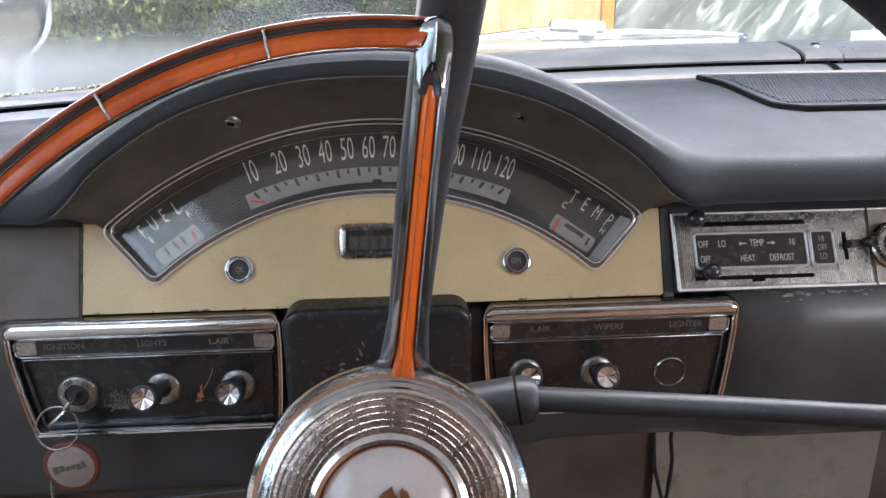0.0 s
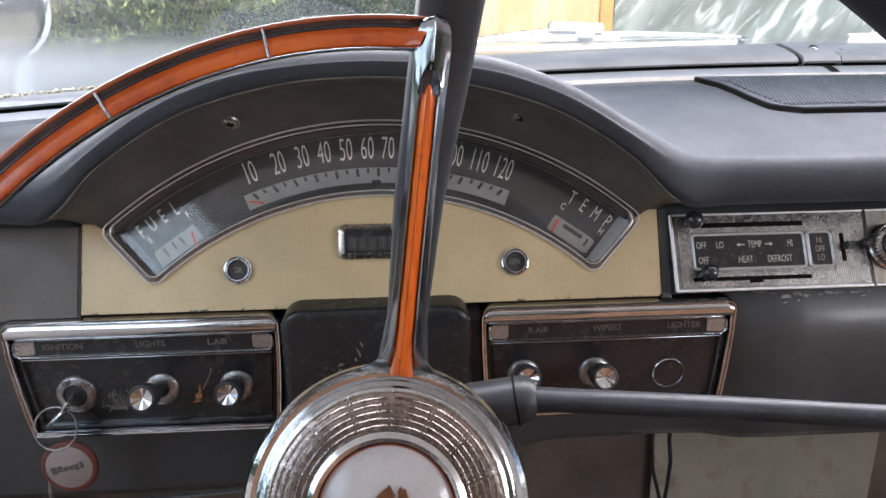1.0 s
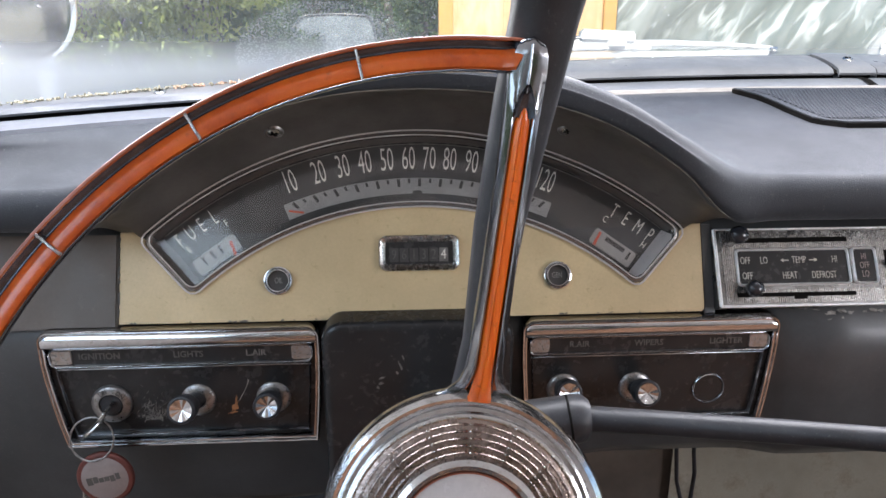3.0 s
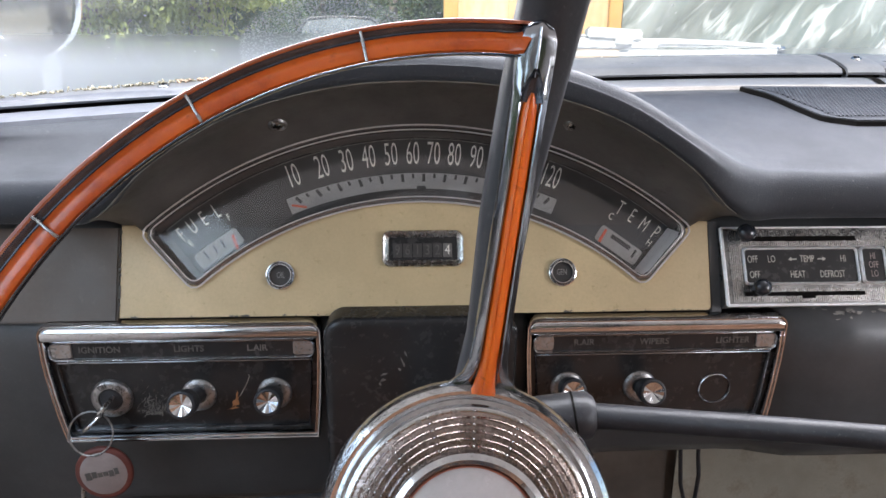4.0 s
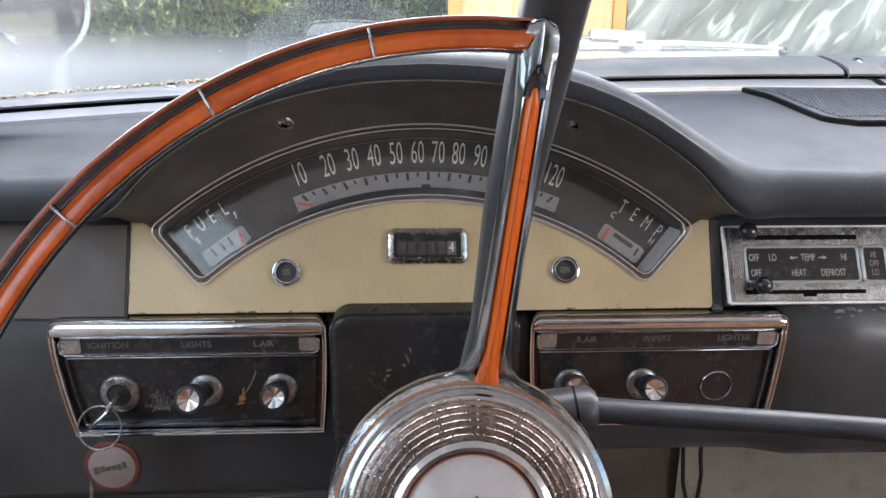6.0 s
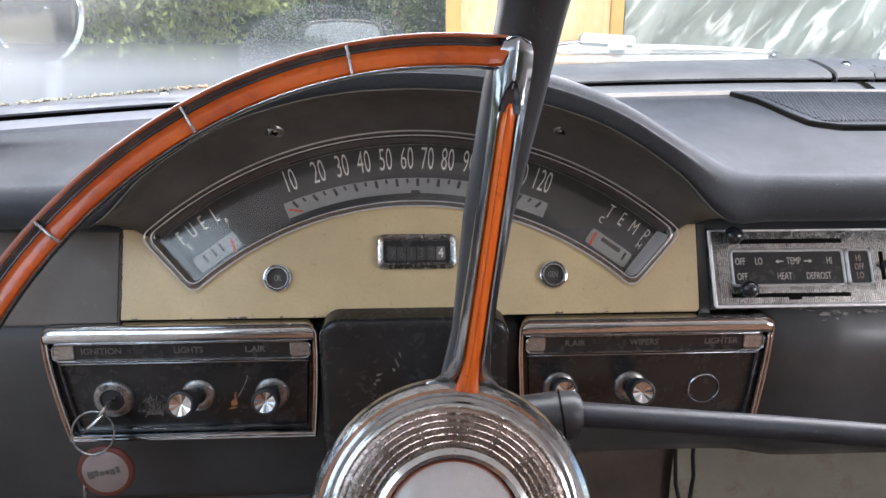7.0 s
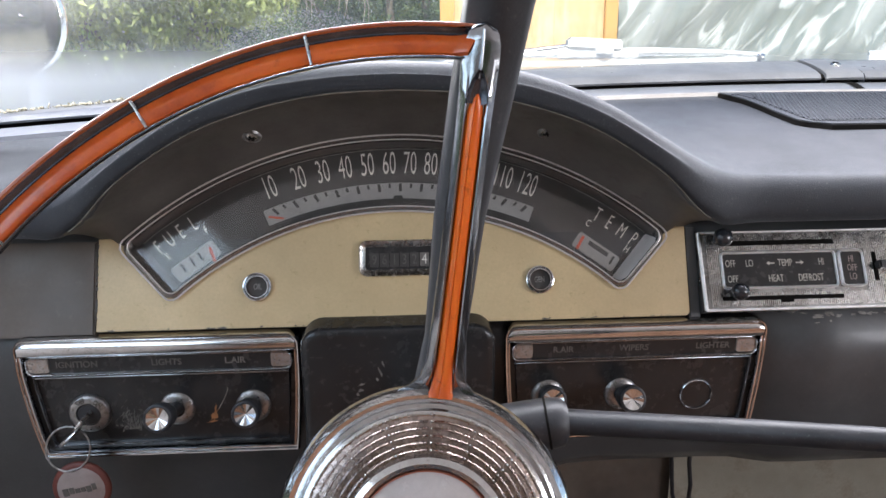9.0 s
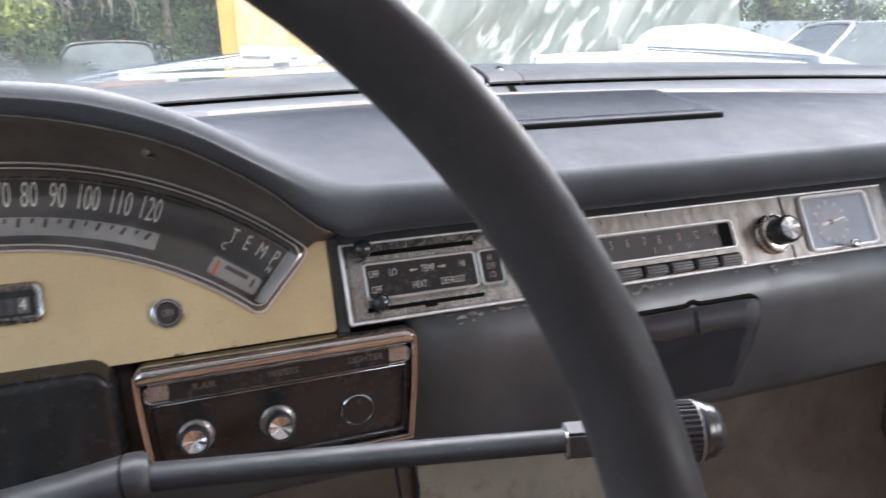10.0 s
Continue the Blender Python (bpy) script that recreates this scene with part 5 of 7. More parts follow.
frame_sweep(bm, o, ST, ((-0.0006, -0.002), (-0.0003, 0.0022), (0.0004, 0.0034), (0.0013, 0.0034), (0.0018, 0.0020), (0.0020, -0.001)))
part("dial_frame", bm, "bright_edge", radio, "bright dial frame")
bm = bmesh.new()
slab(bm, o, ST @ Matrix.Translation((0, 0, 0.0008)), 0.003)
rdial = part("tuning_dial", bm, "dial_black", radio, "dark tuning dial with faded numbers", 0)
bm = bmesh.new()
slab(bm, rounded(0.4600 - RX, 0.4712 - RX, 0.0178, 0.0372, 0.0015), ST @ Matrix.Translation((0, 0, 0.0012)), 0.0008)
part("dial_end", bm, "gap", rdial, "black end of the tuning scale", 0)
for v, r in ((0.0008, 0.0009), (SH - 0.0009, 0.0008)):
    bm = bmesh.new()
    tube(bm, [st(0.1400, v, 0.0003), st(0.3668, v, 0.0003)], r, 8)
    part("edging", bm, "bright_edge", radio, "bright plate edging")
for w, u in (("5", 0.362), ("6", 0.376), ("7", 0.391), ("8", 0.404), ("10", 0.421), ("12", 0.438), ("14", 0.455)):
    part("numeral", text_bm(w, ST @ Matrix.Translation((u - RX, 0.0300, 0.0011)), 0.0068, 0.6), "radio_number", rdial, smooth=0)
for w, u in (("0", 0.398), ("9", 0.412), ("11", 0.430)):
    part("numeral", text_bm(w, ST @ Matrix.Translation((u - RX, 0.0222, 0.0011)), 0.0050, 0.6), "radio_number", rdial, smooth=0)
bm = bmesh.new()
slab(bm, [(0.3560 - RX, 0.0025), (0.4740 - RX, 0.0025), (0.4740 - RX, 0.0125), (0.3560 - RX, 0.0125)], ST @ Matrix.Translation((0, 0, 0.0006)), 0.003)
part("button_recess", bm, "gap", radio, "dark recess behind the buttons", 0)
for k in range(5):
    u = 0.3585 - RX + 0.0230 * k
    bm = bmesh.new()
    box(bm, (u, 0.0030, -0.002), (u + 0.0205, 0.0105, 0.0075), 0.0012, 2, ST)
    button = part("push_button", bm, "rubber", radio, "dark ridged push button")
    for j in range(3):
        bm = bmesh.new()
        box(bm, (u + 0.0015, 0.0042 + 0.0020 * j, 0.0074), (u + 0.0190, 0.0054 + 0.0020 * j, 0.0080), 0.0003, 1, ST)
        part("ridge", bm, "dim_mark", button, "worn grey ridge")


def radio_knob(u, v, name="radio_knob"):
    c = ST @ Matrix.Translation((u, v, 0))
    k = thing(name, st(u, v), "knurled chrome and black radio knob", "knob", "radio knobs")
    bm = bmesh.new()
    lathe(bm, ((0.0, 0.0006), (0.0165, 0.0006), (0.0165, 0.002), (0.0150, 0.0032), (0.0150, 0.0070), (0.0138, 0.0080), (0.009, 0.0080)), c, 40)
    skirt = part("skirt", bm, "chrome_dull", k, "knurled brassy chrome skirt")
    bm = bmesh.new()
    for i in range(40):
        a = 2 * math.pi * i / 40
        cyl(bm, c @ Vector((0.0150 * math.cos(a), 0.0150 * math.sin(a), 0.0026)), c @ Vector((0.0148 * math.cos(a), 0.0148 * math.sin(a), 0.0074)), 0.0007, seg=6)
    tagged(part("knurl", bm, "chrome_dull", skirt), kind="stuff")
    bm = bmesh.new()
    lathe(bm, ((0.0098, 0.0075), (0.0110, 0.0090), (0.0110, 0.0200), (0.0104, 0.0215), (0.0096, 0.0218)), c, 36)
    part("grip", bm, "rubber", k, "black grip")
    bm = bmesh.new()
    n = 14
    tip = bm.verts.new(c @ Vector((0, 0, 0.0196)))
    rim = [bm.verts.new(c @ Vector((0.0090 * math.cos(2 * math.pi * i / n), 0.0090 * math.sin(2 * math.pi * i / n), 0.0222 if i % 2 else 0.0216))) for i in range(n)]
    for i in range(n):
        bm.faces.new((tip, rim[i], rim[(i + 1) % n]))
    part("cap", bm, "escutcheon", k, "faceted chrome cap", 0)
    return k


radio_knob(0.1545, 0.0270)
radio_knob(0.5105 - RX, 0.0225)

clock = thing("dash_clock", (0.58, 0.495, 1.04), "square dash clock with a silvery face in a chrome frame", "clock")
bm = bmesh.new()
slab(bm, [(0.3680, 0), (0.4800, 0), (0.4800, SH), (0.3680, SH)], ST, 0.010, 0.001)
part("faceplate", bm, "tarnished", clock, "tarnished silver faceplate")
o = rounded(0.5465 - RX, 0.6160 - RX, 0.0055, 0.0490, 0.0030)
bm = bmesh.new()
frame_sweep(bm, o, ST, ((-0.0006, -0.002), (-0.0003, 0.0026), (0.0005, 0.0038), (0.0015, 0.0038), (0.0021, 0.0024), (0.0023, -0.001)))
part("frame", bm, "bright_edge", clock, "bright square frame")
for v, r in ((0.0008, 0.0009), (SH - 0.0009, 0.0008)):
    bm = bmesh.new()
    tube(bm, [st(0.3684, v, 0.0003), st(0.4796, v, 0.0003)], r, 8)
    part("edging", bm, "bright_edge", clock, "bright plate edging")
bm = bmesh.new()
slab(bm, o, ST @ Matrix.Translation((0, 0, 0.0008)), 0.003)
cface = part("clock_face", bm, "clock_grey", clock, "grey silvery clock face", 0)
cc = ST @ Matrix.Translation((0.5740 - RX, 0.0265, 0.0012))
# reflection on the clock, painted as a pale patch left of centre
bm = bmesh.new()
slab(bm, rounded(-0.0160, 0.0060, -0.0090, 0.0070, 0.0020), cc @ Matrix.Translation((0, 0, -0.0002)), 0.0002)
part("face_centre", bm, "dial_band", cface, "paler patch painted as glare on the clock face", 0)
for i in range(12):
    a = 2 * math.pi * i / 12
    bm = bmesh.new()
    box(bm, (-0.0008, 0.0150, 0), (0.0008, 0.0185, 0.0003), m=cc @ Matrix.Rotation(-a, 4, "Z"))
    part("hour_mark", bm, "legend_mark", cface, smooth=0)
for l, w, a in ((0.010, 0.0011, 100), (0.016, 0.0008, 280)):
    bm = bmesh.new()
    box(bm, (-w, -0.002, 0.0004), (w, l, 0.0008), m=cc @ pose(0, 0, 0, 0, 0, a))
    part("clock_pointer", bm, "white_mark", cface, smooth=0)
bm = bmesh.new()
lathe(bm, ((0, 0.0012), (0.0020, 0.0012), (0.0024, 0)), cc, 20)
part("hub", bm, "gold", cface, "small brass hub")
bm = bmesh.new()
slab(bm, rounded(-0.0150, 0.0150, -0.0150, 0.0150, 0.003), cc, 0.0006)
part("inner_dial", bm, "dial_band", cface, "paler square inner dial", 0)
bm = bmesh.new()
slab(bm, o, ST @ Matrix.Translation((0, 0, 0.0030)), 0.0005)
cg = part("clock_glass", bm, "lens", clock, "clear clock glass", 0)
cg.visible_shadow = False
bm = bmesh.new()
lathe(bm, ((0.0018, 0), (0.0018, 0.008), (0.0036, 0.0085), (0.0036, 0.0125), (0.003, 0.0132), (0, 0.0134)), ST @ Matrix.Translation((0.5815 - RX, 0.0045, 0.0)), 20)
part("setting_stem", bm, "chrome", clock, "small chrome setting stem")

# chipped paint along the lower edge of the strip
chips = random.Random(11)
bm = bmesh.new()
for k in range(58):
    x = chips.choice((chips.uniform(0.175, 0.330), chips.uniform(0.215, 0.300), chips.uniform(0.355, 0.400), chips.uniform(0.50, 0.545), chips.uniform(0.165, 0.640)))
    z = 1.0378 - abs(chips.gauss(0, 0.0020))
    f = face_y(x)
    y = lerp(f - 0.006, f + 0.003, (z - 1.028) / 0.012) - 0.0008
    m = plane_frame((x, y, z), (1, 0, 0), (0, 0.6, 1))
    ragged(bm, 0, 0, chips.uniform(0.0008, 0.0036), chips.uniform(0.0004, 0.0012), chips.gauss(0, 20), chips, 14, m, 0.0003)
tagged(part("chipped_paint", bm, "chip_dull", dash, "pale chipped paint along the trim strip", 0), kind="stuff")

# dark chips and grime along the lower edge of the cream plate
bm = bmesh.new()
for k in range(24):
    u = chips.choice((chips.uniform(-0.19, -0.06), chips.uniform(-0.19, 0.19), chips.uniform(-0.13, -0.07), chips.uniform(0.06, 0.19)))
    n = chips.randint(9, 12)
    rx, rz = chips.uniform(0.0006, 0.0026), chips.uniform(0.0003, 0.0007)
    slab(bm, [(u + rx * chips.uniform(0.25, 1.2) * math.cos(2 * math.pi * i / n), 0.0006 + abs(chips.gauss(0, 0.0004)) + rz * chips.uniform(0.25, 1.3) * math.sin(2 * math.pi * i / n)) for i in range(n)], CL @ Matrix.Translation((0, 0, 0.0003)), 0.0006)
for k in range(12):
    v = chips.uniform(0.004, 0.056)
    slab(bm, [(-0.1945 + 0.0007 * chips.uniform(0.2, 1.6) * math.cos(2 * math.pi * i / 9), v + 0.002 * chips.uniform(0.3, 1.2) * math.sin(2 * math.pi * i / 9)) for i in range(9)], CL @ Matrix.Translation((0, 0, 0.0003)), 0.0006)
tagged(part("chipped_edge", bm, "recess", cluster, "dark chips along the plate edges", 0), kind="stuff")

# ashtray drawer, following the curve of the lower face
ash = thing("ashtray", (0.423, 0.476, 0.938), "glossy black ashtray drawer in the lower dash", "ashtray")


def panel_y(x, z):
    f = face_y(x)
    line = ((1.040, f + 0.003), (1.028, f - 0.006), (1.005, f - 0.008), (0.975, f - 0.004), (0.945, f + 0.004), (0.925, f + 0.010))
    for (z1, y1), (z0, y0) in zip(line, line[1:]):
        if z >= z0:
            return lerp(y0, y1, (z - z0) / (z1 - z0))
    return line[-1][1]


def drawer_edge(z):
    """left and right edge of the drawer at a height"""
    v = z - 0.978
    if v > 0.034:
        c = 0.006 - math.sqrt(max(0.0, 0.006 ** 2 - (v - 0.034) ** 2))
        return 0.423 - 0.0600 + c, 0.423 + 0.0600 - c
    if v > -0.002:
        f = (v + 0.002) / 0.036
        return 0.423 + lerp(-0.052, -0.060, f), 0.423 + lerp(0.0595, 0.060, f)
    f = (v + 0.040) / 0.038
    return 0.423 + lerp(-0.034, -0.052, f), 0.423 + lerp(0.053, 0.0595, f)


bm = bmesh.new()
rows = []
for k in range(25):
    z = lerp(0.938, 1.018, k / 24)
    xa, xb = drawer_edge(z)
    bulge = 0.0045 + 0.0025 * math.exp(-((z - 0.998) / 0.010) ** 2)
    y = panel_y(0.423, z) - bulge
    rows.append([(xa, y + 0.012, z), (xa, y + 0.001, z), (xa + 0.001, y, z)] + [(lerp(xa + 0.001, xb - 0.001, q / 8), y, z) for q in range(1, 8)] + [(xb - 0.001, y, z), (xb, y + 0.001, z), (xb, y + 0.012, z)])
grid(bm, rows)
xa, xb = drawer_edge(1.018)
part("drawer_front", bm, "ash_gloss", ash, "glossy black drawer front", 60)
edge = [(drawer_edge(z)[1] + 0.001, z) for z in (lerp(0.938, 1.017, k / 16) for k in range(17))]
edge += [(x, 1.0192 + 0.0030 * math.exp(-((x - 0.4215) / 0.004) ** 2)) for x in (lerp(0.476, 0.370, k / 30) for k in range(31))]
edge += [(drawer_edge(z)[0] - 0.001, z) for z in (lerp(1.017, 0.938, k / 16) for k in range(17))]
bm = bmesh.new()
tube(bm, [(x, panel_y(0.423, z) - 0.0006, z) for x, z in edge], [0.0009 + 0.0010 * smooth(0.945, 0.99, z) for x, z in edge], 8)
part("drawer_gap", bm, "gap", ash, "dark gap round the drawer")
bm = bmesh.new()
rows = []
for z, w in ((1.0165, 0.0034), (1.012, 0.0030), (1.006, 0.0022), (0.999, 0.0010)):
    y = panel_y(0.423, z) - 0.0045 - 0.0025 * math.exp(-((z - 0.998) / 0.010) ** 2)
    rows.append([(0.4225 - w, y + 0.0004, z), (0.4225 - w * 0.4, y - 0.0030, z), (0.4225 + w * 0.5, y - 0.0028, z), (0.4225 + w, y + 0.0004, z)])
grid(bm, rows)
part("pull_ridge", bm, "ash_gloss", ash, "small moulded finger ridge")

# folded flange along the lower edge of the dash
bm = bmesh.new()
grid(bm, [[(x, 0.4935, z + 0.0012), (x, 0.4900, z + 0.0008), (x, 0.4895, z - 0.0004), (x, 0.4935, z - 0.0012)] for x, z in ((-0.40, 0.882), (-0.30, 0.885), (-0.246, 0.888), (-0.18, 0.892), (-0.1045, 0.897))])
part("lower_flange", bm, "steel_dark", dash, "dark folded flange along the lower edge")

# ---------------------------------------------------------------- steering column
TIL = 0.4183
WV = Vector((0, math.sin(TIL), math.cos(TIL)))
WN = Vector((0, -math.cos(TIL), math.sin(TIL)))
WC = Vector((-0.0299, 0.2200, 1.0634))
W = Matrix(((1, WV.x, WN.x, WC.x), (0, WV.y, WN.y, WC.y), (0, WV.z, WN.z, WC.z), (0, 0, 0, 1)))   # the horn ring's plane

column = thing("steering_column", W @ Vector((0, 0, -0.25)), "black steering column with a shroud under the cluster", "steering column")
bm = bmesh.new()
lathe(bm, ((0.030, -0.080), (0.034, -0.086), (0.034, -0.145), (0.030, -0.150), (0.024, -0.153), (0.024, -0.60)), W, 40)
part("jacket", bm, "steel_dark", column)
bm = bmesh.new()
loops = [[(x, 0.4655 + back, z) for x, z in rounded(-0.1035 + i, 0.0200 - i, 0.860 + i, 1.0415 - i, 0.013 - i, 8)] for i, back in ((0.0055, 0.0), (0.0025, 0.0005), (0.0008, 0.0020), (0.0, 0.0050), (0.0, 0.0945))]
grid(bm, [lp + [lp[0]] for lp in loops])
bm.faces.new([bm.verts.new(v) for v in loops[0]])
bmesh.ops.remove_doubles(bm, verts=bm.verts, dist=1e-6)
shroud = part("shroud", bm, "panel_black", column, "smooth black shroud with pale scratches", 85)
bm = bmesh.new()
for u, v, rx, ry in ((-0.0665, 1.000, 0.0026, 0.0012), (-0.0655, 1.004, 0.0028, 0.0009), (-0.0680, 0.997, 0.0010, 0.0016), (-0.0535, 1.012, 0.0009, 0.0034), (-0.0515, 1.018, 0.0006, 0.0030), (-0.0555, 1.007, 0.0008, 0.0014)):
    n = 14
    slab(bm, [(rx * scr.uniform(0.3, 1.2) * math.cos(2 * math.pi * i / n), ry * scr.uniform(0.3, 1.2) * math.sin(2 * math.pi * i / n)) for i in range(n)], plane_frame((u, 0.4653, v), (1, 0, 0), (0, 0, 1)) @ pose(0, 0, 0, 0, 0, 20), 0.0004)
part("scratches", bm, "chip_dull", shroud, "pale scratches", 0)

lever = thing("gear_lever", (0.04, 0.38, 1.02), "black column gear lever with a ribbed knob", "gear lever")
bm = bmesh.new()
a, b = Vector((-0.030, 0.385, 1.010)), Vector((0.0425, 0.378, 1.0225))
tube(bm, [a, a.lerp(b, 0.55), a.lerp(b, 0.92), b, b + Vector((0.002, 0, 0))], [0.0135, 0.0128, 0.0130, 0.0122, 0.010], 24)
part("hub", bm, "rubber", lever, "thick tapered socket")
for f in (0.90,):
    bm = bmesh.new()
    ax = (b - a).normalized()
    lathe(bm, ((0.0120, -0.0007), (0.01315, -0.0006), (0.01325, 0.0), (0.01315, 0.0006), (0.0120, 0.0007)), Matrix.Translation(a.lerp(b, f)) @ ax.to_track_quat("Z", "Y").to_matrix().to_4x4(), 28)
    part("groove", bm, "gap", lever, "dark joint line")
bm = bmesh.new()
c = Vector((0.2080, 0.284, 1.0560))
tube(bm, [b - Vector((0.004, 0, 0)), b.lerp(c, 0.06), b.lerp(c, 0.5) + Vector((0, 0, 0.0005)), c], [0.0070, 0.0064, 0.0056, 0.0048], 20)
part("rod", bm, "rubber", lever, "tapered black rod")
d = (c - b).normalized()
d = Vector((d.x, d.y * 0.55, d.z - 0.14)).normalized()
KM = Matrix.Translation(c) @ d.to_track_quat("Z", "X").to_matrix().to_4x4()
bm = bmesh.new()
box(bm, (-0.0056, -0.0056, -0.002), (0.0056, 0.0056, 0.026), 0.0012, 2, KM)
part("collar", bm, "rubber", lever, "square black collar")
bm = bmesh.new()
lathe(bm, ((0.0, 0.026), (0.0098, 0.026), (0.0110, 0.029), (0.0118, 0.040), (0.0117, 0.050), (0.0106, 0.0565), (0.0075, 0.0600), (0, 0.0615)), KM, 32)
kn = part("knob", bm, "panel_black", lever, "rounded black knob")
bm = bmesh.new()
for i in range(34):
    a_ = 2 * math.pi * i / 34
    tube(bm, [KM @ Vector((r_ * math.cos(a_), r_ * math.sin(a_), h_)) for r_, h_ in ((0.0108, 0.029), (0.0119, 0.040), (0.0118, 0.0495))], 0.0006, 6)
tagged(part("ribs", bm, "rubber", kn, "fine moulded ribs"), kind="stuff")
bm = bmesh.new()
lathe(bm, ((0.0117, 0.0498), (0.0121, 0.0508), (0.0119, 0.0525), (0.0112, 0.0540)), KM, 32)
part("end_ring", bm, "ash_gloss", kn, "raised end ring")
for h in (0.0500,):
    bm = bmesh.new()
    tube(bm, [KM @ Vector((0.0120 * math.cos(2 * math.pi * i / 32), 0.0120 * math.sin(2 * math.pi * i / 32), h)) for i in range(32)], 0.00025, 6, True)
    part("ring_line", bm, "dial_band", kn, "fine bright line")
bm = bmesh.new()
for h in (-0.0015, 0.0255):
    tube(bm, [KM @ Vector((x, y, h)) for x, y in rounded(-0.0057, 0.0057, -0.0057, 0.0057, 0.0012, 3)], 0.00025, 6, True)
part("collar_edging", bm, "chrome", lever, "thin bright collar edges")

# ---------------------------------------------------------------- steering wheel, turned a quarter to the right
wheel = thing("steering_wheel", W @ Vector((0, 0, -0.05)), "black steering wheel with a chrome and orange horn ring", "steering wheel")
RR, RIM_R, RIM_H = 0.0122, 0.2138, 0.0332


def wl(x, y, h=0.0):
    return W @ Vector((x, y, h))


bm = bmesh.new()
tube(bm, [wl(RIM_R * math.cos(a), RIM_R * math.sin(a), RIM_H) for a in (2 * math.pi * k / 128 for k in range(128))], RR, 24, True)
part("rim", bm, "rim_black", wheel, "smooth black rim")
SPOKE = radians(90 - 7.5)      # the visible spoke leans a little to the right
HUB_H = -0.0501


def spoke(ang):
    ca, sa = math.cos(ang), math.sin(ang)

    def q(r, s, h):
        return wl(r * ca - s * sa, r * sa + s * ca, h)
    # black spoke of the wheel
    bm = bmesh.new()
    rows = []
    for r, w, h in ((0.030, 0.012, -0.066), (0.070, 0.0076, -0.054), (0.110, 0.0090, -0.038), (0.150, 0.0108, -0.018), (0.172, 0.0112, -0.003), (0.192, 0.0135, 0.014), (0.206, 0.022, 0.025)):
        o = lerp(0.0, -0.0042, smooth(0.11, 0.18, r))
        rows.append([q(r, o - w, h), q(r, o - w * 0.8, h + 0.008), q(r, o, h + 0.011), q(r, o + w * 0.8, h + 0.008), q(r, o + w, h), q(r, o + w * 0.7, h - 0.008), q(r, o - w * 0.7, h - 0.008), q(r, o - w, h)])
    grid(bm, rows)
    part("spoke", bm, "rubber", wheel, "black moulded spoke", 180)
    # chrome arm of the horn ring: two sloping flanks and a channel, closing to a ridge near the ring
    bm = bmesh.new()
    rows = []
    for r, w, h in ((0.0465, 0.0230, -0.0530), (0.0485, 0.0165, -0.0500), (0.0510, 0.0115, -0.0470), (0.0545, 0.0080, -0.0438), (0.060, 0.0064, -0.0390), (0.075, 0.0059, -0.0318), (0.090, 0.0057, -0.0250), (0.105, 0.0056, -0.0182), (0.120, 0.0056, -0.0115), (0.132, 0.0056, -0.0065),
                    (0.1385, 0.0056, -0.0040), (0.1425, 0.0057, -0.0025), (0.1465, 0.0058, -0.0006), (0.152, 0.0060, 0.0017), (0.1555, 0.0057, 0.0032), (0.1580, 0.0049, 0.0040), (0.1598, 0.0038, 0.0042), (0.1611, 0.0024, 0.0036), (0.1617, 0.0010, 0.0026)):
        shut = smooth(0.1375, 0.1450, r)
        rise = lerp(0.0034, 0.0019, smooth(0.138, 0.150, r)) * smooth(0.047, 0.060, r)
        mid = lerp(0.0002, rise, shut)
        lip = lerp(rise, rise * 0.52, shut)
        rows.append([q(r, s * w, h + dh) for s, dh in ((-1, -0.0065), (-1, -0.0008), (-0.93, 0.0004), (-0.62, lip), (-0.53, lerp(lip * 0.92, rise * 0.60, shut)), (-0.47, lerp(mid, rise * 0.66, shut)), (-0.06, mid), (0.06, lerp(mid, rise * 0.95, shut)),
                                                        (0.47, lerp(mid, rise * 0.62, shut)), (0.53, lerp(lip * 0.92, rise * 0.56, shut)), (0.62, lip * 0.97), (0.93, 0.0004), (1, -0.0008), (1, -0.0065))])
    grid(bm, rows)
    part("horn_arm", bm, "chrome_worn_dimmed", wheel, "chrome horn ring arm", 50)
    bm = bmesh.new()
    rows = []
    for r, w, h in ((0.0475, 0.0052, -0.0478), (0.0500, 0.0040, -0.0452), (0.055, 0.0032, -0.0412), (0.065, 0.0029, -0.0345), (0.090, 0.0028, -0.0230), (0.120, 0.0028, -0.0095), (0.132, 0.0028, -0.0045), (0.1365, 0.0025, -0.0026), (0.1390, 0.0018, -0.0017), (0.1402, 0.0009, -0.0014)):
        rows.append([q(r, s * w, h - 0.0012 + dh) for s, dh in ((-1, -0.0002), (-0.85, 0.0016), (-0.55, 0.0027), (-0.2, 0.0031), (0.1, 0.0031), (0.16, 0.0027), (0.24, 0.0030), (0.6, 0.0025), (0.88, 0.0014), (1, -0.0002))])
    grid(bm, rows)
    part("arm_inlay", bm, "amber_streaked", wheel, "orange translucent plastic inlay")
    # dark scooped hollow above the tip of the inlay, and the bright ridge that runs up from it
    bm = bmesh.new()
    rows = []
    for r, w, h in ((0.1375, 0.0031, -0.0014), (0.1405, 0.0030, -0.0001), (0.1430, 0.0024, 0.0010), (0.1450, 0.0014, 0.0020), (0.1466, 0.0004, 0.0030)):
        rows.append([q(r, s * w, h + dh) for s, dh in ((-1, 0.0016), (-0.6, 0.0006), (0, 0.0002), (0.6, 0.0006), (1, 0.0016))])
    grid(bm, rows)
    part("arm_hollow", bm, "channel", wheel, "dark scooped hollow in the chrome")
    bm = bmesh.new()
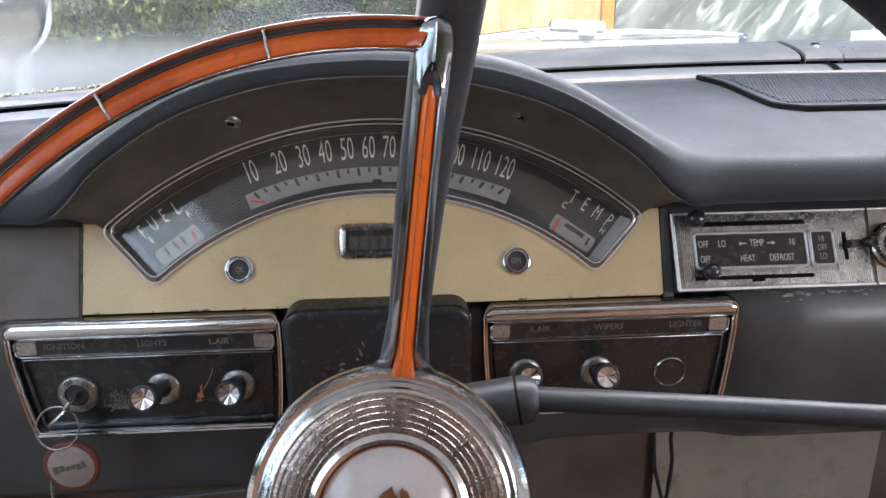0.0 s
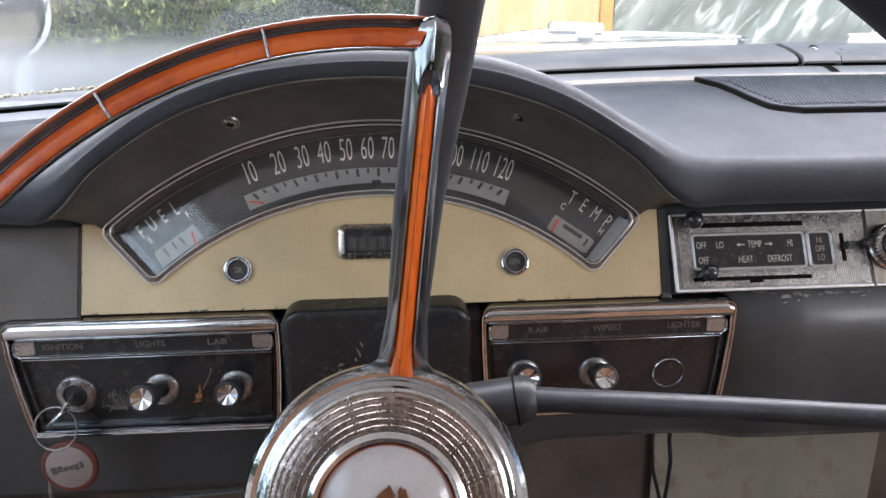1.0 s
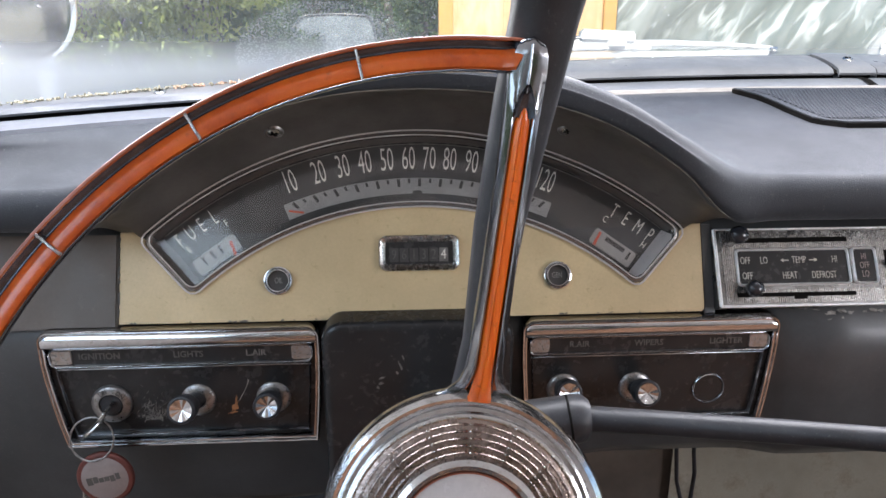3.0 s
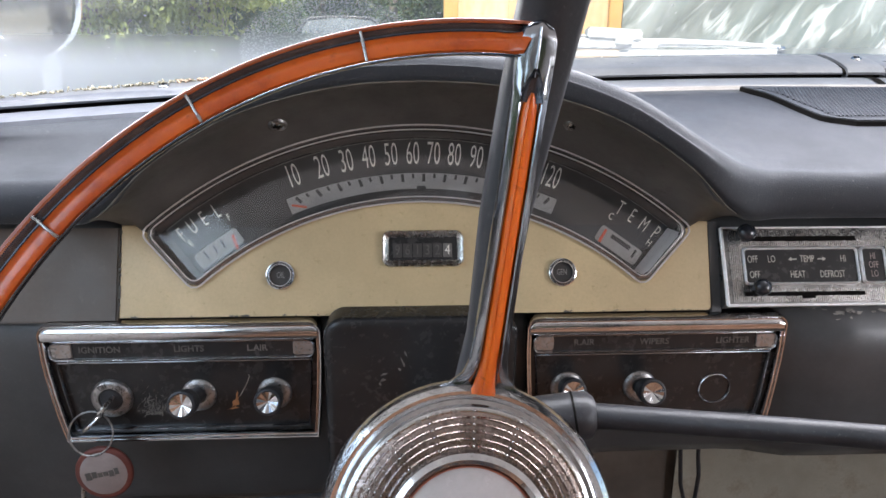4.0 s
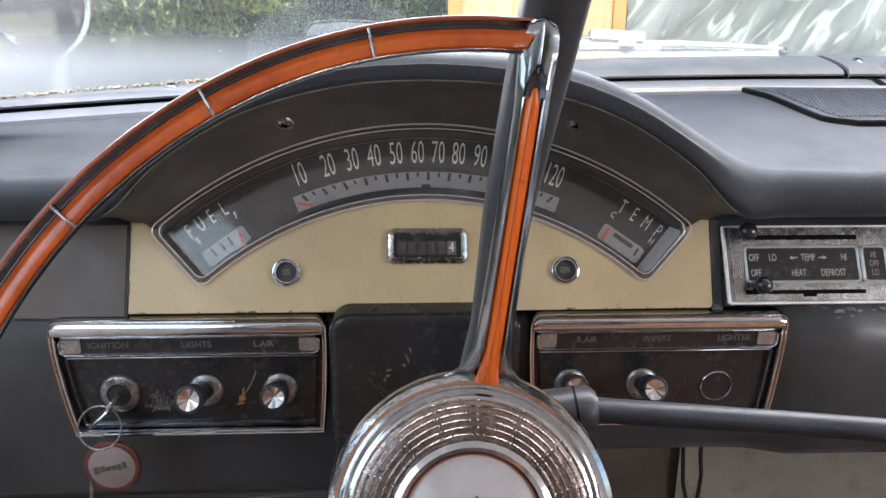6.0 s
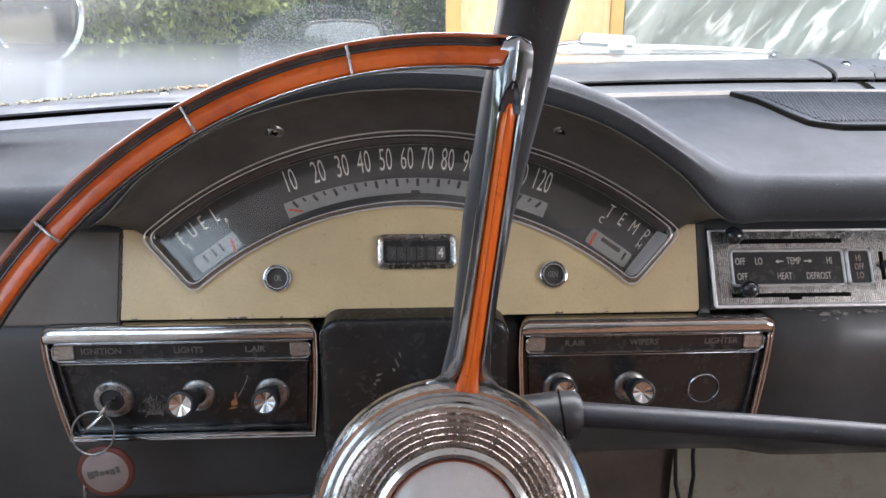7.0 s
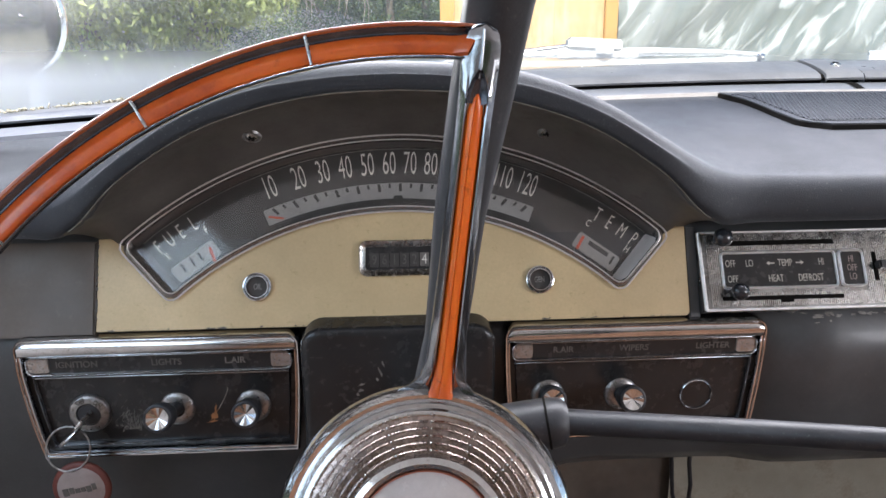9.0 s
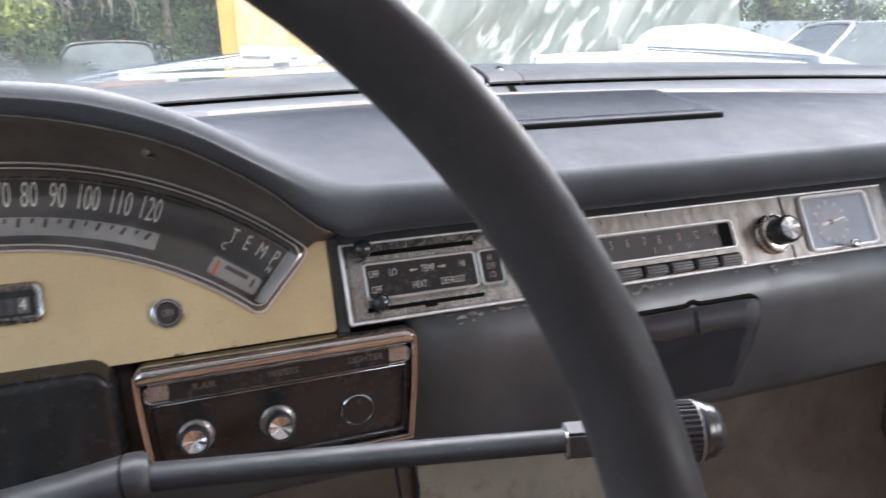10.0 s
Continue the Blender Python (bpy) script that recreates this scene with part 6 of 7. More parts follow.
    tube(bm, [q(0.1440, 0.0001, 0.0026), q(0.1480, 0.0, 0.0020), q(0.153, 0.0, 0.0040), q(0.1585, 0.0002, 0.0060)], [0.0004, 0.0006, 0.0005, 0.0004], 10)
    part("arm_ridge", bm, "chrome_worn_dimmed", wheel, "narrow chrome ridge")


spoke(SPOKE)
spoke(SPOKE + math.pi)
# horn ring: from the upper arm round the left to the lower arm
A0, A1 = SPOKE - 0.012, SPOKE + math.pi + 0.012


def ring_sheet(profile, a0=A0, a1=A1, n=96):
    bm = bmesh.new()
    grid(bm, [[wl(r * math.cos(a), r * math.sin(a), h) for r, h in profile] for a in (lerp(a0, a1, k / n) for k in range(n + 1))])
    return bm


part("horn_ring", ring_sheet(((0.1510, -0.0006), (0.1504, 0.0020), (0.1507, 0.0028), (0.1512, 0.0018), (0.1514, 0.0004), (0.1600, 0.0002), (0.1601, 0.0026), (0.1604, 0.0032), (0.1608, 0.0028), (0.1617, 0.0008), (0.1612, -0.003), (0.1600, -0.004), (0.1530, -0.0020), (0.1510, -0.0006)), A0 + 0.047), "chrome", wheel, "chrome horn half-ring", 40)
# the inlay ends on a slant, lying over the flank of the arm
bm = bmesh.new()
rows = []
for k in range(121):
    row = []
    for r, h in ((0.1513, 0.0006), (0.1518, 0.0020), (0.1540, 0.0027), (0.1568, 0.0021), (0.1580, 0.0009)):
        a = lerp(A0 + lerp(0.040, 0.020, (r - 0.1513) / 0.0067), A1, (k / 120) ** 1.5)
        row.append(wl(r * math.cos(a), r * math.sin(a), h + 0.0020 * smooth(A0 + 0.075, A0 + 0.030, a)))
    rows.append(row)
grid(bm, rows)
part("ring_inlay", bm, "amber", wheel, "orange translucent plastic inlay")
part("ring_channel", ring_sheet(((0.1579, 0.0009), (0.1584, 0.0006), (0.1592, 0.0008), (0.1602, 0.0024))), "channel", wheel, "dark tarnished chrome channel")
part("ring_outer_stripe", ring_sheet(((0.1602, 0.0035), (0.1608, 0.0035), (0.1614, 0.0030), (0.1619, 0.0018), (0.1621, 0.0), (0.1617, -0.0030))), "stripe", wheel, "thin reddish-brown outer stripe")
for k in range(9):
    a = SPOKE + radians(19.3 + 19.3 * k)
    if a > A1 - 0.1:
        break
    bm = bmesh.new()
    tube(bm, [wl(r * math.cos(a), r * math.sin(a), h) for r, h in ((0.1510, 0.0026), (0.1526, 0.0030), (0.1550, 0.0036), (0.1575, 0.0028), (0.1600, 0.0036))], 0.00055, 8)
    part("divider", bm, "chrome_dull", wheel, "narrow chrome divider")
# hub with stepped rings
HB = W @ Matrix.Translation((0, 0, HUB_H))
bm = bmesh.new()
lathe(bm, ((0.040, -0.016), (0.0500, -0.014), (0.0522, -0.008), (0.0520, -0.002), (0.0505, 0.0022), (0.0485, 0.0034), (0.0468, 0.0026), (0.0455, 0.0010), (0.0440, 0.0012),
           (0.0432, 0.0036), (0.0422, 0.0040), (0.0412, 0.0030), (0.0292, 0.0058), (0.0284, 0.0088), (0.0264, 0.0098), (0.0248, 0.0088), (0.0240, 0.0060), (0.0, 0.0060)), HB, 96)
hub = part("hub", bm, "chrome", wheel, "round chrome hub with stepped rings", 30)
bm = bmesh.new()
lathe(bm, ((0.0420, 0.0024), (0.0418, 0.0035), (0.0412, 0.0037), (0.0294, 0.0064), (0.0286, 0.0060)), HB, 96)
part("hub_face", bm, "hub_metal", hub, "worn satin chrome cone under the rings")
SEG = 16
for i in range(6):
    r = 0.0421 - 0.00235 * i
    h = 0.0037 + 0.0029 * i / 5
    wide = 0.00082 if i == 0 else 0.00056
    for k in range(SEG):
        a0 = 2 * math.pi * k / SEG + 0.317
        n = 8
        bm = bmesh.new()
        grid(bm, [[HB @ Vector((rr * math.cos(a), rr * math.sin(a), hh)) for rr, hh in ((r - wide, h - 0.0008), (r - wide * 0.6, h + 0.0003), (r, h + 0.0005), (r + wide * 0.7, h + 0.0002), (r + wide, h - 0.0010))] for a in (lerp(a0 + 0.024 * 0.0421 / r, a0 + 2 * math.pi / SEG - 0.024 * 0.0421 / r, j / n) for j in range(n + 1))])
        part("ring_segment", bm, "chrome_dull" if i == 0 else "hub_metal", hub)
bm = bmesh.new()
for i in range(6):
    r, h = 0.0421 - 0.00235 * i, 0.0039 + 0.0029 * i / 5
    for k in range(SEG):
        a = 2 * math.pi * k / SEG + 0.317
        bmesh.ops.create_icosphere(bm, subdivisions=1, radius=0.00050 if i else 0.00065, matrix=HB @ Matrix.Translation((r * math.cos(a), r * math.sin(a), h)))
tagged(part("beads", bm, "chrome_dull", hub, "small chrome beads between the ring segments"), kind="stuff")
bm = bmesh.new()
lathe(bm, ((0.0241, 0.0062), (0.0232, 0.0074), (0.0170, 0.0092), (0.0090, 0.0102), (0, 0.0106)), HB, 48)
med = part("medallion", bm, "medallion", hub, "milky white domed medallion")
# orange reflection round the medallion, added as a thin coloured ring
bm = bmesh.new()
lathe(bm, ((0.0242, 0.0064), (0.0240, 0.0076), (0.0236, 0.0077), (0.0234, 0.0068)), HB, 64)
part("medallion_ring", bm, "stripe", hub, "thin orange-red ring painted as a reflection round the medallion")
bm = bmesh.new()
EM = HB @ Matrix.Translation((0, 0, 0.0112))
slab(bm, [(-0.0115, 0.0005), (-0.0090, -0.0090), (0.0080, -0.0090), (0.0105, 0.0010), (0.0077, 0.0052), (0.0066, 0.0092), (0.0059, 0.0082), (0.0052, 0.0100), (0.0042, 0.0086), (0.0046, 0.0058), (0.0030, 0.0050),
          (0.0030, 0.0078), (0.0022, 0.0083), (0.0014, 0.0107), (0.0002, 0.0094), (-0.0016, 0.0086), (-0.0030, 0.0072), (-0.0050, 0.0052), (-0.0078, 0.0040)], EM, 0.0030, 0.0003)
part("emblem", bm, "gold", med, "broken worn gold emblem")
bm = bmesh.new()
for x, y0, y1, a in ((-0.0040, -0.004, 0.0050, -32), (-0.0012, -0.003, 0.0070, -28), (0.0055, 0.0, 0.0072, 24), (0.0010, -0.006, 0.002, -30)):
    box(bm, (-0.0005, 0, 0), (0.0005, y1 - y0, 0.0007), 0.0002, 1, EM @ Matrix.Translation((x, y0, 0)) @ pose(0, 0, 0, 0, 0, a))
part("emblem_relief", bm, "gold", med, "raised ribs of the emblem")

# ---------------------------------------------------------------- outside: the car's own front
bonnet = thing("bonnet", (XM, 1.4, 1.0), "pale blue-white painted car bonnet", "bonnet")
bm = bmesh.new()
rows = []
for k in range(25):
    x = -0.56 + 1.86 * k / 24
    d = abs(x - XM) / 0.93
    rows.append([Vector((x, y, z - 0.05 * d * d + (0.03 * smooth(0.75, 0.95, d)))) for y, z in ((0.80 - 0.25 * (x - XM) ** 2, 1.150), (0.95, 1.155), (1.3, 1.150), (1.8, 1.12), (2.2, 1.06), (2.28, 0.95))])
grid(bm, rows)
part("panel", bm, "hood", bonnet, "", 60)
for s, x in ((-1, -0.56), (1, 1.30)):
    bm = bmesh.new()
    grid(bm, [[(x + s * o, y, lerp(z1, 0.34, f)) for f, o in ((0, 0.0), (0.15, 0.03), (0.5, 0.05), (0.85, 0.03), (1, 0.0))] for y, z1 in ((0.62, 1.125), (0.95, 1.132), (1.3, 1.130), (1.8, 1.10), (2.2, 1.04), (2.28, 0.93))])
    part("wing", bm, "hood", bonnet, "pale painted front wing", 60)
bm = bmesh.new()
rows = [[cowl(x, 0.742, 1.176), cowl(x, 0.775, 1.165), cowl(x, 0.805, 1.152)] for x in (lerp(-0.56, 1.30, k / 40) for k in range(41))]
grid(bm, rows)
solo("cowl_panel", bm, "hood", "pale painted cowl panel below the windscreen", "cowl", kind="structure")


def wiper(pivot, joint, left, right, size=1.0):
    """An arm from its pivot up to a bright joint, which carries a long bowed blade."""
    w = thing("windscreen_wiper", pivot, "bright chrome windscreen wiper lying on the glass", "wiper", "windscreen wipers")
    p, j, a, t = Vector(pivot), Vector(joint), Vector(left), Vector(right)
    bm = bmesh.new()
    lathe(bm, ((0.0065, -0.03), (0.0070, 0.0), (0.0060, 0.0020), (0.004, 0.0032), (0, 0.0036)), Matrix.Translation(p), 24)
    part("pivot_cap", bm, "chrome", w, "domed chrome pivot cap")
    bm = bmesh.new()
    tube(bm, [p, p.lerp(j, 0.3) + Vector((0, 0, 0.001)), j], [0.0048, 0.0040, 0.0026], 10)
    part("arm", bm, "chrome", w, "tapered chrome arm")
    bm = bmesh.new()
    k = Matrix.Translation(j) @ Matrix.Scale(size, 4)
    box(bm, (-0.024, -0.008, -0.006), (0.030, 0.008, 0.0050), 0.002, 2, k @ pose(0, 0, 0, 0, 3, 0))
    box(bm, (-0.034, -0.006, -0.0150), (0.048, 0.006, -0.0050), 0.002, 2, k)
    lathe(bm, ((0.011, -0.010), (0.012, -0.002), (0.008, 0.003), (0, 0.004)), k @ Matrix.Translation((0.012, 0, 0)), 16)
    part("joint", bm, "wiper_bright", w, "bright metal joint block")
    bm = bmesh.new()
    tube(bm, [a, a.lerp(j, 0.5) + Vector((0, 0, -0.003)), j + Vector((0, 0, -0.009)), j.lerp(t, 0.35) + Vector((0, 0, -0.004)), j.lerp(t, 0.7) + Vector((0, 0, -0.001)), t], [0.0020, 0.003, 0.0045, 0.0042, 0.003, 0.0020], 8)
    part("bridge", bm, "wiper_bright", w, "bowed chrome blade bridge")
    bm = bmesh.new()
    d = t - a
    box(bm, (-0.0022, 0, -0.007), (0.0022, d.length, -0.002), m=Matrix.Translation(a) @ d.to_track_quat("Y", "Z").to_matrix().to_4x4())
    part("blade", bm, "wiper_bright", w, "metal-backed blade")
    bm = bmesh.new()
    box(bm, (-0.004, -0.004, -0.006), (0.004, 0.004, 0.001), 0.001, 1, Matrix.Translation(t))
    part("end_clip", bm, "chrome", w, "small end clip")


wiper((-0.020, 0.775, 1.197), (0.150, 0.760, 1.2185), (0.020, 0.762, 1.2035), (0.318, 0.752, 1.2065))
wiper((0.792, 0.731, 1.1950), (0.548, 0.752, 1.2140), (0.4290, 0.752, 1.2070), (0.768, 0.737, 1.2005), 0.6)

# leaf litter lying along the foot of the glass
lit = random.Random(21)
for nm, mat_, lo, hi, n, lab in (("leaf_litter", "litter", -0.46, -0.20, 300, "pale dry leaf litter along the foot of the windscreen"), ("pink_debris", "litter_pink", -0.235, -0.10, 160, "pinkish crumbs of debris along the foot of the windscreen")):
    bm = bmesh.new()
    for k in range(n):
        x = lit.uniform(lo, hi)
        if nm == "leaf_litter" and lit.random() > 0.35:
            x = lit.choice((-0.40, -0.37, -0.33, -0.285, -0.26, -0.235)) + lit.gauss(0, 0.010)
        c = cowl(x, 0.724, 1.1990) - drop(x, 0.85) + Vector((0, lit.uniform(-0.004, 0.004), abs(lit.gauss(0, 0.0008))))
        r = lit.uniform(0.0005, 0.0018)
        bmesh.ops.create_icosphere(bm, subdivisions=1, radius=r, matrix=Matrix.Translation(c) @ Matrix.Rotation(lit.uniform(0, 6), 4, (lit.random(), lit.random(), 1)) @ Matrix.Diagonal((lit.uniform(0.7, 1.6), lit.uniform(0.6, 1.2), lit.uniform(0.35, 0.8), 1)))
    solo(nm, bm, mat_, lab, "litter", kind="stuff", smooth=0)

# round chrome mirror on the wing
mir = thing("wing_mirror", (-0.455, 0.86, 1.10), "round chrome wing mirror on a pale stalk", "mirror")
mm = plane_frame((-0.447, 0.850, 1.254), (1, -0.20, 0), (0, -0.07, 1))
bm = bmesh.new()
lathe(bm, ((0.0, -0.030), (0.035, -0.026), (0.056, -0.012), (0.062, 0.0), (0.062, 0.004), (0.060, 0.006), (0.0555, 0.005), (0.055, 0.001)), mm, 48)
part("shell", bm, "chrome", mir, "chrome shell and rim")
bm = bmesh.new()
lathe(bm, ((0.0555, 0.002), (0, 0.0022)), mm, 40)
part("glass", bm, "mirror", mir, "mirror glass")
bm = bmesh.new()
tube(bm, [(-0.443, 0.875, 1.215), (-0.443, 0.870, 1.17), (-0.443, 0.868, 1.115)], [0.009, 0.010, 0.014], 14)
part("stalk", bm, "hood", mir, "pale painted stalk")

# ---------------------------------------------------------------- outside: yard
bm = bmesh.new()
grid(bm, [[(x, y, 0.0) for y in (-300, -30, 0, 30, 60, 400)] for x in (-400, -60, -15, 0, 15, 60, 400)])
solo("ground", bm, "ground", "pale gravel yard reaching to the horizon", "ground", kind="structure", smooth=0)


def leafy(bm, rnd, c, rad, n, size):
    for _ in range(n):
        while True:
            p = Vector((rnd.uniform(-1, 1), rnd.uniform(-1, 1), rnd.uniform(-1, 1)))
            if 0.25 < p.length < 1:
                break
        p = Vector((p.x * rad[0], p.y * rad[1], p.z * rad[2])) + c
        q = Euler((rnd.uniform(0, 6.3), rnd.uniform(0, 6.3), rnd.uniform(0, 6.3))).to_matrix()
        s = size * rnd.uniform(0.6, 1.4)
        vs = [bm.verts.new(p + q @ Vector(v) * s) for v in ((-0.5, 0, 0), (0, -0.25, 0.05), (0.6, 0, 0), (0, 0.25, 0.05))]
        bm.faces.new(vs)


def tree(x, y, height, spread, mat_, seed, name="tree", leaves=2600, size=0.16, low=0.0):
    rnd = random.Random(seed)
    t = thing(name, (x, y, 0), {"foliage": "mid-green leafy tree in sunlight", "foliage_light": "yellow-green sunlit leafy shrub", "foliage_dark": "dark green shaded leafy tree"}[mat_], "tree", "trees behind the yard")
    bm = bmesh.new()
    top = Vector((x + rnd.uniform(-0.2, 0.2), y, height * 0.75))
    tube(bm, [(x, y, -0.1), Vector((x, y, 0)).lerp(top, 0.4) + Vector((rnd.uniform(-.1, .1), 0, 0)), top], [0.05 * height * 0.5 + 0.03, 0.03 * height * 0.5 + 0.02, 0.02], 9)
    limbs = []
    for k in range(9):
        f = rnd.uniform(0.15, 0.9)
        a = Vector((x, y, 0)).lerp(top, f)
        b = a + Vector((rnd.uniform(-1, 1) * spread * 0.7, rnd.uniform(-0.7, 0.7) * spread, rnd.uniform(0.1, 0.5) * height * 0.5))
        tube(bm, [a, a.lerp(b, 0.5) + Vector((0, 0, 0.1)), b], [0.03, 0.02, 0.008], 6)
        limbs.append(b)
    part("trunk", bm, "bark", t)
    bm = bmesh.new()
    clumps = limbs + [Vector((x + rnd.gauss(0, spread * 0.45), y + rnd.gauss(0, spread * 0.35), rnd.uniform(low, height))) for _ in range(22)]
    for c in clumps:
        r = rnd.uniform(0.28, 0.6) * spread * 0.75
        leafy(bm, rnd, c, (r, r, r * 0.75), leaves // len(clumps), size)
    part("crown", bm, mat_, t, smooth=0)
    return t


def polar(az, dist):
    return -0.03 + dist * math.sin(radians(az)), 0.06 + dist * math.cos(radians(az))


for i, (az, d, h, sp, mt) in enumerate(((-38, 9.0, 4.2, 1.9, "foliage"), (-30, 8.5, 3.6, 1.6, "foliage"), (-22, 8.0, 3.2, 1.3, "foliage_light"), (-17, 9.0, 3.4, 1.3, "foliage_light"), (-15, 12.0, 4.8, 1.7, "foliage_dark"),
                                        (-27, 14.0, 6.5, 2.6, "foliage_dark"), (-7, 18.0, 6.0, 2.6, "foliage_dark"), (-1, 17.0, 6.0, 2.6, "foliage_dark"), (4, 19.0, 6.5, 2.8, "foliage"), (-16, 19.0, 7.0, 3.0, "foliage_dark"),
                                        (-36, 16.0, 6.5, 3.0, "foliage_dark"), (-24, 7.4, 3.0, 1.2, "foliage_light"), (-41, 11.0, 5.0, 2.4, "foliage_dark"), (-32, 11.5, 5.0, 2.3, "foliage_dark"), (-21, 11.0, 4.6, 1.9, "foliage"), (-11, 18.0, 6.0, 2.4, "foliage_dark"), (-4, 18.5, 6.0, 2.2, "foliage"), (2, 18.0, 6.0, 2.2, "foliage_dark"), (42, 22.0, 6.5, 3.0, "foliage_dark"), (49, 24.0, 7.0, 3.2, "foliage_dark"), (45, 23.0, 4.2, 1.2, "foliage_light"), (56, 22.0, 7.0, 3.2, "foliage"), (176, 13.0, 6.0, 3.5, "foliage_dark"), (195, 13.0, 6.5, 3.5, "foliage"), (215, 12.0, 6.0, 3.2, "foliage_dark"), (158, 14.0, 6.0, 3.5, "foliage"), (232, 11.0, 5.5, 3.0, "foliage"), (248, 11.0, 6.0, 3.0, "foliage_dark"))):
    x, y = polar(az, d)
    tree(x, y, h, sp, mt, 100 + i, leaves=15000, size=0.05 + 0.0022 * d)

# tangle of pale dry branches hanging in front of the dark trees
dry = random.Random(77)
x, y = polar(-11.5, 9.5)
tangle = thing("dry_shrub", (x, y, 0), "leafless shrub of pale drooping branches", "shrub")
bm = bmesh.new()
for k in range(3):
    b = Vector((x - 0.7 + dry.uniform(-0.25, 0.25), y + dry.uniform(-0.15, 0.15), -0.05))
    t = Vector((x + dry.uniform(-0.9, 0.9), y + dry.uniform(-0.3, 0.3), dry.uniform(2.1, 3.0)))
    tube(bm, [b, b.lerp(t, 0.5) + Vector((dry.uniform(-0.1, 0.1), 0, 0.15)), t], [0.026, 0.018, 0.008], 7)
part("stem", bm, "dry_wood", tangle)
bm = bmesh.new()
for k in range(330):
    p = Vector((x + dry.gauss(-0.1, 0.55), y + dry.gauss(0, 0.25), dry.uniform(2.05, 3.0)))
    d = Vector((dry.uniform(-0.30, 0.30), dry.uniform(-0.1, 0.1), 0))
    l = dry.uniform(0.12, 0.5)
    tube(bm, [p, p + d * 0.5 + Vector((0, 0, 0.04)), p + d + Vector((0, 0, -l * 0.5)), p + d * 1.1 + Vector((dry.uniform(-0.05, 0.05), 0, -l))], [0.011, 0.010, 0.007, 0.003], 5)
tagged(part("twigs", bm, "dry_wood", tangle, "pale drooping twigs"), kind="stuff")

# yellow boarded doorway in the sun
door = thing("yellow_door", (1.55, 9.2, 0), "sunlit yellow-orange boarded door in an ochre frame", "door")
for k in range(3):
    bm = bmesh.new()
    box(bm, (0.605 + 0.643 * k, 9.20, 0.02), (0.605 + 0.643 * k + 0.641, 9.25, 3.1), 0.003, 1)
    part("board", bm, "yellow", door)
for x0, x1 in ((0.42, 0.60), (2.535, 2.70)):
    bm = bmesh.new()
    box(bm, (x0, 9.14, 0.0), (x1, 9.28, 3.1), 0.01)
    part("jamb", bm, "yellow_trim", door, "ochre door jamb")
bm = bmesh.new()
box(bm, (0.42, 9.14, 3.105), (2.70, 9.28, 3.3), 0.01)
part("lintel", bm, "yellow_trim", door)

# grey plastic sheeting hung along a frame
shed = thing("plastic_sheeting", (5.5, 9.3, 0), "crinkled grey translucent plastic sheeting hung on posts", "sheeting")
bm = bmesh.new()
rows = []
for k in range(121):
    x = 2.74 + 5.6 * k / 120
    row = []
    for j in range(31):
        z = 3.3 * j / 30
        n1 = noise.noise(Vector((x * 1.6 - z * 0.9, z * 0.9, 3.1)))
        n2 = noise.noise(Vector((x * 5.0 - z * 2.6, z * 1.6, 9.7)))
        row.append((x, 9.3 + 0.16 * n1 + 0.06 * n2, z))
    rows.append(row)
grid(bm, rows)
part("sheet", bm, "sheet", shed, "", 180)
for x in (2.80, 4.6, 6.4, 8.3):
    bm = bmesh.new()
    box(bm, (x - 0.05, 9.45, 0), (x + 0.05, 9.55, 3.35), 0.01)
    part("post", bm, "bark", shed, "grey timber post")


# dense woods behind the trees, closing the view
bm = bmesh.new()
rows = []
for k in range(281):
    az = lerp(-215, 34, k / 280)
    row = []
    for j in range(25):
        z = 9.0 * j / 24
        n1 = noise.noise(Vector((az * 0.16, z * 0.7, 1.3)))
        n2 = noise.noise(Vector((az * 0.75, z * 2.4, 5.9)))
        x, y = polar(az, 23.5 + 1.5 * n1 + 0.7 * n2 + 0.10 * z)
        row.append((x, y, z + (0.9 * n1 if j == 24 else 0)))
    rows.append(row)
grid(bm, rows)
solo("backdrop_woods", bm, "foliage_dark", "dense dark green woods behind the yard", "woods", kind="structure", smooth=0)


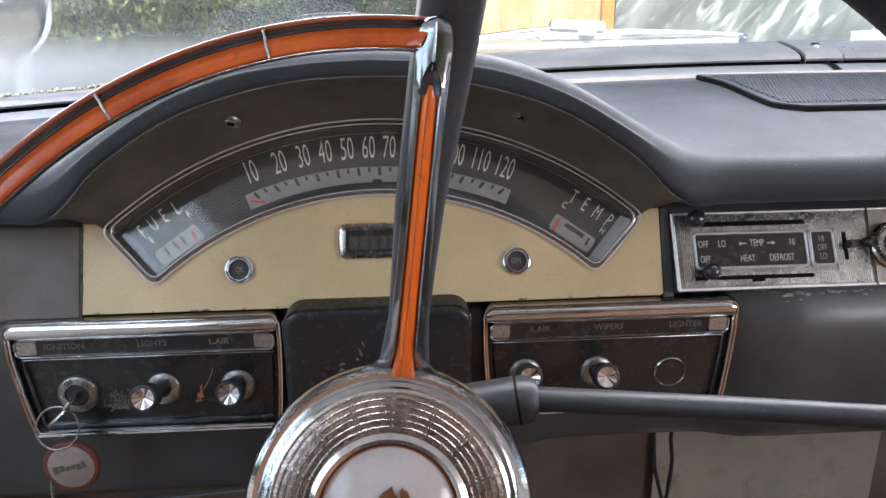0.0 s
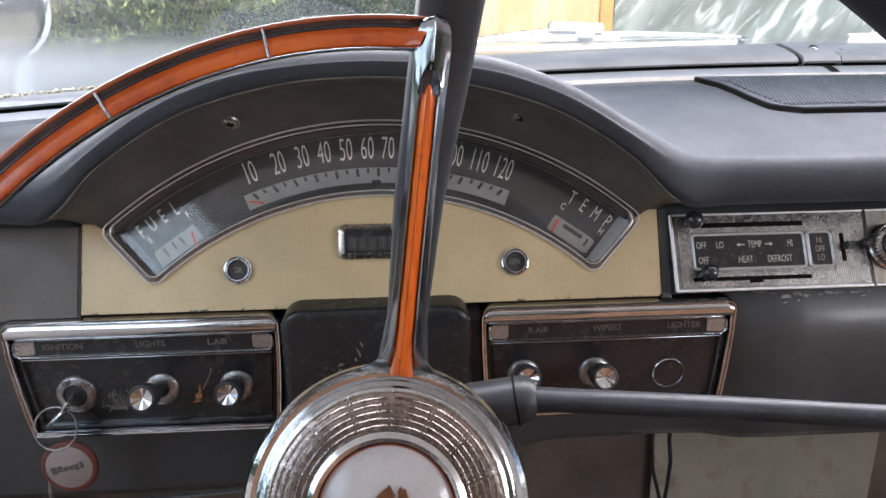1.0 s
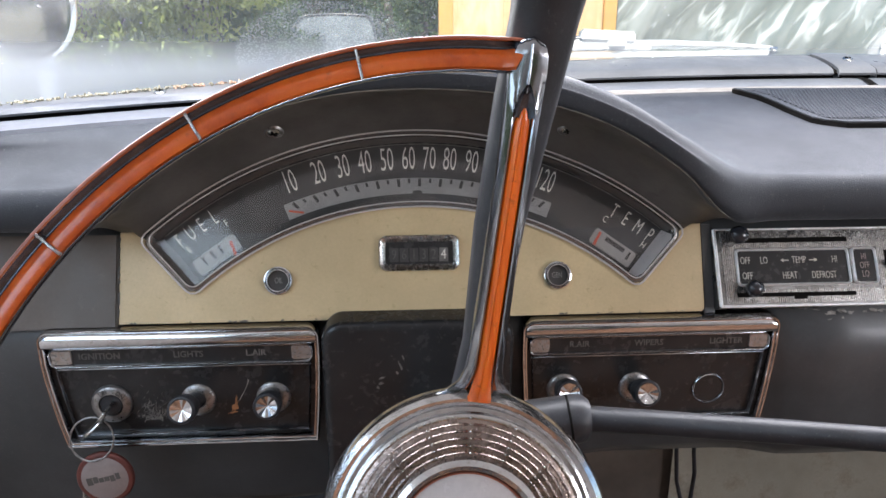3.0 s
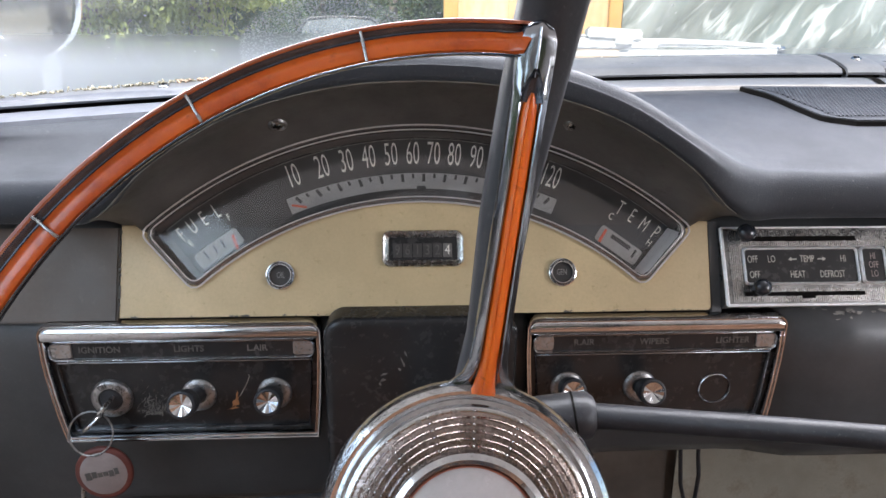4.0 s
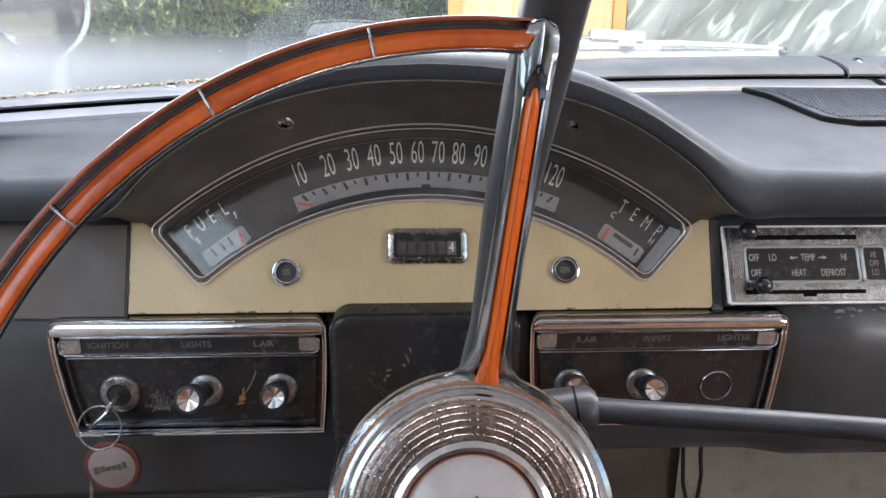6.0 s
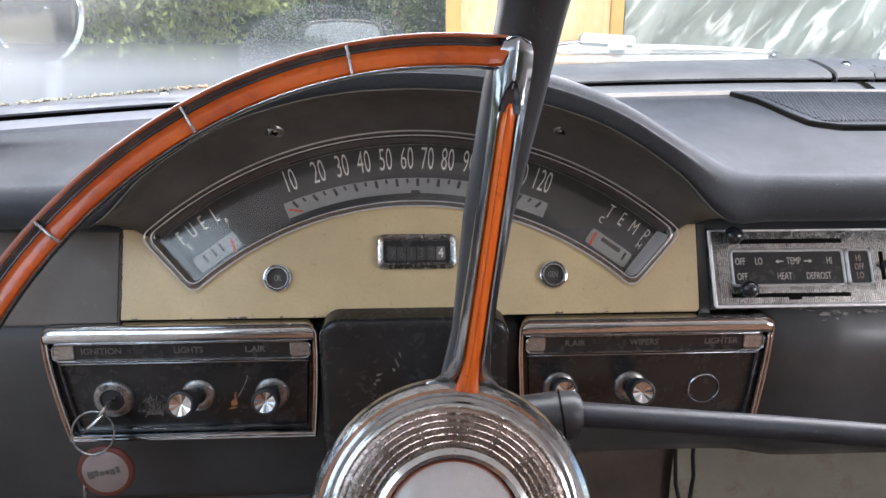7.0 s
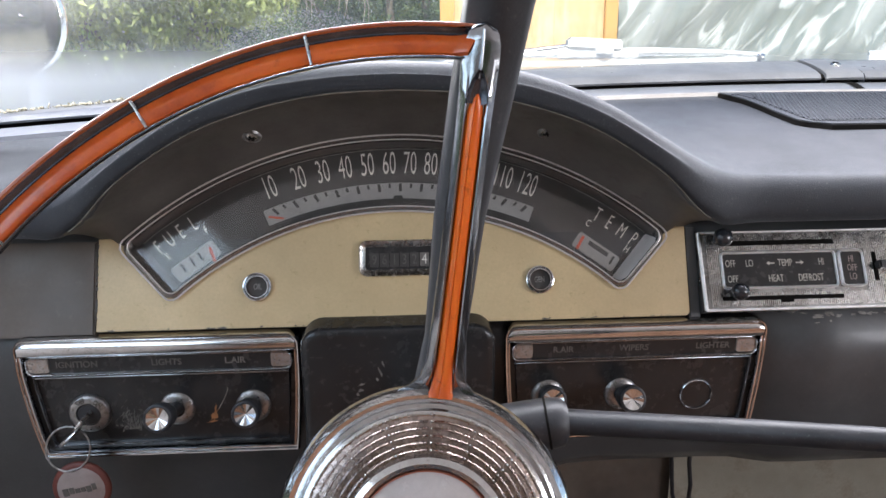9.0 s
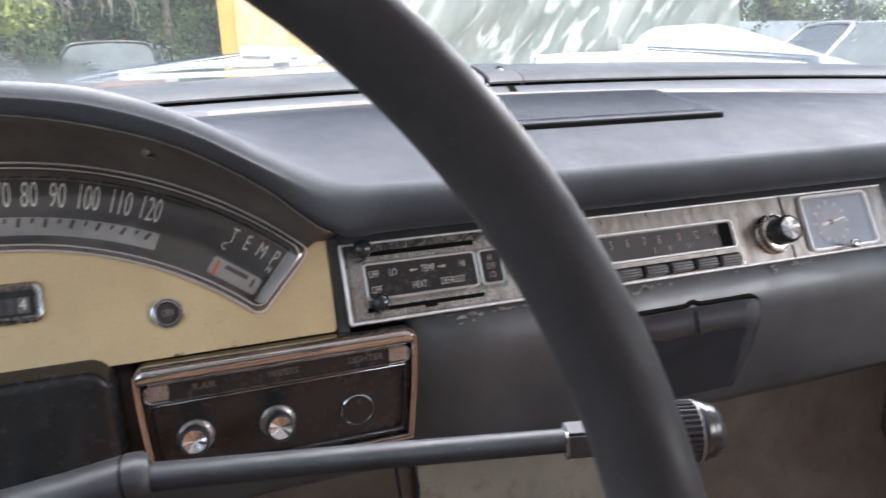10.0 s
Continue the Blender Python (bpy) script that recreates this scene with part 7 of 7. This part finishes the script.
def parked_car(x, y, turn, body, upper, label, height=1.75, length=4.4, width=1.8):
    """A plain passenger car with its nose along local +y."""
    m = pose(x, y, 0, 0, 0, turn)
    c = thing("parked_car", (x, y, 0), label, "car", "parked cars")
    hw, hl = width / 2, length / 2
    belt = height * 0.58
    prof = [(-hl, 0.35), (-hl, belt * 0.75), (-hl + 0.05, belt), (-hl + 0.12, belt + 0.04)] + [(hl - 1.25, belt + 0.02), (hl - 0.35, belt * 0.88), (hl - 0.04, belt * 0.72), (hl, 0.35)]
    bm = bmesh.new()
    rows = []
    for s, inset in ((-1, 0.0), (-0.92, 0.03), (0, 0.05), (0.92, 0.03), (1, 0.0)):
        rows.append([m @ Vector((s * hw, yy, zz + (inset if zz > belt * 0.8 else 0))) for yy, zz in prof])
    grid(bm, rows)
    for s in (0, -1):
        bm.faces.new([bm.verts.new(v) for v in rows[s]])
    bmesh.ops.remove_doubles(bm, verts=bm.verts, dist=0.001)
    part("body", bm, body, c, "", 40)
    roof = [(-hl + 0.15, belt + 0.03, hw * 0.96), (-hl + 0.40, height - 0.05, hw * 0.80), (-hl + 0.75, height, hw * 0.78), (hl - 2.05, height - 0.01, hw * 0.78), (hl - 1.30, belt + 0.02, hw * 0.96)]
    bm = bmesh.new()
    grid(bm, [[m @ Vector((-w, yy, zz)), m @ Vector((-w * 0.6, yy, zz + 0.03)), m @ Vector((w * 0.6, yy, zz + 0.03)), m @ Vector((w, yy, zz))] for yy, zz, w in roof[1:4]])
    part("roof", bm, upper, c)
    bm = bmesh.new()
    a, b = roof[3], roof[4]
    grid(bm, [[m @ Vector((-w, yy, zz)), m @ Vector((0, yy + 0.06, zz + 0.02)), m @ Vector((w, yy, zz))] for yy, zz, w in (a, b)])
    part("windscreen", bm, "car_glass", c, "dark windscreen")
    bm = bmesh.new()
    (ya, za, wa), (yb, zb, wb) = roof[3], roof[4]
    tube(bm, [m @ Vector((s * lerp(wb, wa, f), lerp(yb, ya, f) + 0.03 + 0.05 * (1 - abs(s)), lerp(zb, za, f) + 0.01)) for s, f in ((-1, 0), (-1.0, 0.5), (-0.99, 0.78), (-0.93, 0.93), (-0.82, 1.0), (-0.4, 1.03), (0, 1.04), (0.4, 1.03), (0.82, 1.0), (0.93, 0.93), (0.99, 0.78), (1.0, 0.5), (1, 0))], 0.03, 8)
    part("windscreen_frame", bm, upper, c, "rounded windscreen surround")
    bm = bmesh.new()
    a, b = roof[0], roof[1]
    grid(bm, [[m @ Vector((-w, yy, zz)), m @ Vector((0, yy - 0.04, zz)), m @ Vector((w, yy, zz))] for yy, zz, w in (a, b)])
    part("rear_window", bm, "car_glass", c, "dark rear window")
    for s in (-1, 1):
        bm = bmesh.new()
        bm.faces.new([bm.verts.new(m @ Vector((s * w, yy, zz))) for yy, zz, w in roof])
        part("side_window", bm, "car_glass", c, "dark side glass", 0)
        for yy in (-hl + 0.20, -hl + 1.5):
            bm = bmesh.new()
            top = height - 0.03
            box(bm, (-0.045, -0.05, 0), (0.045, 0.05, top - belt), 0.01, 1, m @ Matrix.Translation((s * (hw * 0.955), yy, belt)) @ pose(0, 0, 0, 0, -s * 14, 0))
            part("pillar", bm, upper, c)
        bm = bmesh.new()
        box(bm, (-0.11, -0.05, -0.08), (0.11, 0.05, 0.08), 0.03, 3, m @ Matrix.Translation((s * (hw + 0.10), hl - 1.55, belt + 0.08)))
        part("door_mirror", bm, "wiper_bright", c, "bright door mirror")
        for yy in (-hl + 0.8, hl - 0.85):
            wm = m @ Matrix.Translation((s * (hw - 0.10), yy, 0.33)) @ pose(0, 0, 0, 0, 90, 0)
            bm = bmesh.new()
            lathe(bm, ((0.20, -0.11), (0.31, -0.11), (0.33, -0.07), (0.33, 0.07), (0.31, 0.11), (0.20, 0.11)), wm, 28)
            wh = part("wheel", bm, "tyre", c, "black tyre")
            bm = bmesh.new()
            lathe(bm, ((0, -0.09), (0.20, -0.10), (0.20, 0.10), (0, 0.09)), wm, 20)
            part("rim", bm, "chrome_dull", wh, "metal rim")
        bm = bmesh.new()
        box(bm, (-0.16, -0.03, -0.07), (0.16, 0.03, 0.07), 0.03, 3, m @ Matrix.Translation((s * (hw - 0.30), hl - 0.03, belt * 0.70)))
        part("headlight", bm, "chrome", c, "clear headlight")
    return c


x, y = polar(-5.2, 14.5)
parked_car(x, y, 176, "orange_car", "dark_car", "orange parked car facing across the yard", 1.78, 4.3, 1.88)
x, y = 10.2, 9.0
parked_car(x, y, 76, "white_car", "white_car", "white parked saloon car in the sun", 1.66, 4.5, 1.75)
bm = bmesh.new()
rows = []
for k in range(33):
    a = math.pi * k / 32
    row = []
    for j in range(25):
        f = j / 24
        u = -1.75 + 3.5 * f
        hh = 1.62 * (0.2 + 0.8 * math.sqrt(1 - (1 - min(1, f / 0.20)) ** 2)) * (1.0 - 0.42 * smooth(0.28, 1.05, f))
        w = 0.86 * (0.35 + 0.65 * math.sin(math.pi * f) ** 0.5)
        c, q = math.cos(a), math.sin(a)
        fold = 0.025 * noise.noise(Vector((u * 1.7, a * 3.0, 2.2)))
        row.append(pose(6.72, 7.22, 0, 0, 0, -44) @ Vector((u, math.copysign(abs(c) ** 0.5, c) * (w + fold), hh * q ** 0.42 + fold * q)))
    rows.append(row)
grid(bm, rows)
solo("covered_car", bm, "white_car", "parked car under a bright white cover", "car", "parked cars", smooth=180)
bm = bmesh.new()
box(bm, (12.4, 14.6, 0.0), (21.0, 14.8, 2.05), 0.02)
solo("garden_wall", bm, "white_wall", "weathered blue-grey garden wall", "wall")
